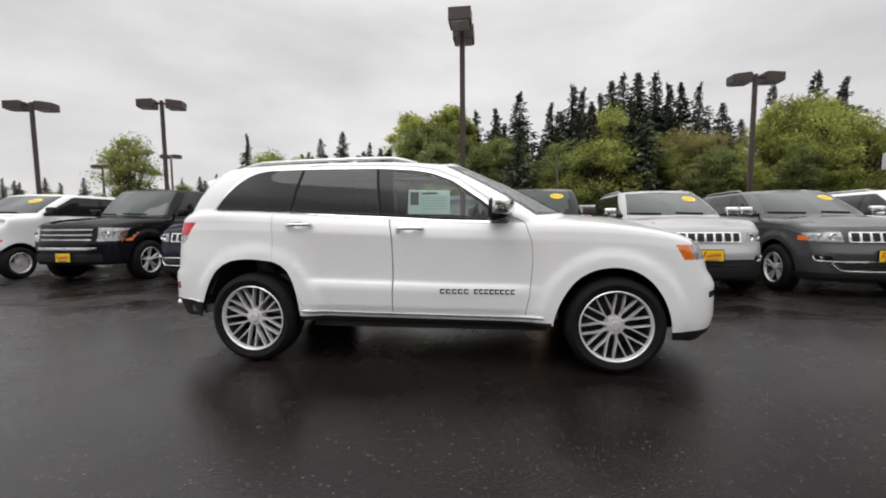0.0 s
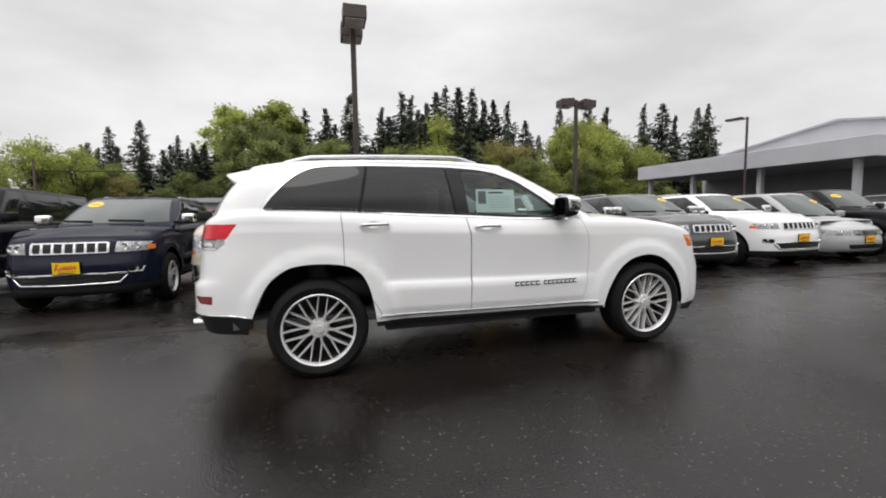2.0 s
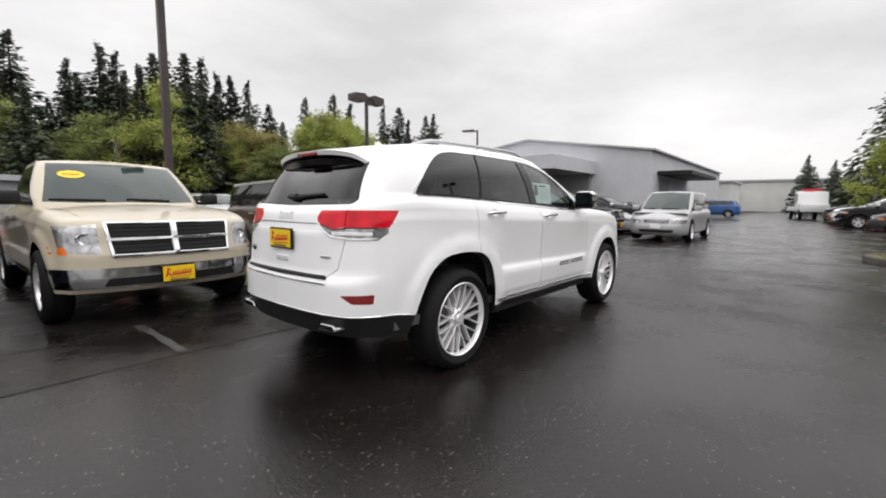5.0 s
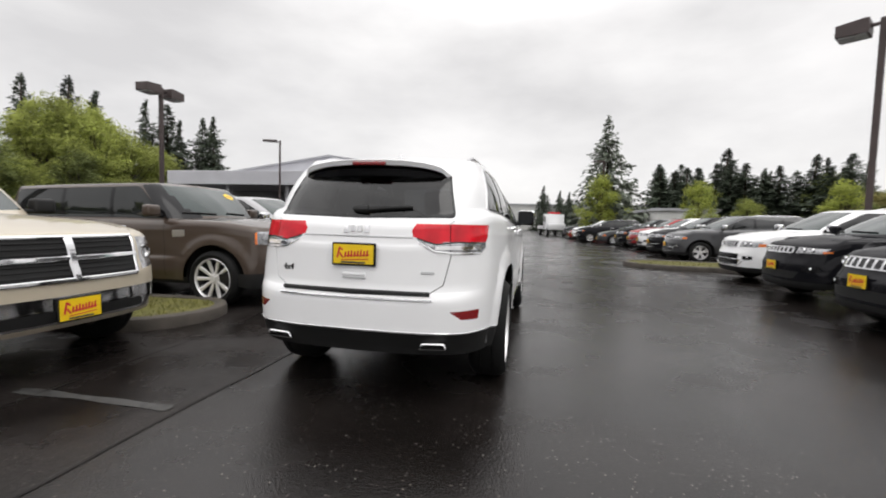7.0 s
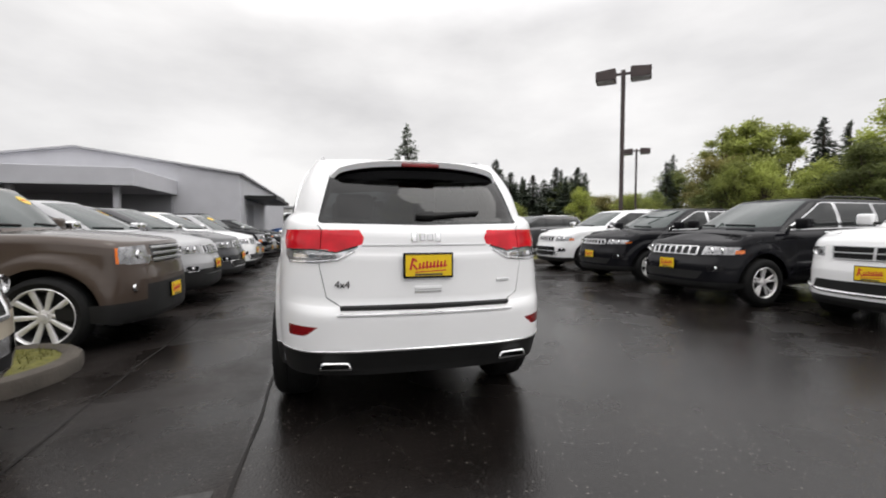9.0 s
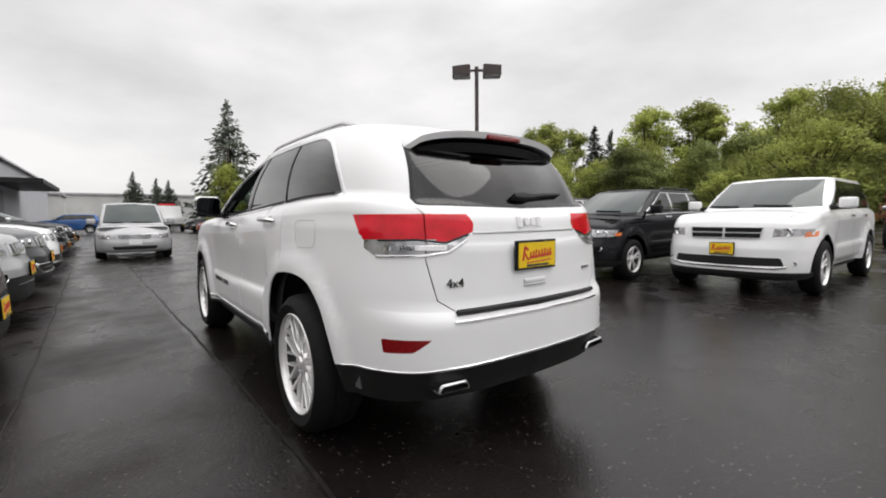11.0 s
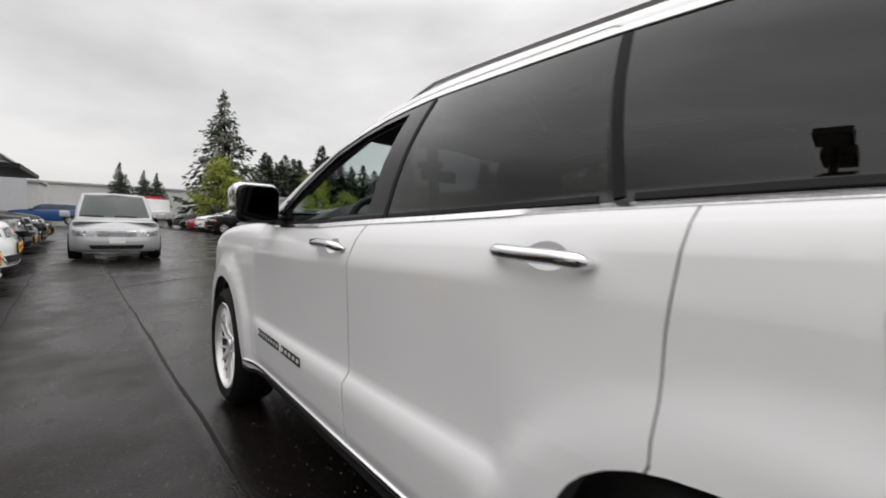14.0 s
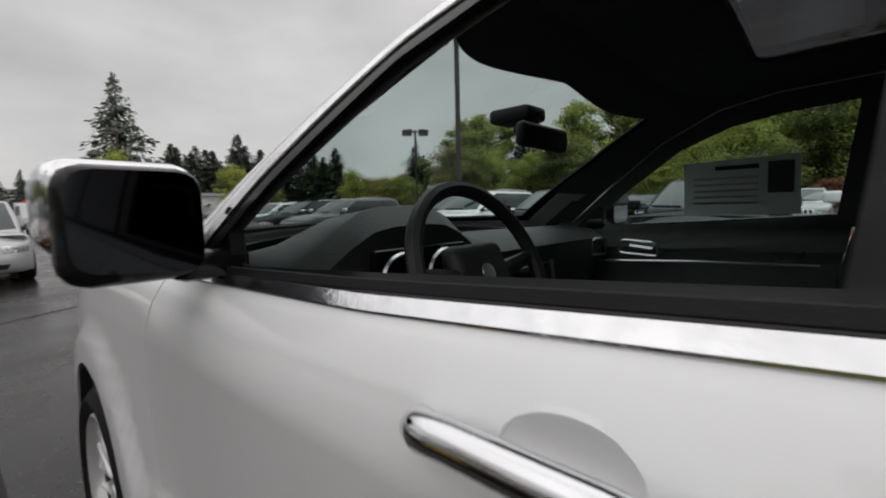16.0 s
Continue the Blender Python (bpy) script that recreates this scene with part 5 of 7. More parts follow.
        return bm
    part("spoiler", blade(0.0, 0.0, 0.030), M["white"], t, "white roof spoiler")
    part("spoiler_underside", blade(-0.052, 0.035, 0.045), M["gloss_black"], t, "black spoiler underside")
    part("high_brake_lamp", boxed(-0.706, -0.66, -0.115, 0.115, 1.542, 1.566, bevel=0.006, seg=2), M["dark_red"], t, "dark red high brake lamp")
    # rear wiper
    bm = bmesh.new()
    p, n = on_shell(sh, "rear", [(-0.05, 1.245), (-0.20, 1.255), (-0.33, 1.262)], 4)
    ribbon(bm, [a + b * 0.012 for a, b in zip(p, n)], n, [0.032, 0.028, 0.024, 0.021, 0.019, 0.018, 0.017, 0.016, 0.015], 0.014, 0.016)
    p, n = on_shell(sh, "rear", [(0.05, 1.243), (-0.05, 1.245)], 2)
    ribbon(bm, [a + b * 0.012 for a, b in zip(p, n)], n, [0.022, 0.038, 0.040], 0.022, 0.016)
    bmesh.ops.recalc_face_normals(bm, faces=bm.faces)
    part("rear_wiper", bm, M["plastic"], t, "black rear wiper")
    # tag, badges, tailgate pull
    p, n = sh.at("rear", 0, 0.97)
    tag_plate(t, p.x - 0.016, 0.0, 0.970, 180, 0.262, 0.118)
    bm = bmesh.new()
    for y, hgt in ((0.072, 0.050), (0.026, 0.034), (-0.020, 0.034), (-0.066, 0.044)):
        p, n = on_shell(sh, "rear", [(y, 1.126 - hgt / 2), (y, 1.126 + hgt / 2)], 2)
        ribbon(bm, p, n, 0.032, 0.009)
    bmesh.ops.recalc_face_normals(bm, faces=bm.faces)
    part("tailgate_emblem", bm, M["chrome"], t, "chrome emblem bars")
    part("trim_badge", bars(sh, "rear", [[(-0.42, 0.872), (-0.50, 0.872)]], 0.018, 0.006, 3), M["silver_trim"], t)
    cu = bpy.data.curves.new("drive_badge", "FONT")
    cu.body, cu.size, cu.extrude, cu.align_x, cu.align_y = "4x4", 0.056, 0.003, "CENTER", "CENTER"
    o = new("drive_badge", cu)
    cu.materials.append(M["rim_dark"])
    o.parent = t
    p, n = sh.at("rear", 0.47, 0.868)
    o.matrix_local = Matrix.Translation(p + n * 0.003) @ n.to_track_quat("Z", "Y").to_matrix().to_4x4()
    o["label"] = "raised 4x4 lettering"
    for z, w, m in ((0.845, 0.020, "white"), (0.824, 0.006, "gap")):
        part("tailgate_pull", bars(sh, "rear", [[(-0.075, z), (0.075, z)]], w, 0.008, 4), M[m], t)
    # exhaust tips
    for s in both:
        bm = bmesh.new()
        ol = rounded([(0.42 * s, 0.405), (0.60 * s, 0.418), (0.585 * s, 0.458), (0.44 * s, 0.448)], 0.014, 4)
        il = [(0.51 * s + (y - 0.51 * s) * 0.87, 0.432 + (z - 0.432) * 0.66) for y, z in ol]
        r = [[bm.verts.new((x, y, z)) for y, z in o] for x, o in ((-0.78, ol), (-0.908, ol), (-0.913, il), (-0.80, il))]
        for a, b in zip(r, r[1:]):
            for i in range(len(a)):
                j = (i + 1) % len(a)
                bm.faces.new((a[i], a[j], b[j], b[i]))
        bmesh.ops.recalc_face_normals(bm, faces=bm.faces)
        ex = part("exhaust_tip", bm, M["chrome"], t, "flat chrome exhaust tip")
        d = bmesh.new()
        d.faces.new([d.verts.new((-0.84, y, z)) for y, z in il])
        part("exhaust_inside", d, M["well"], ex)
    # inner lamp pieces
    for s in both:
        part("lamp_chrome", bars(sh, "rear", [[(0.40 * s, 1.052), (0.50 * s, 1.002), (0.62 * s, 0.992), (0.752 * s, 0.993)]], 0.010, 0.006, 8), M["chrome"], t)
        part("lamp_division", bars(sh, "rear", [[(0.385 * s, 1.078), (0.50 * s, 1.044), (0.62 * s, 1.060), (0.745 * s, 1.060)]], 0.009, 0.003, 8), M["gloss_black"], t)
        part("reversing_reflector", bars(sh, "rear", [[(0.50 * s, 1.022), (0.62 * s, 1.026), (0.73 * s, 1.026)]], 0.022, 0.002, 8), M["chrome"], t)
    # price sheet inside the right front window
    sheet = bmesh.new()
    c0 = [(1.305, -0.736, 1.228), (1.651, -0.748, 1.222), (1.651, -0.718, 1.416), (1.309, -0.708, 1.424)]
    sheet.faces.new([sheet.verts.new(p) for p in c0])
    r = bmesh.ops.extrude_face_region(sheet, geom=sheet.faces[:])
    bmesh.ops.translate(sheet, verts=[v for v in r["geom"] if isinstance(v, bmesh.types.BMVert)], vec=(0, 0.0015, 0))
    bmesh.ops.recalc_face_normals(sheet, faces=sheet.faces)
    ps = part("price_sheet", sheet, M["paper"], t, "printed paper price sheet", smooth=False)
    for dy in (-0.002, 0.003):
        def bit(x0, x1, z0, z1, mat):
            bm = bmesh.new()
            vs = []
            for x, z in ((x0, z0), (x1, z0), (x1, z1), (x0, z1)):
                k, u = (z - 1.225) / 0.195, (x - 1.305) / 0.346
                vs.append(bm.verts.new((x, (-0.736 - 0.012 * u) * (1 - k) + (-0.708 - 0.010 * u) * k + dy, z)))
            bm.faces.new(vs)
            part("printed_block", bm, M[mat], ps, smooth=False)
        bit(1.325, 1.395, 1.30, 1.405, "ink_dark")
        bit(1.42, 1.55, 1.385, 1.400, "rim_dark")
        for k in range(5):
            bit(1.42, 1.62, 1.265 + 0.022 * k, 1.272 + 0.022 * k, "silver_trim")


def hero_cabin(t):
    """What shows of the cabin through the open window and the glass."""
    part("cabin_floor", boxed(-0.6, 2.5, -0.80, 0.80, 0.40, 0.46), M["lining"], t, smooth=False)
    part("bulkhead", boxed(2.34, 2.40, -0.80, 0.80, 0.40, 1.15), M["lining"], t, smooth=False)
    # dashboard: a rounded roll across the car
    bm = bmesh.new()
    rows = []
    for i in range(29):
        y = -0.75 + 1.5 * i / 28
        hump = 0.105 * math.exp(-((y - 0.42) / 0.20) ** 4)
        side = 0.04 * (abs(y) / 0.75) ** 3
        prof = [(2.42, 1.160), (2.25, 1.185 + hump * 0.2), (2.10, 1.195 + hump * 0.7), (1.98, 1.180 + hump), (1.93, 1.145 + hump * 0.9), (1.935, 1.06), (1.97, 0.98), (1.96, 0.85), (2.05, 0.70), (2.2, 0.62)]
        rows.append([bm.verts.new((x + side, y, z - side * 0.3)) for x, z in prof])
    for a, b in zip(rows, rows[1:]):
        for j in range(len(a) - 1):
            bm.faces.new((a[j], a[j + 1], b[j + 1], b[j]))
    bmesh.ops.recalc_face_normals(bm, faces=bm.faces)
    d = part("dashboard", bm, M["leather"], t, "black soft-touch dashboard")
    part("instrument_panel", boxed(1.915, 1.935, 0.27, 0.56, 1.04, 1.19, bevel=0.003), M["gloss_black"], d)
    for y in (0.345, 0.485):
        ring = lathe(bmesh.new(), [(0.052, 0.0), (0.058, 0.006), (0.062, 0.0)], 24)
        bmesh.ops.rotate(ring, verts=ring.verts, cent=(0, 0, 0), matrix=Matrix.Rotation(math.pi / 2, 3, "Z"))
        bmesh.ops.translate(ring, verts=ring.verts, vec=(1.912, y, 1.12))
        part("dial_ring", ring, M["silver_trim"], d)
    for y in (0.66, -0.66):
        bm = bmesh.new()
        ol = rounded([(y - 0.09, 1.06), (y + 0.07, 1.07), (y + 0.06, 1.135), (y - 0.07, 1.13)], 0.02, 3)
        tube(bm, [(1.955, a, b) for a, b in ol + ol[:1]], 0.006, 6)
        part("vent_trim", bm, M["silver_trim"], d)
    part("centre_stack", boxed(1.885, 1.98, -0.14, 0.14, 0.72, 1.10, bevel=0.02, seg=2), M["gloss_black"], d)
    for y in (0.145, -0.145):
        part("stack_trim", tube(bmesh.new(), [(1.89, y, 0.74), (1.88, y, 0.95), (1.895, y, 1.10)], 0.006, 6), M["silver_trim"], d)
    # steering wheel
    bm = bmesh.new()
    n, m, R, r = 40, 8, 0.188, 0.0165
    rings = [[bm.verts.new(((R + r * math.cos(2 * math.pi * j / m)) * math.cos(2 * math.pi * i / n), (R + r * math.cos(2 * math.pi * j / m)) * math.sin(2 * math.pi * i / n), r * math.sin(2 * math.pi * j / m))) for j in range(m)] for i in range(n)]
    for i in range(n):
        for j in range(m):
            bm.faces.new((rings[i][j], rings[(i + 1) % n][j], rings[(i + 1) % n][(j + 1) % m], rings[i][(j + 1) % m]))
    bmesh.ops.recalc_face_normals(bm, faces=bm.faces)
    w = part("steering_wheel", bm, M["leather"], t, "black leather steering wheel")
    w.matrix_local = pose(1.735, 0.42, 1.142, 0, -66, 0)
    hub = part("wheel_boss", boxed(-0.085, 0.07, -0.085, 0.085, -0.045, 0.005, bevel=0.025, seg=3), M["leather"], w)
    for a, b in (((0.0, 0.07), (0.02, 0.18)), ((0.0, -0.07), (0.02, -0.18)), ((-0.06, 0.03), (-0.17, 0.05)), ((-0.06, -0.03), (-0.17, -0.05))):
        part("wheel_spoke", tube(bmesh.new(), [(a[0], a[1], -0.02), (b[0], b[1], -0.004)], [0.022, 0.014], 8), M["leather"], w)
    part("wheel_emblem", lathe(bmesh.new(), [(0.0, 0.009), (0.018, 0.008), (0.02, 0.002)], 20, "z"), M["silver_trim"], w)
    # seats
    def seat(y, x, name="front_seat", width=0.26):
        s = part(name, boxed(x, x + 0.52, y - width, y + width, 0.55, 0.74, bevel=0.06, seg=3), M["leather"], t, "black leather seat")
        bk = bmesh.new()
        box(bk, x - 0.10, x + 0.08, y - width, y + width, 0.66, 1.22, bevel=0.06, seg=3)
        bmesh.ops.rotate(bk, verts=bk.verts, cent=(x, y, 0.66), matrix=Matrix.Rotation(-radians(14), 3, "Y"))
        part("backrest", bk, M["leather"], s)
        hb = bmesh.new()
        box(hb, x - 0.22, x - 0.11, y - 0.13, y + 0.13, 1.235, 1.42, bevel=0.04, seg=3)
        part("headrest", hb, M["leather"], s)
        for k in (-0.06, 0.06):
            part("headrest_post", tube(bmesh.new(), [(x - 0.15, y + k, 1.12), (x - 0.165, y + k, 1.26)], 0.007, 6), M["silver_trim"], s)
    seat(0.38, 1.05)
    seat(-0.38, 1.05)
    seat(0.36, 0.05, "rear_seat", 0.33)
    seat(-0.36, 0.05, "rear_seat", 0.33)
    # rear-view mirror, right door trim, belt
    rm = part("rear_view_mirror", boxed(1.80, 1.835, -0.075, 0.165, 1.425, 1.49, bevel=0.016, seg=3), M["plastic"], t, "black rear-view mirror")
    part("mirror_stem", boxed(1.83, 1.90, 0.03, 0.07, 1.47, 1.54, bevel=0.012, seg=2), M["plastic"], rm)
    part("sensor_cover", boxed(1.83, 1.96, 0.0, 0.10, 1.505, 1.545, bevel=0.012, seg=2), M["plastic"], rm)
    for s in (1, -1):
        bm = bmesh.new()
        ol = rounded([(1.74, 1.06), (1.90, 1.07), (1.89, 1.125), (1.75, 1.115)], 0.02, 3)
        tube(bm, [(a, 0.742 * s, b) for a, b in ol + ol[:1]], 0.006, 6)
        dh = part("door_pull_surround", bm, M["silver_trim"], t)
        part("door_pull", tube(bmesh.new(), [(1.76, 0.735 * s, 1.09), (1.85, 0.735 * s, 1.10)], 0.009, 6), M["silver_trim"], dh)
        part("door_trim_line", tube(bmesh.new(), [(1.25, 0.738 * s, 1.055), (1.6, 0.738 * s, 1.05), (2.0, 0.745 * s, 1.03)], 0.005, 6), M["silver_trim"], t)
        part("armrest", boxed(1.25, 1.75, min(0.68 * s, 0.78 * s), max(0.68 * s, 0.78 * s), 0.90, 0.96, bevel=0.02, seg=2), M["leather"], t)
        bm = bmesh.new()
        p0, p1 = Vector((1.02, 0.70 * s, 1.50)), Vector((0.98, 0.66 * s, 0.62))
        ribbon(bm, [p0, (p0 + p1) / 2, p1], [Vector((0.1, -s, 0)).normalized()] * 3, 0.048, 0.003, 0.001)
        part("seat_belt", bm, M["plastic"], t)


hero_details(car, hs)
hero_cabin(car)

# ---- the other cars ----
def suv_lines(**k):
    c = {"W": 0.95, "xf": 3.75, "xr": -0.95, "wb": 2.9, "hood_f": 1.02, "hood_r": 1.16, "belt": 1.22, "tail": 1.2, "ws_base": 2.55, "ws_top": 1.62, "roof": 1.74, "r_top": -0.5, "r_base": -0.8,
         "pillars": (1.2, 0.35), "seams": (0.22, 1.2, 2.25), "paint": "black", "cell": 0.09, "coarse": True, "handles": ((0.42, 1.1), (1.38, 1.1)), "tw": 0.25, "r": 0.37, "trim": "gloss_black"}
    c.update(k)
    if "arch" not in c:
        r = c["r"]
        c["arch"] = ((0, r, r + 0.085), (c["wb"], r, r + 0.085))
    return c


def slot_face(c, z0, z1, half=0.43, head=(0.50, 0.86), lower=True, slots=7, chrome="chrome", frame_low=True):
    """An upright slotted grille between two lamps, with a wide lower intake."""
    w = c["W"]
    cuts = [("front", rounded([(-0.2, z0), (half, z0), (half + 0.02, z1), (-0.2, z1)], 0.02), "grille_panel", "gloss_black", "both", 0.1),
            ("front", [(head[0], z0 + 0.01), (head[1] * 0.96, z0 + 0.02), (head[1], z1 - 0.01), (head[0] + 0.02, z1 + 0.005)], "headlamp", "lens", "sides", 0.16),
            ("front", [(head[1] - 0.035, z0 + 0.03), (head[1] + 0.02, z0 + 0.035), (head[1] + 0.02, z1 - 0.05), (head[1] - 0.03, z1 - 0.055)], "indicator", "amber", "sides", 0.28)]
    if lower:
        cuts += [("front", rounded([(-0.2, 0.40), (0.52, 0.40), (0.60, 0.52), (-0.2, 0.54)], 0.02), "lower_intake", "plastic", "both", 0.1),
                 ("front", rounded([(0.63, 0.52), (0.80, 0.53), (0.79, 0.62), (0.64, 0.61)], 0.02), "fog_lamp_recess", "gloss_black", "sides", 0.05)]
    cuts.append(("front", [(-0.2, 0.1), (1.2, 0.1), (1.2, 0.36), (-0.2, 0.36)], "lower_lip", "plastic", "both", 0.1))
    c["face_cuts"] = c.get("face_cuts", []) + cuts
    step = 2 * half / slots
    c.setdefault("front_bars", [])
    ring = []
    for i in range(slots + 1):
        y = -half + i * step
        c["front_bars"].append(("grille_bar", chrome, [[(y, z0 + 0.012), (y, z1 - 0.012)]], 0.034, 0.012))
    c["front_bars"].append(("grille_frame_top", chrome, [[(-half, z1 - 0.008), (half, z1 - 0.008)]], 0.022, 0.014))
    c["front_bars"].append(("grille_frame_bottom", chrome, [[(-half, z0 + 0.008), (half, z0 + 0.008)]], 0.022, 0.014))
    if frame_low:
        c["front_bars"].append(("bumper_chrome", "chrome", [[(0, 0.535), (-0.62, 0.525), (-0.64, 0.49), (-0.55, 0.40), (0, 0.39), (0.55, 0.40), (0.64, 0.49), (0.62, 0.525), (0, 0.535)]], 0.022, 0.012))
    if lower and frame_low:
        for k in (1, -1):
            c["front_bars"].append(("fog_lamp_trim", "chrome", [[(k * 0.64, 0.545), (k * 0.66, 0.525), (k * 0.78, 0.535), (k * 0.80, 0.60)]], 0.016, 0.010))
        c["front_bars"].append(("intake_slat", "gloss_black", [[(-0.52, 0.465), (0.52, 0.465)]], 0.016, 0.008))
    c["lamps"] = ((head[0] + 0.10, (z0 + z1) / 2 + 0.005, 0.045), (head[0] + 0.22, (z0 + z1) / 2 + 0.01, 0.038), (0.715, 0.57, 0.035))
    return c


def cross_face(c, z0, z1, half, head, cross="chrome", thick=0.05):
    """A grille split by a cross, as on pickups."""
    c["face_cuts"] = c.get("face_cuts", []) + [
        ("front", rounded([(-0.3, z0), (half * 0.94, z0), (half, z1), (-0.3, z1)], 0.03), "grille_panel", "well", "both", 0.1),
        ("front", [(head[0], z0 + head[2]), (head[1], z0 + head[2] + 0.02), (head[1] + 0.02, z1 - 0.02), (head[0] + 0.015, z1 - 0.01)], "headlamp", "lens", "sides", 0.16),
        ("front", [(head[1] - 0.05, z0 + head[2]), (head[1] + 0.05, z0 + head[2] + 0.01), (head[1] + 0.05, z0 + head[2] + 0.08), (head[1] - 0.04, z0 + head[2] + 0.07)], "indicator", "amber", "sides", 0.28)]
    fb = c.setdefault("front_bars", [])
    fb += [("grille_cross_bar", cross, [[(-half, (z0 + z1) / 2), (half, (z0 + z1) / 2)]], thick, 0.02), ("grille_cross_post", cross, [[(0, z0), (0, z1)]], thick * 1.8, 0.022),
           ("grille_frame_top", cross, [[(-half, z1), (half, z1)]], thick * 0.9, 0.018), ("grille_frame_bottom", cross, [[(-half * 0.94, z0), (half * 0.94, z0)]], thick * 0.9, 0.018)]
    for s in (1, -1):
        fb.append(("grille_frame_side", cross, [[(s * half * 0.94, z0), (s * half, z1)]], thick * 0.9, 0.018))
    for i in range(1, 4):
        for a, b in ((z0, (z0 + z1) / 2), ((z0 + z1) / 2, z1)):
            z = a + (b - a) * i / 4
            fb.append(("grille_slat", "well", [[(-half * 0.95, z), (half * 0.95, z)]], 0.014, 0.008))
    c["lamps"] = ((head[0] + (head[1] - head[0]) * 0.4, (z0 + head[2] + z1) / 2, 0.055),)
    return c


def bar_face(c, z0, z1, half, head, rows, mat="chrome", thick=0.03):
    """A grille of level bars."""
    c["face_cuts"] = c.get("face_cuts", []) + [
        ("front", rounded([(-0.3, z0), (half * 0.95, z0), (half, z1), (-0.3, z1)], 0.03), "grille_panel", "gloss_black", "both", 0.1),
        ("front", [(head[0], z0 + head[2]), (head[1], z0 + head[2] + 0.01), (head[1] + 0.02, z1 - 0.01), (head[0], z1)], "headlamp", "lens", "sides", 0.16),
        ("front", [(head[1] - 0.02, z0 + head[2]), (head[1] + 0.05, z0 + head[2] + 0.01), (head[1] + 0.05, z1 - 0.04), (head[1] - 0.01, z1 - 0.03)], "indicator", "amber", "sides", 0.28)]
    if not c.get("amber", True):
        c["face_cuts"].pop()
    fb = c.setdefault("front_bars", [])
    for i in range(rows):
        z = z0 + (z1 - z0) * (i + 0.5) / rows
        fb.append(("grille_bar", mat, [[(-half * 0.96, z), (half * 0.96, z)]], thick, 0.014))
    c["lamps"] = ((head[0] + (head[1] - head[0]) * 0.4, (z0 + head[2] + z1) / 2, 0.05),)
    return c


def park(c, label, x, front, facing, category="car", name="car", group="", near=False):
    """Parks a car with its middle at x and its front at y = front; facing -1 looks to -y, 1 to +y; near cars have finer shells."""
    if near:
        c.update(coarse=False, cell=0.07, crease=(c["arch"][0][2] + 0.04, c["wb"] - c["arch"][1][2] - 0.04), flare=0.028, flare_edge=0.05)
        c.setdefault("front_g", FRONT_STEP)
    y = front - facing * c["xf"]
    z, nose_up = fall(y), (math.degrees(math.atan2(fall(front) - fall(y), c["xf"])) if facing < 0 else 0)
    t, sh = make_car(c, label, Matrix(), name, category, group)
    front_parts(t, sh, c)
    t.matrix_world = pose(x, y, z, 0, 0, 90 * facing + c.get("yaw", 0)) @ pose(0, 0, 0, 0, -nose_up, 0)
    return t, sh


NORTH, SOUTH = "cars parked in the north row", "cars parked in the south row"


def wagon(paint, **k):
    """The same kind of SUV as the white one, seen from the front."""
    c = suv_lines(W=0.94, xf=3.82, xr=-0.95, ws_base=2.62, ws_top=1.62, roof=1.72, hood_r=1.165, hood_f=1.03, belt=1.24, tail=1.2, paint=paint, wheel="five", tag=(0.0, 0.62), r=0.372, lean=0.19, rails="silver_trim", front_g=FRONT_STEP, mirror_mat="chrome",
                  shut=[(3.3, 0.62), (2.7, 0.72), (2.4, 0.76)])
    c.update(k)
    return slot_face(c, 0.80, 0.95)


park(wagon("navy", sticker=(-0.45, 1.55)), "dark navy SUV with a slotted chrome grille and yellow tag", -3.2, 2.55, -1, "suv", "suv", NORTH, near=True)
pale = wagon("silver", sticker=(0.42, 1.53), roof=1.74)
pale["face_cuts"].append(("front", [(-0.3, 0.1), (1.2, 0.1), (1.2, 0.52), (0.55, 0.56), (-0.3, 0.56)], "lower_bumper", "plastic", "both", 0.3))
pale["front_bars"] = [b for b in pale["front_bars"] if b[0] != "bumper_chrome"]
park(pale, "pale silver SUV with dark grille slots and yellow tag", 5.1, 2.45, -1, "suv", "suv", NORTH, near=True)
park(wagon("grey", sticker=(0.42, 1.53)), "dark grey metallic SUV with slotted chrome grille", 7.4, 2.45, -1, "suv", "suv", NORTH, near=True)
park(wagon("white", sticker=(0.42, 1.53)), "white SUV with black grille slots and yellow tag", 9.75, 2.5, -1, "suv", "suv", NORTH)

truck = suv_lines(W=0.98, xf=4.40, xr=-1.2, wb=3.45, hood_f=1.06, hood_r=1.20, belt=1.25, tail=1.2, ws_base=2.95, ws_top=2.15, roof=1.85, r_top=0.90, r_base=0.75, deck=1, deck_z=1.27, pillars=(1.65,), seams=(0.95, 1.65, 2.65),
                paint="tan", r=0.385, wheel="five", tag=(0.0, 0.50), sticker=(-0.48, 1.62), z_low=(0.36, 0.40, 0.45), mirror_mat="plastic", handles=((1.1, 1.1), (1.85, 1.1)), nose=0.12, round=0.8, flare=0.03,
                shut=[(4.1, 0.70), (3.4, 0.78), (2.8, 0.82)])
cross_face(truck, 0.715, 1.03, 0.57, (0.62, 0.90, 0.02), "chrome", 0.036)
truck["face_cuts"].append(("front", [(-0.3, 0.40), (1.2, 0.40), (1.2, 0.60), (-0.3, 0.60)], "chrome_bumper", "chrome", "both", 0.05))
truck["face_cuts"].append(("front", rounded([(-0.3, 0.42), (0.62, 0.42), (0.58, 0.50), (-0.3, 0.50)], 0.02), "bumper_intake", "plastic", "both", 0.05))
park(truck, "tan full-size pickup truck with chrome cross grille", -0.82, 2.25, -1, "pickup truck", "pickup_truck", NORTH, near=True)

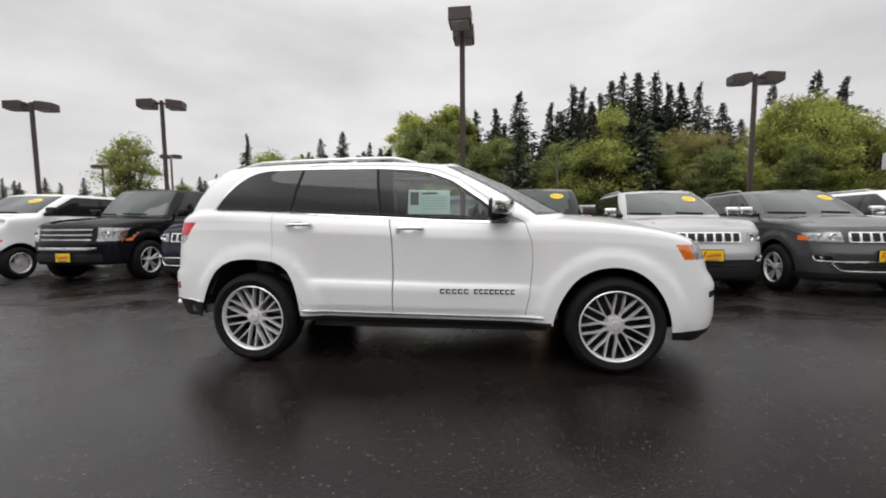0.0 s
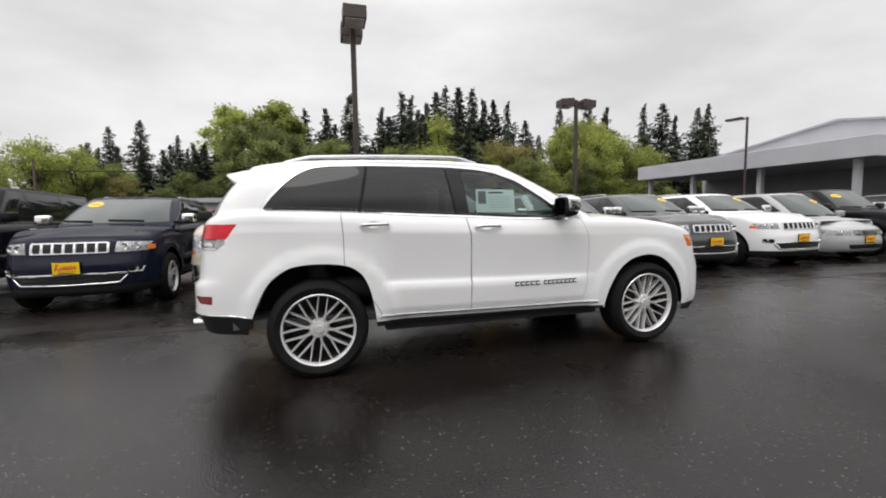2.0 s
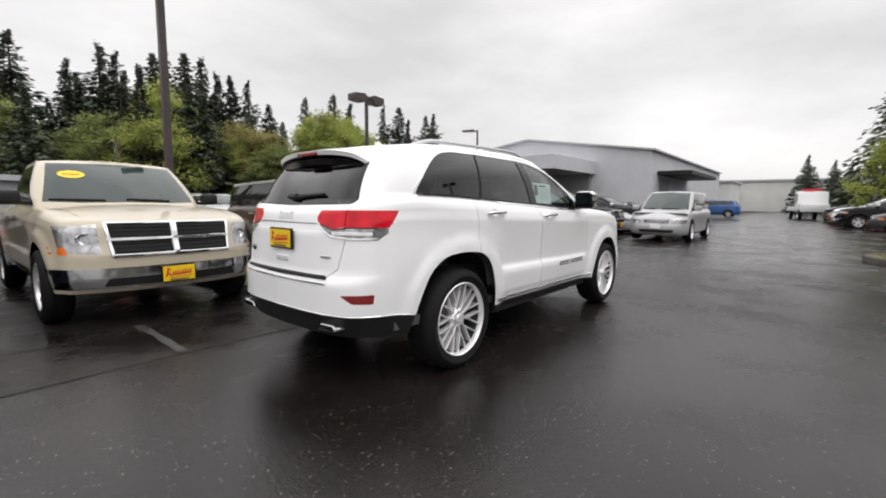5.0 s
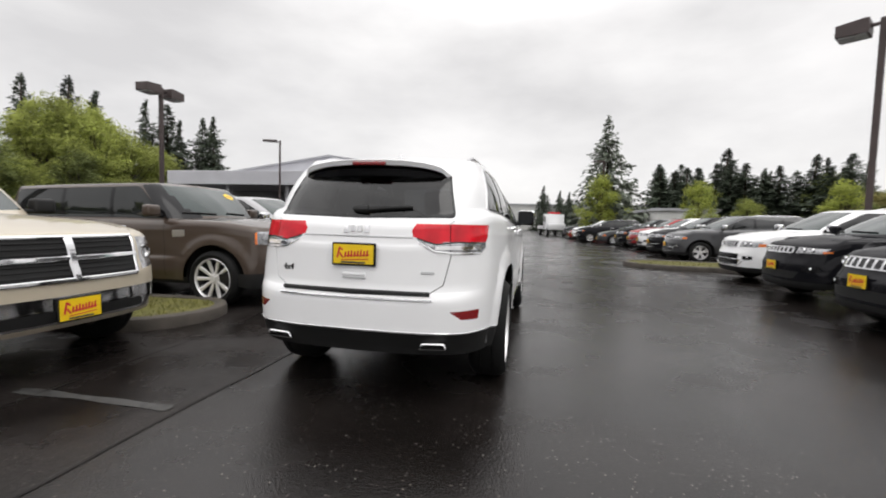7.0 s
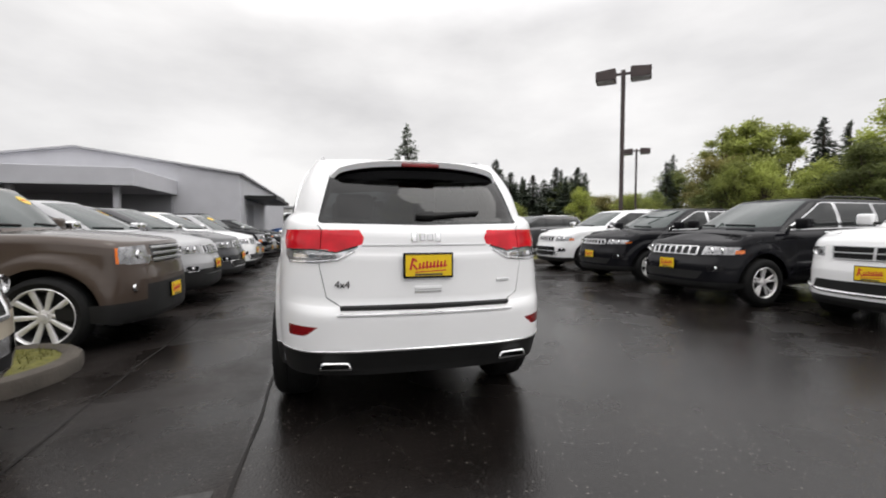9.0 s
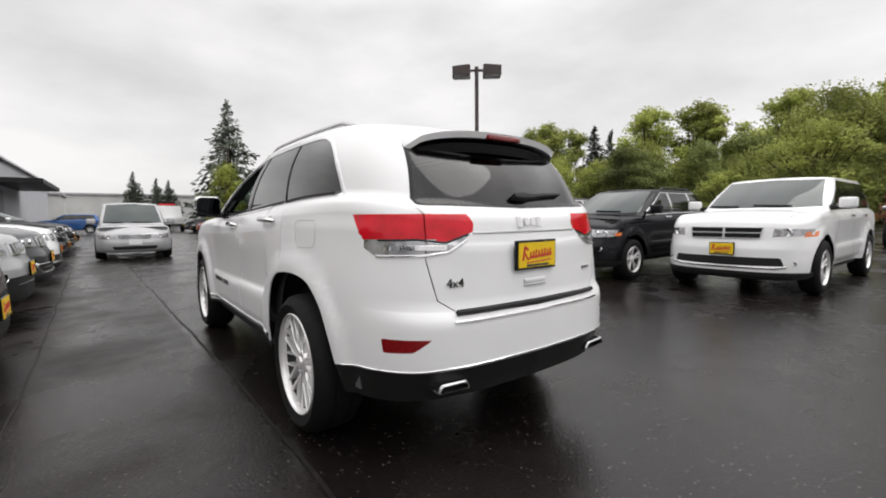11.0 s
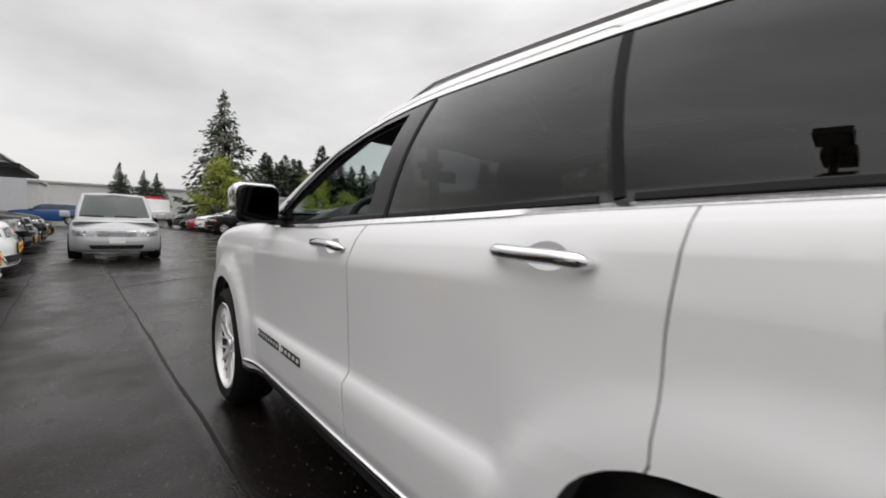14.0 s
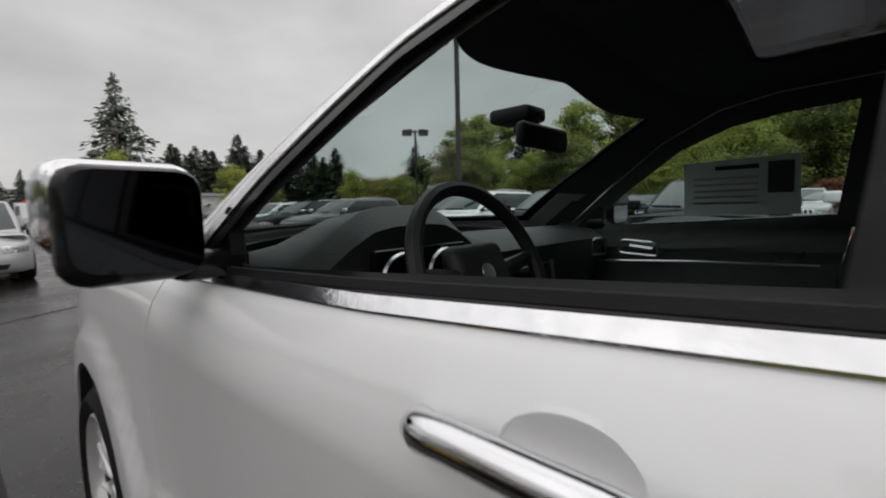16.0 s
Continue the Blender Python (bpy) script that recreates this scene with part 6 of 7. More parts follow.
boxy = suv_lines(W=0.97, xf=3.72, xr=-1.05, wb=2.885, hood_f=1.08, hood_r=1.20, belt=1.24, tail=1.3, ws_base=2.42, ws_top=1.84, roof=1.78, r_top=-0.85, r_base=-0.95, lean=0.10, shoulder=0.07, pillars=(1.15, 0.25), seams=(0.2, 1.15, 2.1),
                  paint="brown", wheel="ten", r=0.385, tag=(0.0, 0.50), sticker=(0.48, 1.60), round=0.7, nose=0.08, roof_crown=0.03, pillar=0.2, flare=0.03, shut=[(3.4, 0.70), (2.8, 0.78), (2.3, 0.82)])
boxy["amber"] = False
bar_face(boxy, 0.84, 1.04, 0.46, (0.52, 0.80, 0.0), 3, "silver_trim", 0.03)
boxy["face_cuts"].append(("front", [(-0.3, 0.1), (1.2, 0.1), (1.2, 0.46), (0.64, 0.46), (-0.3, 0.46)], "lower_bumper", "plastic", "both", 0.05))
boxy["face_cuts"].append(("side", [(3.50, 0.86), (3.9, 0.85), (3.9, 1.02), (3.49, 1.02)], "headlamp_side", "lens", "sides", 0.2))
boxy["face_cuts"].append(("front", [(-0.3, 0.38), (0.62, 0.38), (0.60, 0.62), (-0.3, 0.62)], "lower_intake", "plastic", "both", 0.1))
boxy["lamps"] += ((0.74, 0.60, 0.04),)
boxy["face_cuts"].append(("side", [(2.10, 1.215), (2.36, 1.21), (1.93, 1.735), (1.64, 1.70)], "screen_pillar", "gloss_black", "sides", 0.25))
boxy["face_cuts"].append(("side", rounded([(2.24, 0.96), (2.44, 0.965), (2.44, 1.06), (2.24, 1.055)], 0.015), "wing_vent", "silver_trim", "sides", 0.3))
boxy["face_cuts"].append(("side", [(3.480, 0.86), (3.50, 0.86), (3.49, 1.02), (3.472, 1.02)], "side_indicator", "amber", "sides", 0.2))
park(boxy, "brown metallic boxy SUV with alloy wheels", 2.63, 2.36, -1, "suv", "suv", NORTH, near=True)

big = suv_lines(W=1.0, xf=4.2, xr=-1.3, wb=3.3, hood_f=1.12, hood_r=1.25, belt=1.30, tail=1.3, ws_base=2.85, ws_top=2.15, roof=1.95, r_top=-1.0, r_base=-1.2, paint="black", pillars=(1.5, 0.4), seams=(0.3, 1.5, 2.5), r=0.40,
                tag=(0.0, 0.50), wheel="five", z_low=(0.36, 0.42, 0.4), nose=0.10, round=0.8, handles=((0.5, 1.15), (1.7, 1.15)))
bar_face(big, 0.78, 1.06, 0.56, (0.62, 0.93, 0.02), 3, "chrome", 0.022)
big["face_cuts"].append(("front", [(-0.3, 0.42), (0.7, 0.42), (0.7, 0.56), (-0.3, 0.56)], "lower_intake", "plastic", "both", 0.1))
big["front_bars"].append(("bumper_chrome", "chrome", [[(-0.62, 0.66), (0.62, 0.66)]], 0.05, 0.012))
park(big, "black full-size SUV with a chrome barred grille", -6.02, 2.85, -1, "suv", "suv", NORTH, near=True)

cargo = suv_lines(W=0.92, xf=3.75, xr=-0.85, wb=3.06, hood_f=1.10, hood_r=1.30, belt=1.30, tail=1.3, ws_base=2.85, ws_top=1.95, roof=1.86, r_top=-0.75, r_base=-0.80, lean=0.08, shoulder=0.06, pillars=(1.1,), seams=(1.15, 2.3), paint="white",
                  r=0.33, wheel="steel", mirror_mat="plastic", handles=((1.35, 1.05),), round=0.9, nose=0.25, pillar=1.9, roof_crown=0.05, hood_crown=0.06, sticker=(0.4, 1.66))
bar_face(cargo, 0.62, 0.86, 0.42, (0.50, 0.82, 0.14), 3, "plastic", 0.03)
cargo["face_cuts"].append(("front", [(-0.3, 0.1), (1.2, 0.1), (1.2, 0.56), (-0.3, 0.56)], "lower_bumper", "plastic", "both", 0.05))
park(cargo, "white compact cargo van with black lower bumper", -8.75, 2.85, -1, "van", "cargo_van", NORTH)


def saloon(paint, **k):
    c = suv_lines(W=0.90, xf=3.7, xr=-1.05, wb=2.75, hood_f=0.80, hood_r=0.98, belt=0.98, tail=1.0, ws_base=2.45, ws_top=1.40, roof=1.46, r_top=0.35, r_base=-0.35, deck=1, deck_z=1.04, pillars=(0.9,), seams=(0.0, 0.95, 1.95), paint=paint,
                  r=0.32, z_low=(0.20, 0.26, 0.26), tag=(0.0, 0.42), handles=((0.2, 0.88), (1.15, 0.88)), nose=0.22, arch=((0, 0.32, 0.385), (2.75, 0.32, 0.385)), flare=0.012, sticker=(0.35, 1.30))
    c.update(k)
    bar_face(c, 0.56, 0.70, 0.36, (0.44, 0.80, 0.02), 3, "chrome", 0.02)
    c["face_cuts"].append(("front", rounded([(-0.3, 0.26), (0.5, 0.26), (0.55, 0.36), (-0.3, 0.36)], 0.02), "lower_intake", "plastic", "both", 0.1))
    return c


def minivan(paint, **k):
    c = suv_lines(W=0.92, xf=3.85, xr=-1.05, wb=2.95, hood_f=0.84, hood_r=0.99, belt=1.04, tail=1.15, ws_base=3.0, ws_top=2.0, roof=1.72, r_top=-0.75, r_base=-0.95, paint=paint, r=0.34, wheel="ten", z_low=(0.22, 0.28, 0.3), nose=0.28,
                     pillars=(1.45, 0.3), seams=(0.3, 1.5, 2.4), tag=None, lean=0.15, handles=((0.6, 1.0), (1.7, 1.0)), flare=0.01)
    c.update(k)
    c["amber"] = False
    bar_face(c, 0.60, 0.74, 0.40, (0.46, 0.84, 0.0), 5, "chrome", 0.014)
    c["face_cuts"].append(("front", rounded([(-0.3, 0.30), (0.5, 0.30), (0.55, 0.40), (-0.3, 0.40)], 0.02), "lower_intake", "plastic", "both", 0.1))
    return c


park(minivan("silver", tag=(0.0, 0.52), sticker=(0.4, 1.45)), "silver minivan with a yellow windscreen sticker", 12.1, 2.7, -1, "minivan", "minivan", NORTH)
dark = dict(truck, paint="black", tag=(0.0, 0.5), face_cuts=list(truck["face_cuts"]), front_bars=list(truck["front_bars"]))
park(dark, "black pickup truck with chrome cross grille", 14.6, 2.7, -1, "pickup truck", "pickup_truck", NORTH)
park(saloon("silver"), "silver saloon with a yellow windscreen sticker", 17.0, 2.8, -1, "car", "car", NORTH)
park(wagon("black"), "black SUV with slotted grille", 19.5, 2.8, -1, "suv", "suv", NORTH)
park(saloon("grey"), "grey saloon parked in the row", 22.0, 2.9, -1, "car", "car", NORTH)
park(saloon("black"), "black saloon parked in the row", 24.5, 2.9, -1, "car", "car", NORTH)

# south row
tall_white = suv_lines(W=0.96, xf=3.95, xr=-1.1, wb=3.04, hood_f=1.06, hood_r=1.18, belt=1.22, tail=1.25, ws_base=2.72, ws_top=1.75, roof=1.78, r_top=-0.8, r_base=-1.0, paint="white", tag=(0.0, 0.66), r=0.385, wheel="five", lean=0.16, nose=0.12,
                    shut=[(3.5, 0.66), (2.9, 0.74), (2.5, 0.8)])
cross_face(tall_white, 0.81, 0.96, 0.46, (0.56, 0.90, 0.02), "silver_trim", 0.016)
tall_white["face_cuts"] += [("front", rounded([(-0.3, 0.42), (0.70, 0.44), (0.66, 0.55), (-0.3, 0.55)], 0.02), "lower_intake", "plastic", "both", 0.1), ("front", [(-0.3, 0.1), (1.2, 0.1), (1.2, 0.35), (-0.3, 0.35)], "lower_lip", "plastic", "both", 0.05)]
tall_white["front_bars"].append(("bumper_chrome", "chrome", [[(-0.72, 0.43), (-0.6, 0.405), (0.6, 0.405), (0.72, 0.43)]], 0.03, 0.012))
tall_white["lamps"] += ((0.78, 0.47, 0.035),)
park(tall_white, "white SUV with a black cross grille and yellow tag", 0.2, -5.35, 1, "suv", "suv", SOUTH, near=True)
sleek = suv_lines(W=0.93, xf=3.60, xr=-0.95, wb=2.70, hood_f=0.98, hood_r=1.13, belt=1.18, tail=1.2, ws_base=2.50, ws_top=1.50, roof=1.70, paint="black", tag=(0.0, 0.62), r=0.36, wheel="five", nose=0.22, lean=0.19, trim="chrome", rails="gloss_black",
                 shut=[(3.1, 0.60), (2.6, 0.7), (2.3, 0.75)], pillars=(1.05, 0.2), seams=(0.1, 1.05, 2.05))
slot_face(sleek, 0.76, 0.90, 0.45, (0.52, 0.88), frame_low=False)
park(sleek, "black SUV with a slotted chrome grille and yellow tag", 2.68, -4.85, 1, "suv", "suv", SOUTH, near=True)
comp = suv_lines(W=0.91, xf=3.52, xr=-0.85, wb=2.64, hood_f=1.00, hood_r=1.12, belt=1.17, tail=1.2, ws_base=2.42, ws_top=1.45, roof=1.66, paint="black", tag=(0.0, 0.60), r=0.35, wheel="five", lean=0.17, trim="chrome", pillars=(1.0, 0.2), seams=(0.1, 1.0, 2.0),
                 shut=[(3.1, 0.60), (2.6, 0.7), (2.2, 0.75)])
slot_face(comp, 0.82, 0.93, 0.40, (0.46, 0.82), frame_low=False)
park(comp, "black compact SUV with slotted grille and yellow tag", 5.5, -5.25, 1, "suv", "suv", SOUTH, near=True)
hot = wagon("white", tag=None)
hot["face_cuts"].append(("front", rounded([(-0.3, 0.42), (0.52, 0.42), (0.55, 0.66), (-0.3, 0.66)], 0.02), "wide_intake", "gloss_black", "both", 0.1))
park(hot, "white SUV with large black front intakes", 8.25, -5.5, 1, "suv", "suv", SOUTH, near=True)
south = [("grey", 14.3, "wagon"), ("black", 17.0, "wagon"), ("white", 19.7, "wagon"), ("red", 22.4, "wagon"), ("black", 25.2, "wagon"), ("grey", 28.0, "saloon"), ("black", 30.9, "wagon"), ("white", 33.8, "wagon"), ("red", 37.0, "saloon"), ("black", 40.0, "saloon"), ("grey", 43.0, "wagon")]
for paint, x, kind in south:
    c = wagon(paint) if kind == "wagon" else saloon(paint, sticker=None)
    park(c, f"{paint} {'SUV' if kind == 'wagon' else 'saloon'} parked beyond the planted island", x, -5.9 + 2.2 * smooth01((x - 24) / 9) + random.uniform(-0.2, 0.2), 1, "suv" if kind == "wagon" else "car", "suv" if kind == "wagon" else "car", SOUTH)

# the minivan facing the camera across the lane
mini = minivan("silver")
van, vs = make_car(mini, "silver minivan facing down the lane", Matrix(), "minivan", "minivan")
front_parts(van, vs, mini)
p, n = vs.at("front", 0, 0.52)
part("number_plate", boxed(p.x - 0.004, p.x + 0.012, -0.16, 0.16, 0.44, 0.59, bevel=0.003), M["white"], van, "pale number plate")
van.matrix_world = pose(16.9, 1.12, 0, 0, 0, 180)
blue = wagon("blue", tag=None)
b, bs = make_car(blue, "blue SUV parked across the far end", Matrix(), "suv", "suv")
b.matrix_world = pose(47.5, 3.2, 0, 0, 0, 90)

# second rows behind
back_row = [(-13.5, 16, "white"), (-10.8, 16, "grey"), (-7.9, 16.2, "black"), (-5.0, 16, "red"), (-2.2, 16.1, "black"), (3.4, 16, "red"), (6.3, 16.2, "silver"), (9.0, 16, "black")]
for x, y, paint in back_row:
    park(wagon(paint, tag=None), f"{paint} SUV in the row behind", x, y, -1, "suv", "suv", "cars in the second north row")
for x, paint in ((-6.5, "black"), (-3.6, "grey"), (-0.8, "black"), (2.2, "silver"), (5.0, "white"), (7.8, "black"), (-9.5, "white")):
    park(wagon(paint, tag=None), f"{paint} SUV in the row behind", x, -17.5, 1, "suv", "suv", "cars in the second south row")

# ---- building, lamps, kerbs ----
def building():
    t = empty("showroom_building", "pale grey rendered low-gabled commercial building with canopy", "building")
    bm = bmesh.new()
    prism(bm, [(8.5, 0), (8.5, 6.1), (21.2, 7.95), (34, 6.1), (34, 0)], 0, 40.0, 41.0)
    part("front_wall", bm, M["render"], t, smooth=False)
    part("side_wall", boxed(41.0, 78, 8.5, 8.9, 0, 6.1), M["render"], t, smooth=False)
    part("far_wall", boxed(41.0, 78, 33.6, 34, 0, 6.1), M["render"], t, smooth=False)
    bm = bmesh.new()
    prism(bm, [(8.2, 6.06), (8.2, 6.22), (21.2, 8.12), (34.3, 6.22), (34.3, 6.06), (21.2, 7.96)], 0, 39.7, 78)
    part("roof", bm, M["roof_metal"], t, smooth=False)
    part("canopy_slab", boxed(31, 40, 13.6, 33.2, 4.1, 5.35, bevel=0.03), M["render"], t, smooth=False)
    for y in (14.9, 21.1, 27.3, 32.5):
        part("canopy_post", boxed(32, 32.35, y, y + 0.35, 0, 4.1), M["render"], t, smooth=False)
    # darker grey panel before the front wall, filling the area under the canopy
    part("under_canopy_wall", boxed(39.6, 39.9, 14, 33.2, 0, 4.1), M["render_dark"], t, smooth=False)
    part("side_awning", boxed(42, 55, 5.6, 8.5, 4.0, 4.35), M["plastic"], t, smooth=False)
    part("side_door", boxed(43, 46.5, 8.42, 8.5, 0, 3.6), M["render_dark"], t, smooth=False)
    return t


building()


def lamp_post(x, y, h, heads, turn, label, size=(0.66, 0.58, 0.36), pole=0.07, up=0.0):
    """A bronze post with box heads on short arms; heads: their angles."""
    t = empty("lamp_post", label, "street lamp", "lamps of the car lot")
    bm = bmesh.new()
    box(bm, -pole, pole, -pole, pole, 0.5, h, bevel=0.012)
    part("post", bm, M["bronze"], t)
    part("footing", lathe(bmesh.new(), [(0, 0.62), (0.24, 0.60), (0.26, 0.5), (0.26, 0.0)], 20, "z"), M["concrete"], t)
    for a in heads:
        m = pose(0, 0, h, 0, 0, a)
        arm = part("arm", boxed(0.02, 0.28, -0.035, 0.035, -0.17, -0.09, bevel=0.008, m=m), M["bronze"], t)
        bm = bmesh.new()
        l, w, d = size
        vs = prism(bm, [(0.24, -d), (0.24 + l, -d * 0.95), (0.24 + l, -d * 0.1), (0.30, 0.02), (0.24, 0.0)], 1, -w / 2, w / 2)
        bmesh.ops.transform(bm, matrix=m @ pose(0, 0, 0, 0, -up, 0), verts=bm.verts)
        hd = part("lamp_head", bm, M["bronze"], t, smooth=False)
        part("lens", boxed(0.29, 0.19 + l, -w / 2 + 0.05, w / 2 - 0.05, -d - 0.02, -d + 0.012, m=m @ pose(0, 0, 0, 0, -up, 0)), M["lamp_lens"], hd, "clear flat lens", smooth=False)
    t.matrix_world = pose(x, y, fall(y), 0, 0, turn)
    return t


TWIN = "bronze lamp post with two box heads"
lamp_post(1.03, 8.15, 6.68, (0, 180), 90, TWIN)
lamp_post(11.8, 14.3, 6.6, (0, 180), 0, TWIN)
lamp_post(10.1, -9.5, 6.72, (0, 180), 50, TWIN)
lamp_post(23.3, -20.6, 6.8, (0, 180), 50, TWIN)
lamp_post(29.7, 20.5, 7.9, (0,), 115, "slim post with one flat lamp head", (1.1, 0.45, 0.16))
lamp_post(-12.7, 13.6, 6.42, (0, 180), 20, TWIN)
lamp_post(-18.2, 12.7, 6.35, (0, 180), 20, TWIN)
lamp_post(-29.8, 35, 7.2, (0, 180), 15, TWIN)
lamp_post(-37.4, 35, 6.4, (0, 180), 15, TWIN)
lamp_post(41.0, -7.0, 7.5, (0,), 120, "slim post with one flat lamp head", (0.8, 0.35, 0.12))


def island(name, x0, x1, y0, y1, label):
    """A kerbed island with rounded ends and worn grass."""
    t = empty(name, label, "kerb island", kind="structure")
    r = (x1 - x0) / 2

    def ring(d):
        out = []
        for cy, s in ((y1, 1), (y0, -1)):
            for a in np.linspace(0, math.pi, 10):
                out.append(((x0 + x1) / 2 + (r - d) * math.cos(a) * s, cy + (r - d) * math.sin(a) * s - s * r))
        return out
    bm = bmesh.new()
    prof = [(0.0, -0.02), (0.0, 0.09), (0.015, 0.125), (0.05, 0.14), (0.12, 0.14), (0.15, 0.12), (0.15, -0.02)]
    rings = []
    for d, z in prof:
        rings.append([bm.verts.new((x + random.uniform(-1, 1) * 0.006, y, z + random.uniform(-1, 1) * 0.005)) for x, y in ring(d)])
    n = len(rings[0])
    for p, q in zip(rings, rings[1:]):
        for i in range(n):
            bm.faces.new((p[i], p[(i + 1) % n], q[(i + 1) % n], q[i]))
    bmesh.ops.recalc_face_normals(bm, faces=bm.faces)
    for v in bm.verts:
        v.co.z += fall(v.co.y)
    part("kerb", bm, M["concrete"], t, "weathered concrete kerb")
    bm = bmesh.new()
    bm.faces.new([bm.verts.new((x, y, 0.115)) for x, y in ring(0.14)])
    bmesh.ops.triangulate(bm, faces=bm.faces)
    for v in bm.verts:
        v.co.z += fall(v.co.y)
    part("soil", bm, M["moss"], t)
    bm = bmesh.new()
    for _ in range(2600):
        x, y = random.uniform(x0 + 0.2, x1 - 0.2), random.uniform(y0 + 0.25, y1 - 0.25)
        a, h = random.uniform(0, 6.28), random.uniform(0.02, 0.06)
        d = Vector((math.cos(a), math.sin(a), 0)) * 0.006
        v = [bm.verts.new(Vector((x, y, 0.112)) + d), bm.verts.new(Vector((x, y, 0.112)) - d), bm.verts.new((x + random.uniform(-0.03, 0.03), y + random.uniform(-0.03, 0.03), 0.115 + h))]
        bm.faces.new(v)
    for v in bm.verts:
        v.co.z += fall(v.co.y)
    part("grass", bm, M["moss"], t, "thin mossy grass")["kind"] = "stuff"
    return t


island("kerb_island", 0.15, 1.75, 2.62, 9.5, "concrete kerbed island with thin mossy grass")
island("kerb_island", 10.0, 12.2, -10.5, -3.75, "concrete kerbed island with thin yellowish grass")


def ground_strip(name, pts, w, mat, label, z=0.004):
    bm = bmesh.new()
    row = []
    fine = []
    for a, b in zip(pts, pts[1:]):
        n = max(2, int(math.dist(a, b) / 0.12))
        fine += [(a[0] + (b[0] - a[0]) * i / n, a[1] + (b[1] - a[1]) * i / n) for i in range(n)]
    fine.append(pts[-1])
    for i, p in enumerate(fine):
        q = fine[min(i + 1, len(fine) - 1)]
        o = fine[max(i - 1, 0)]
        d = Vector((q[0] - o[0], q[1] - o[1])).normalized()
        s = Vector((-d.y, d.x))
        k = 0.02 * noise.noise((p[0] * 1.3, p[1] * 1.3, 3.0))
        ww = w * (0.75 + 0.5 * noise.noise((p[0] * 3, p[1] * 3, 0)) + 0.25)
        row.append((bm.verts.new((p[0] + s.x * (k + ww / 2), p[1] + s.y * (k + ww / 2), z + fall(p[1]))), bm.verts.new((p[0] + s.x * (k - ww / 2), p[1] + s.y * (k - ww / 2), z + fall(p[1])))))
    for a, b in zip(row, row[1:]):
        bm.faces.new((a[0], a[1], b[1], b[0]))
    bmesh.ops.recalc_face_normals(bm, faces=bm.faces)
    return tagged(part(name, bm, M[mat], smooth=False), label, "pavement seam", kind="structure")


ground_strip("seam_lane", [(-6, 0.90), (-1.2, 0.97), (1.0, 0.985), (3.0, 1.06), (8.4, 1.26), (30, 2.0)], 0.020, "tar", "dark tar seam along the asphalt lane")
ground_strip("seam_bays", [(-6, 1.9), (0.15, 2.15), (4.0, 2.25), (12, 2.5)], 0.018, "tar", "dark damp joint at the bays' edge")
ground_strip("seam_cross", [(8.45, 1.28), (9.3, 0.04), (9.6, -4)], 0.05, "tar", "dark tar seam across the lane")
ground_strip("bay_line", [(-1.22, 1.05), (-1.2, 2.3)], 0.07, "faded_line", "worn grey bay line on asphalt")


# ---- trees ----
def leaf_quad(vs, fs, p, d, n, l, w):
    """A pointed leaf clump of four corners at p along d."""
    s = d.cross(n).normalized()
    i = len(vs)
    vs += [tuple(p), tuple(p + d * l * 0.5 + s * w), tuple(p + d * l), tuple(p + d * l * 0.5 - s * w)]
    fs.append((i, i + 1, i + 2, i + 3))


def rand_dir(rng):
    v = Vector((rng.gauss(0, 1), rng.gauss(0, 1), rng.gauss(0, 1)))
    return v.normalized()


def mesh_of(name, vs, fs, mat, normals=None):
    if normals:
        # each leaf turns its face the way its mass looks
        for i, n in enumerate(normals):
            a, b, c = (Vector(vs[k]) for k in fs[i][:3])
            if (b - a).cross(c - a).dot(n) < 0:
                fs[i] = fs[i][::-1]
    me = bpy.data.meshes.new(name)
    me.from_pydata(vs, [], fs)
    if normals:
        # leaves shade with the mass that they belong to
        me.polygons.foreach_set("use_smooth", [True] * len(fs))
        me.normals_split_custom_set_from_vertices([tuple(n) for n in normals for _ in range(4)])
    me.materials.append(mat)
    return me


def trunk_mesh(name, segs):
    bm = bmesh.new()
    for pts, rs in segs:
        tube(bm, pts, rs, 6)
    me = bpy.data.meshes.new(name)
    bm.to_mesh(me)
    bm.free()
    me.materials.append(M["bark"])
    return me


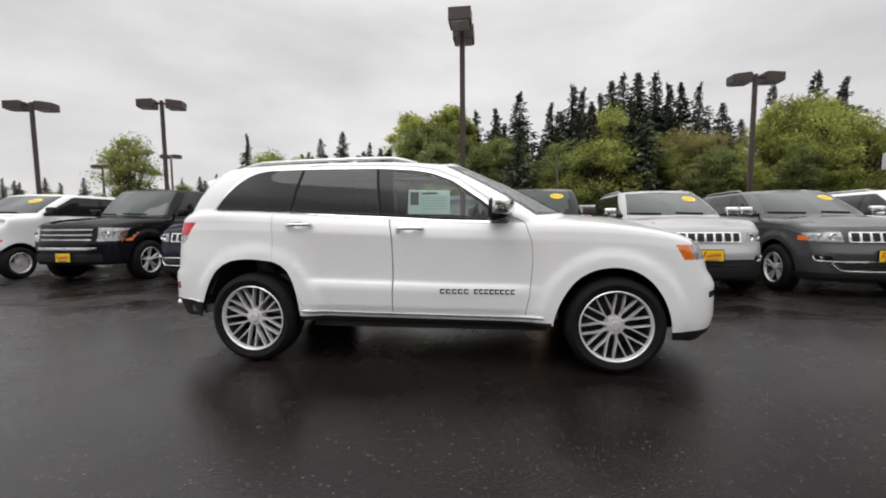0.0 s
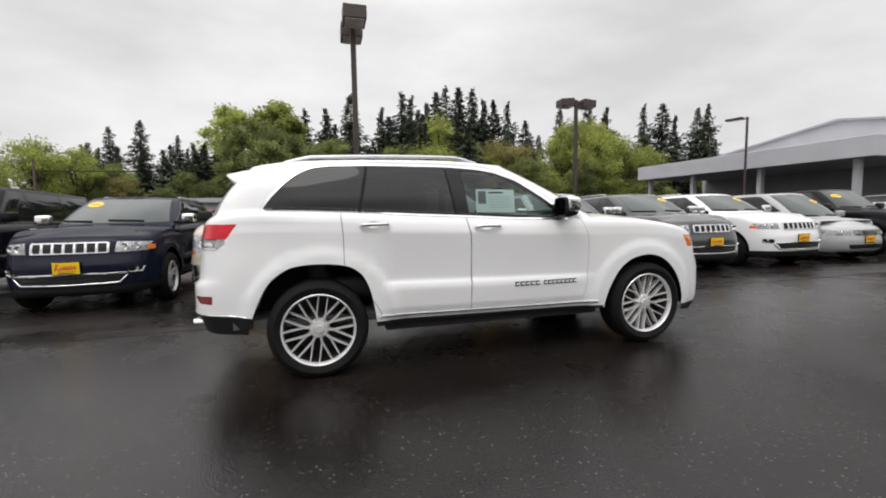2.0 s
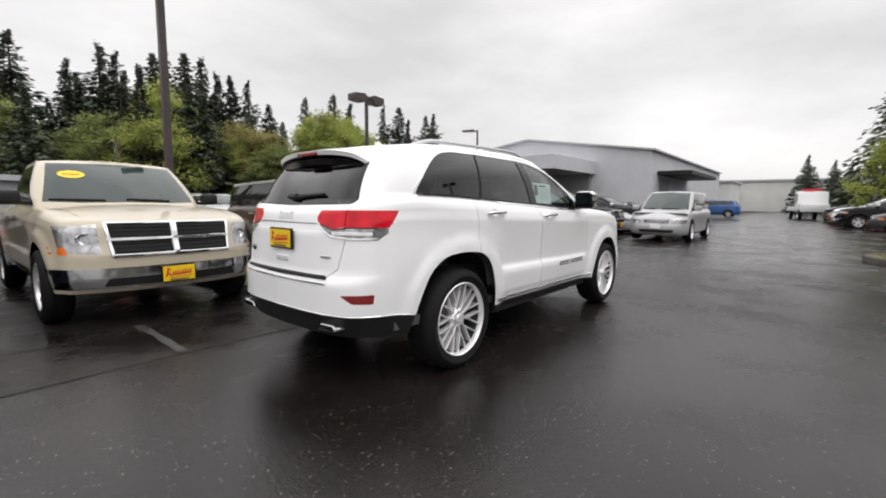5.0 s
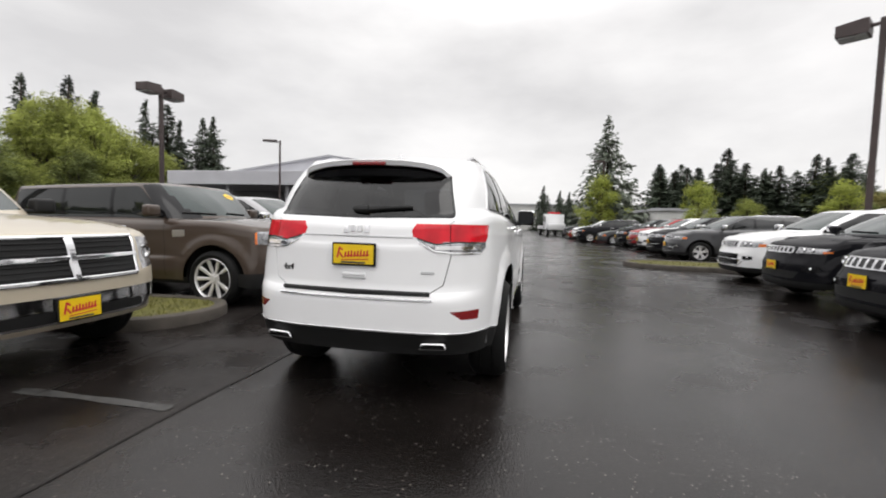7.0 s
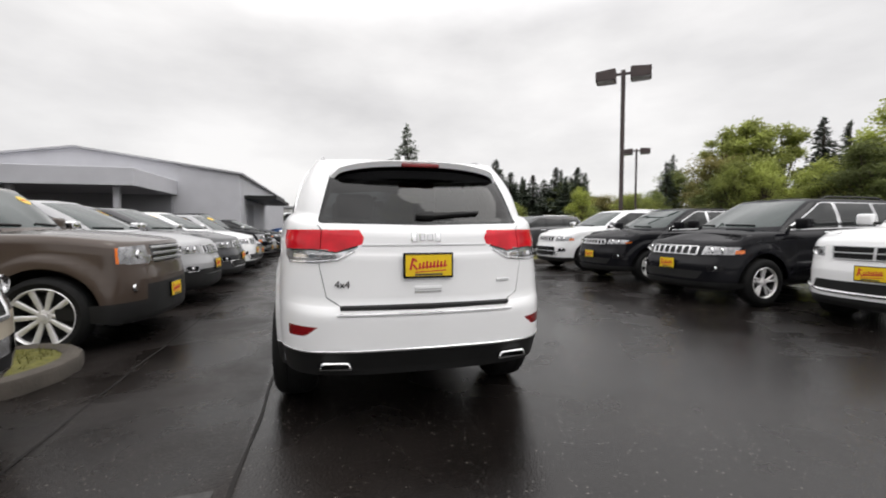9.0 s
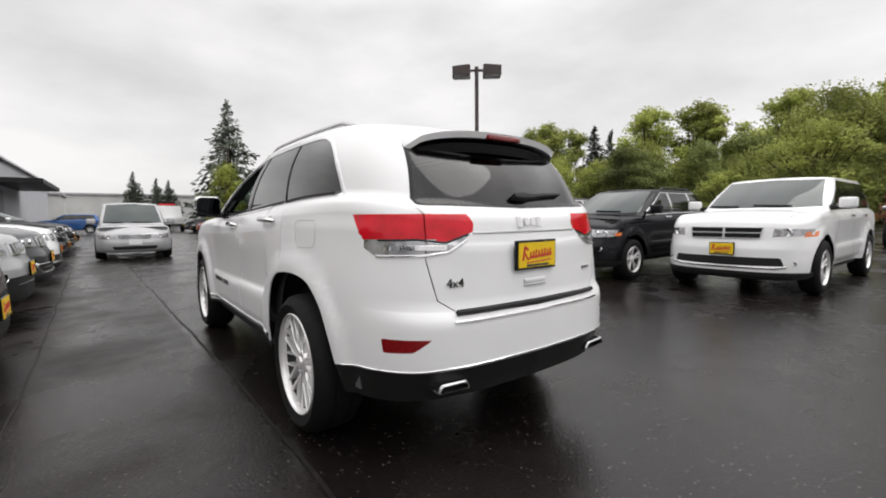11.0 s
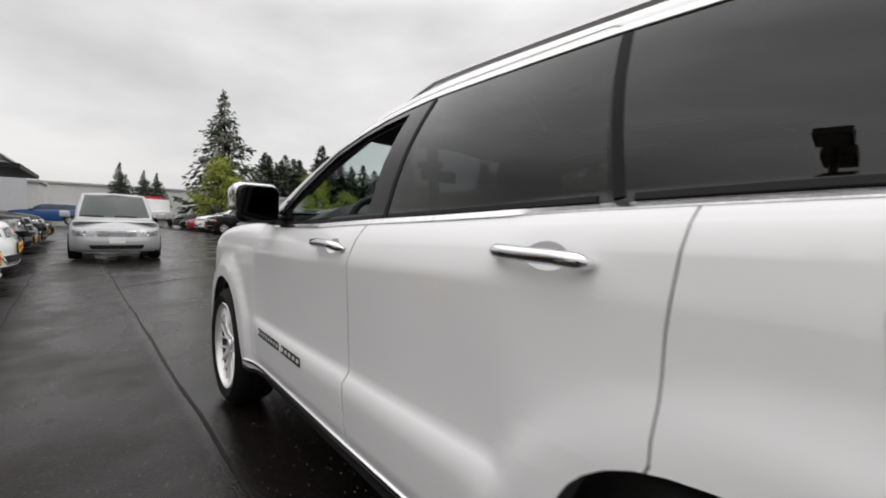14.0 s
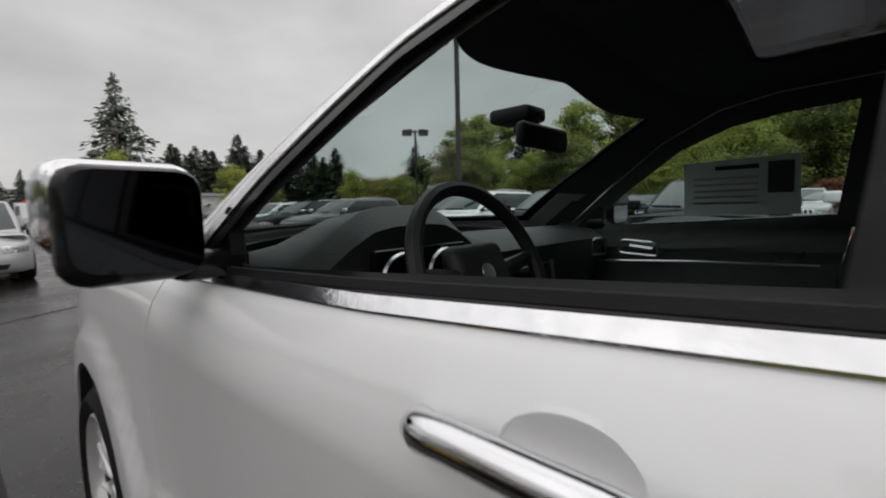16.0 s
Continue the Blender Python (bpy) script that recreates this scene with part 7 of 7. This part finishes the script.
def conifer_meshes(seed, h, spread, levels, mat, ragged=0.25, bare=0.08, sub=7, taper=0.9):
    """A fir of height h: uneven whorls of drooping boughs with gaps between them, thinner at the top."""
    rng = random.Random(seed)
    vs, fs, nn = [], [], []
    for i in range(levels):
        t = i / (levels - 1)
        z = h * (bare + (1 - bare) * t)
        reach = spread * (1 - t) ** taper * rng.uniform(1 - ragged * 0.9, 1 + ragged * 0.25) + 0.12
        lean_a, lean = rng.uniform(0, 6.28), ragged * 0.5
        for k in range(10 if t < 0.8 else 6):
            if rng.random() < ragged * 0.5:
                continue
            a = 2 * math.pi * (k + rng.random() * 1.6) / 10
            r = reach * rng.uniform(1 - ragged * 1.6, 1.12) * (1 + lean * math.cos(a - lean_a))
            if r < 0.1:
                continue
            out = Vector((math.cos(a), math.sin(a), 0))
            bend = rng.uniform(0.12, 0.42)
            for j in range(sub):
                q = (j + rng.random() * 0.6) / sub
                p = out * r * q + Vector((0, 0, z - bend * r * q + 0.20 * r * q * q + rng.uniform(-0.45, 0.45) * h / levels))
                side = out.cross(Vector((0, 0, 1))) * rng.uniform(-1, 1)
                d = (out * 0.7 + side * 0.8 + Vector((0, 0, rng.uniform(-0.75, 0.05)))).normalized()
                l = r * 0.15 + h * 0.016
                nn.append((out * (0.35 + 0.6 * q) + rand_dir(rng) * 0.55 + Vector((0, 0, 0.55))).normalized())
                leaf_quad(vs, fs, p, d, Vector((rng.uniform(-0.9, 0.9), rng.uniform(-0.9, 0.9), 0.8)).normalized(), l, l * 0.24)
    for k in range(10):
        leaf_quad(vs, fs, Vector((0, 0, h * (0.94 + 0.005 * k))), (rand_dir(rng) * 0.4 + Vector((0, 0, 0.8))).normalized(), rand_dir(rng), h * 0.03, h * 0.005)
        nn.append((rand_dir(rng) + Vector((0, 0, 0.6))).normalized())
    return mesh_of("crown", vs, fs, mat, nn), trunk_mesh("trunk", [([(0, 0, 0), (0, 0, h * 0.5), (0, 0, h * 0.97)], [h * 0.016, h * 0.010, h * 0.002])])


def leafy_meshes(seed, h, width, mat, leaves=2600, size=0.3, open_=0.35, low=0.25, clumps=54, clump=(0.085, 0.165)):
    """A broad-leaved tree: limbs, and many leaf clumps gathered in uneven masses."""
    rng = random.Random(seed)
    segs = [([(0, 0, 0), (rng.uniform(-0.2, 0.2), rng.uniform(-0.2, 0.2), h * 0.35), (rng.uniform(-0.3, 0.3), rng.uniform(-0.3, 0.3), h * 0.88)], [h * 0.018, h * 0.013, h * 0.004])]
    masses = []
    for i in range(clumps):
        t = rng.random() ** 0.8
        z = h * (low + (0.95 - low) * t)
        wr = width * 0.5 * math.sin(math.pi * min(0.97, 0.16 + 0.78 * t)) ** 0.75 * rng.uniform(0.75, 1.15)
        a = rng.uniform(0, 6.28)
        r = wr * math.sqrt(rng.random())
        c = Vector((r * math.cos(a), r * math.sin(a), z))
        masses.append((c, rng.uniform(*clump) * min(h, width * 1.4)))
        segs.append(([(0, 0, h * (0.18 + 0.5 * t)), tuple(c * 0.55 + Vector((0, 0, h * 0.14 * t))), tuple(c)], [h * 0.006, h * 0.004, h * 0.0015]))
    vs, fs, nn = [], [], []
    for i in range(leaves):
        c, r = masses[rng.randrange(len(masses))]
        d = rand_dir(rng)
        p = c + Vector((d.x, d.y, d.z * 0.8)) * r * (rng.random() ** open_) * rng.uniform(0.85, 1.2)
        s = size * rng.uniform(0.6, 1.4)
        leaf_quad(vs, fs, p, rand_dir(rng), rand_dir(rng), s, s * 0.38)
        nn.append((d * 0.9 + rand_dir(rng) * 0.45 + Vector((0, 0, 0.4))).normalized())
    return mesh_of("crown", vs, fs, mat, nn), trunk_mesh("trunk", segs)


def tree(meshes, x, y, s=1.0, turn=0.0, label="", group="", wide=1.0, name="tree"):
    t = empty(name, label, "tree", group)
    for nm, me in zip(("crown", "trunk"), meshes):
        o = new(nm, me)
        o.parent = t
    t.matrix_world = pose(x, y, fall(y), 0, 0, turn) @ Matrix.Diagonal((s * wide, s * wide, s, 1))
    return t


FIRS = [conifer_meshes(k, 22, (5.0, 4.3, 5.6, 4.7, 4.0, 5.3)[k], (34, 30, 36, 31, 32, 35)[k], M["needles"], (0.30, 0.38, 0.26, 0.34, 0.42, 0.28)[k], 0.05, 16, (0.88, 0.78, 0.95, 0.82, 0.72, 0.92)[k]) for k in range(6)]
LEAFY = [leafy_meshes(10 + k, 15, (11, 8, 12, 9, 11)[k], M[m], 18000, 0.25, 0.6, 0.06, 84, (0.055, 0.165)) for k, m in enumerate(("leaf", "leaf_dull", "leaf", "leaf_dull", "leaf_rust"))]
AIRY = [leafy_meshes(60 + k, 15, (7, 6)[k], M["leaf"], 9000, 0.26, 0.6, 0.22, 36, (0.08, 0.14)) for k in range(2)]


def rise(table_, a):
    return float(np.interp(a, [p[0] for p in table_], [p[1] for p in table_]))


FIR_LABEL, LEAF_LABEL = "tall dark ragged fir in the wood behind the lot", "broad-leaved tree in fresh spring leaf"
N_GROUP, S_GROUP = "trees of the north wood", "trees of the south slope"


def wood_tree(kind, a, e, d, side, label, group, wide):
    """One tree by its bearing a, its height e seen from the lot, both in degrees, and its distance d; north: from +y towards +x, south: from +x towards -y."""
    h = d * math.tan(radians(e)) + 1.3
    c, s_ = math.cos(radians(a)), math.sin(radians(a))
    x, y = (d * s_, d * c - 4) if side == "north" else (d * c, -d * s_)
    full = 22 if kind in FIRS else 15
    return tree(kind, x, y, h / full, rng.uniform(0, 360), label, group, wide)


rng = random.Random(7)
# wood to the north: how high it stands, by bearing
NORTH_WOOD = [(-75, 3), (-50, 4), (-35, 5), (-29, 7), (-22, 8.5), (-14, 8.5), (-9, 12.5), (-3, 12.5), (4, 13), (10, 14), (19, 14.5), (25, 12.5), (28, 9), (34, 11.5), (38, 10), (44, 10.5), (48, 9.5), (52, 6), (66, 5)]
for i in range(72):
    a, d = rng.uniform(-66, 58), rng.uniform(92, 116)
    wood_tree(FIRS[rng.randrange(6)], a, rise(NORTH_WOOD, a) * rng.uniform(0.62, 0.92), d, "north", FIR_LABEL, N_GROUP, rng.uniform(1.2, 1.7))
for i in range(72):
    a, d = rng.uniform(-66, 58), rng.uniform(64, 88)
    kind = LEAFY[rng.choice((1, 3, 1, 3, 4, 0) if a < -5 else (0, 2, 1, 0, 2, 3, 4))]
    wood_tree(kind, a, rise(NORTH_WOOD, a) * rng.uniform(0.36, 0.74), d, "north", LEAF_LABEL, N_GROUP, rng.uniform(1.0, 1.5))
# the firs that stand out against the sky
for a, e in ((-30.2, 9.5), (-21.6, 9.3), (-18.9, 10.2), (-15.4, 8.9), (-12.8, 8.3), (-1.7, 12.9), (0.8, 12.9), (4.0, 14.7), (8.0, 13.2), (10.4, 15.2), (11.8, 14.6), (13.6, 13.8), (14.9, 15.0), (16.2, 15.9), (17.8, 15.5), (19.6, 15.4),
             (20.9, 14.2), (22.2, 13.9), (24.2, 13.7), (26.4, 11.3), (28.0, 9.4), (30.6, 12.5), (34.0, 13.1), (36.2, 12.1), (40.3, 12.1), (42.2, 11.9), (43.6, 10.5), (45.7, 11.0), (46.8, 11.3)):
    wood_tree(FIRS[rng.randrange(6)], a, e, rng.uniform(84, 92), "north", FIR_LABEL, N_GROUP, rng.uniform(1.1, 1.55))
for k in range(11):
    a = -27 + 1.6 * k + rng.uniform(-0.5, 0.5)
    wood_tree(FIRS[k % 6], a, rise(NORTH_WOOD, a) * rng.uniform(0.80, 0.98), rng.uniform(78, 84), "north", FIR_LABEL, N_GROUP, 1.6)
# dark firs at its edge, and tall broad-leaved ones
for a, e in ((11.6, 11.5), (13.2, 12.5), (17.4, 12.8), (19.2, 11.8), (4.2, 10.5), (27.4, 7.5)):
    wood_tree(FIRS[2 if a > 15 else 5], a, e, rng.uniform(66, 70), "north", "dense dark fir at the edge of the wood", N_GROUP, 1.35)
for a, e, k in ((-9.9, 13.0, 0), (-7.6, 12.2, 1), (-5.2, 13.9, 0), (-3.6, 12.8, 1)):
    wood_tree(AIRY[k], a, e, 84, "north", "tall thin-crowned tree in young leaf", N_GROUP, 1.15)
for a, e, k in ((-9.4, 10.6, 1), (-6.0, 11.0, 3), (-3.2, 9.8, 1), (15.3, 12.2, 0), (31.2, 10.6, 0), (32.9, 11.0, 2), (35.2, 10.7, 0), (37.4, 8.6, 2), (23.0, 8.8, 4), (25.6, 8.2, 4), (40.5, 7.6, 0), (-24.5, 7.0, 0), (-27.5, 7.6, 2)):
    wood_tree(LEAFY[k], a, e, rng.uniform(70, 76), "north", "full tree in bright spring leaf", N_GROUP, 0.85 if e > 9 else 1.1)
# wooded slope to the south
SOUTH_WOOD = [(8, 4), (16, 7), (24, 7.5), (30, 7.2), (38, 7), (43, 8), (48, 10), (54, 10), (58, 9.5), (63, 10.5), (70, 10.5), (74, 11), (80, 13), (86, 14), (89, 15.5), (105, 17), (125, 13)]
for i in range(84):
    a = rng.uniform(10, 120)
    fir = rng.random() < (0.8 if a < 34 else 0.10)
    d = rng.uniform(76, 105) if fir else rng.uniform(50, 92)
    e = rise(SOUTH_WOOD, a) * (rng.uniform(0.7, 1.0) if fir else rng.uniform(0.40, 0.84))
    if fir:
        wood_tree(FIRS[rng.randrange(6)], a, e, d, "south", "dark fir on the slope behind the lot", S_GROUP, rng.uniform(1.2, 1.7))
    else:
        wood_tree(LEAFY[rng.choice((0, 3, 1, 2, 0, 4))], a, e, d, "south", LEAF_LABEL, S_GROUP, rng.uniform(1.1, 1.6))
for a, e, k in ((49.0, 11.6, 1), (51.9, 11.9, 0), (54.3, 11.2, 1), (63.6, 13.0, 0), (68.7, 13.0, 0), (70.3, 12.4, 1), (77.0, 12.9, 0), (85.7, 14.4, 1)):
    wood_tree(AIRY[k], a, e, rng.uniform(66, 74), "south", "tall thin-crowned tree in young leaf", S_GROUP, 1.2)
for a, e, k in ((50.5, 7.6, 0), (53.0, 7.4, 2), (64.0, 8.6, 0), (69.5, 8.4, 3), (81.0, 12.4, 2), (88.6, 15.0, 3), (92.5, 16.5, 1)):
    wood_tree(LEAFY[k], a, e, rng.uniform(58, 64), "south", "full tree in bright spring leaf", S_GROUP, 0.95)
for k in range(13):
    a = 15.5 + 1.45 * k
    wood_tree(FIRS[k % 6], a, (7.6, 6.6, 7.2, 6.2, 7.8, 6.4)[k % 6] + rng.uniform(-0.3, 0.3), rng.uniform(66, 72), "south", "dense dark fir behind the end of the lot", S_GROUP, 2.1)
for a, e in ((57.2, 10.9), (59.2, 10.4), (43.6, 8.6), (30.5, 7.5), (33.5, 7.0)):
    wood_tree(FIRS[rng.randrange(6)], a, e, rng.uniform(84, 92), "south", "dark fir on the slope behind the lot", S_GROUP, 1.5)
shrub = leafy_meshes(71, 3.2, 3.6, M["leaf_red"], 3500, 0.13, 0.5, 0.02)
for k in range(9):
    a, d = 84 + 5.2 * k + rng.uniform(-2, 2), rng.uniform(30, 38)
    tree(shrub, d * math.cos(radians(a)), -d * math.sin(radians(a)), rng.uniform(0.7, 1.0), rng.uniform(0, 360), "reddish shrub at the foot of the slope", "red shrubs", name="shrub")
# single trees at the east end
spruce = conifer_meshes(31, 12.3, 4.4, 30, M["needles_blue"], 0.22, 0.05, 18)
tree(spruce, 43.4, -7.65, 1.0, 20, "tall open grey-green spruce beside the lot")
young = leafy_meshes(41, 6.2, 3.6, M["leaf_bright"], 9000, 0.12, 0.45, 0.12)
tree(young, 41.0, -6.6, 1.0, 0, "young tree in bright yellow-green leaf")
tree(young, 44.0, -16.5, 0.95, 80, "young tree in bright yellow-green leaf")
tree(young, 33.0, -22.5, 0.8, 140, "young tree in bright yellow-green leaf")
cypress = conifer_meshes(51, 9.5, 3.1, 40, M["needles"], 0.06, 0.0, 14)
for x, y, s in ((98, -2.0, 1.06), (98, -5.6, 0.95), (99, -7.7, 0.93)):
    tree(cypress, x, y, s, x * 7 + y * 3, "dark upright cypress by the far building", "cypresses")
for az, el, k in ((-17.0, 7.9, 0), (-18.2, 6.9, 3), (-19.3, 7.8, 1), (-20.9, 7.3, 2), (-23.7, 9.3, 4), (-24.6, 8.0, 0)):
    d = 72 + k * 2
    tree(FIRS[k], 2.3 + d * math.cos(radians(az)), 1.7 + d * math.sin(radians(az)), (1.2 + d * math.tan(radians(el))) / 22, 50 * k, "dark fir behind the end of the lot", "firs at the east end", 2.0)
lamp_post(-5.8, 41.0, 6.2, (0,), 200, "slim street lamp behind the lot", (0.9, 0.25, 0.10), 0.05)
cable = empty("utility_cable", "thin black utility cable above the far cars", "cable")
part("cable", tube(bmesh.new(), [(-24 + 1.6 * i, 42.0, 5.25 + 0.02 * i + 0.006 * (i - 10) ** 2 * 0.15) for i in range(21)], 0.025, 5), M["rubber"], cable)
for x in (-24, 8):
    part("cable_pole", tube(bmesh.new(), [(x, 42.0, -0.2), (x, 42.0, 6.4)], [0.13, 0.10], 8), M["wood"], cable)
tree(LEAFY[0], -27, 27, 0.5, 10, "thin young tree in pale leaf")

# far low buildings to the east
for x0, x1, y0, y1, z, m, lab in ((105, 125, -30, 14, 6.0, "white_wall", "long low white building in the distance"), (60, 74, -24, -16.5, 3.6, "white_wall", "low white shed beside the lot"), (88, 100, 8, 30, 5.2, "white_wall", "pale flat-roofed building far off"), (-13, 5, 35, 41, 2.3, "render_dark", "low grey shed behind the car lot")):
    t = empty("far_building", lab, "building")
    part("wall", boxed(x0, x1, y0, y1, 0, z), M[m], t, smooth=False)
    part("roof", boxed(x0 - 0.3, x1 + 0.3, y0 - 0.3, y1 + 0.3, z, z + 0.35), M["roof_metal"], t, smooth=False)


# white tow truck at the far end
def tow_truck():
    t = empty("tow_truck", "white tow truck with a red light bar", "truck")
    bm = bmesh.new()
    prism(bm, [(0, 0.7), (0, 1.45), (0.25, 2.45), (1.9, 2.55), (2.0, 0.7)], 1, -1.05, 1.05, 0.06)
    part("cab", bm, M["white"], t)
    part("bonnet", boxed(-1.3, 0.05, -0.95, 0.95, 0.7, 1.4, bevel=0.08, seg=2), M["white"], t)
    part("windscreen", prism(bmesh.new(), [(0.02, 1.5), (0.04, 1.5), (0.27, 2.35), (0.25, 2.35)], 1, -0.9, 0.9), M["glass"], t, smooth=False)
    for s in (1, -1):
        part("side_window", boxed(0.4, 1.5, min(s * 1.04, s * 1.06), max(s * 1.04, s * 1.06), 1.55, 2.25), M["glass"], t, smooth=False)
    part("bed", boxed(2.05, 6.2, -1.1, 1.1, 0.75, 1.15, bevel=0.04), M["white"], t)
    part("boom", tube(bmesh.new(), [(2.6, 0, 1.2), (4.6, 0, 2.3), (6.4, 0, 1.7)], 0.09, 8), M["silver_trim"], t)
    part("light_bar", boxed(0.8, 1.05, -0.7, 0.7, 2.56, 2.72, bevel=0.03), M["red_lens"], t)
    for x in (-0.5, 4.8):
        for s in (1, -1):
            add_wheel(t, "steel", 0.45, 0.28, x, s * 0.9)
    t.matrix_world = pose(47.5, -2.9, 0, 0, 0, 8)


tow_truck()
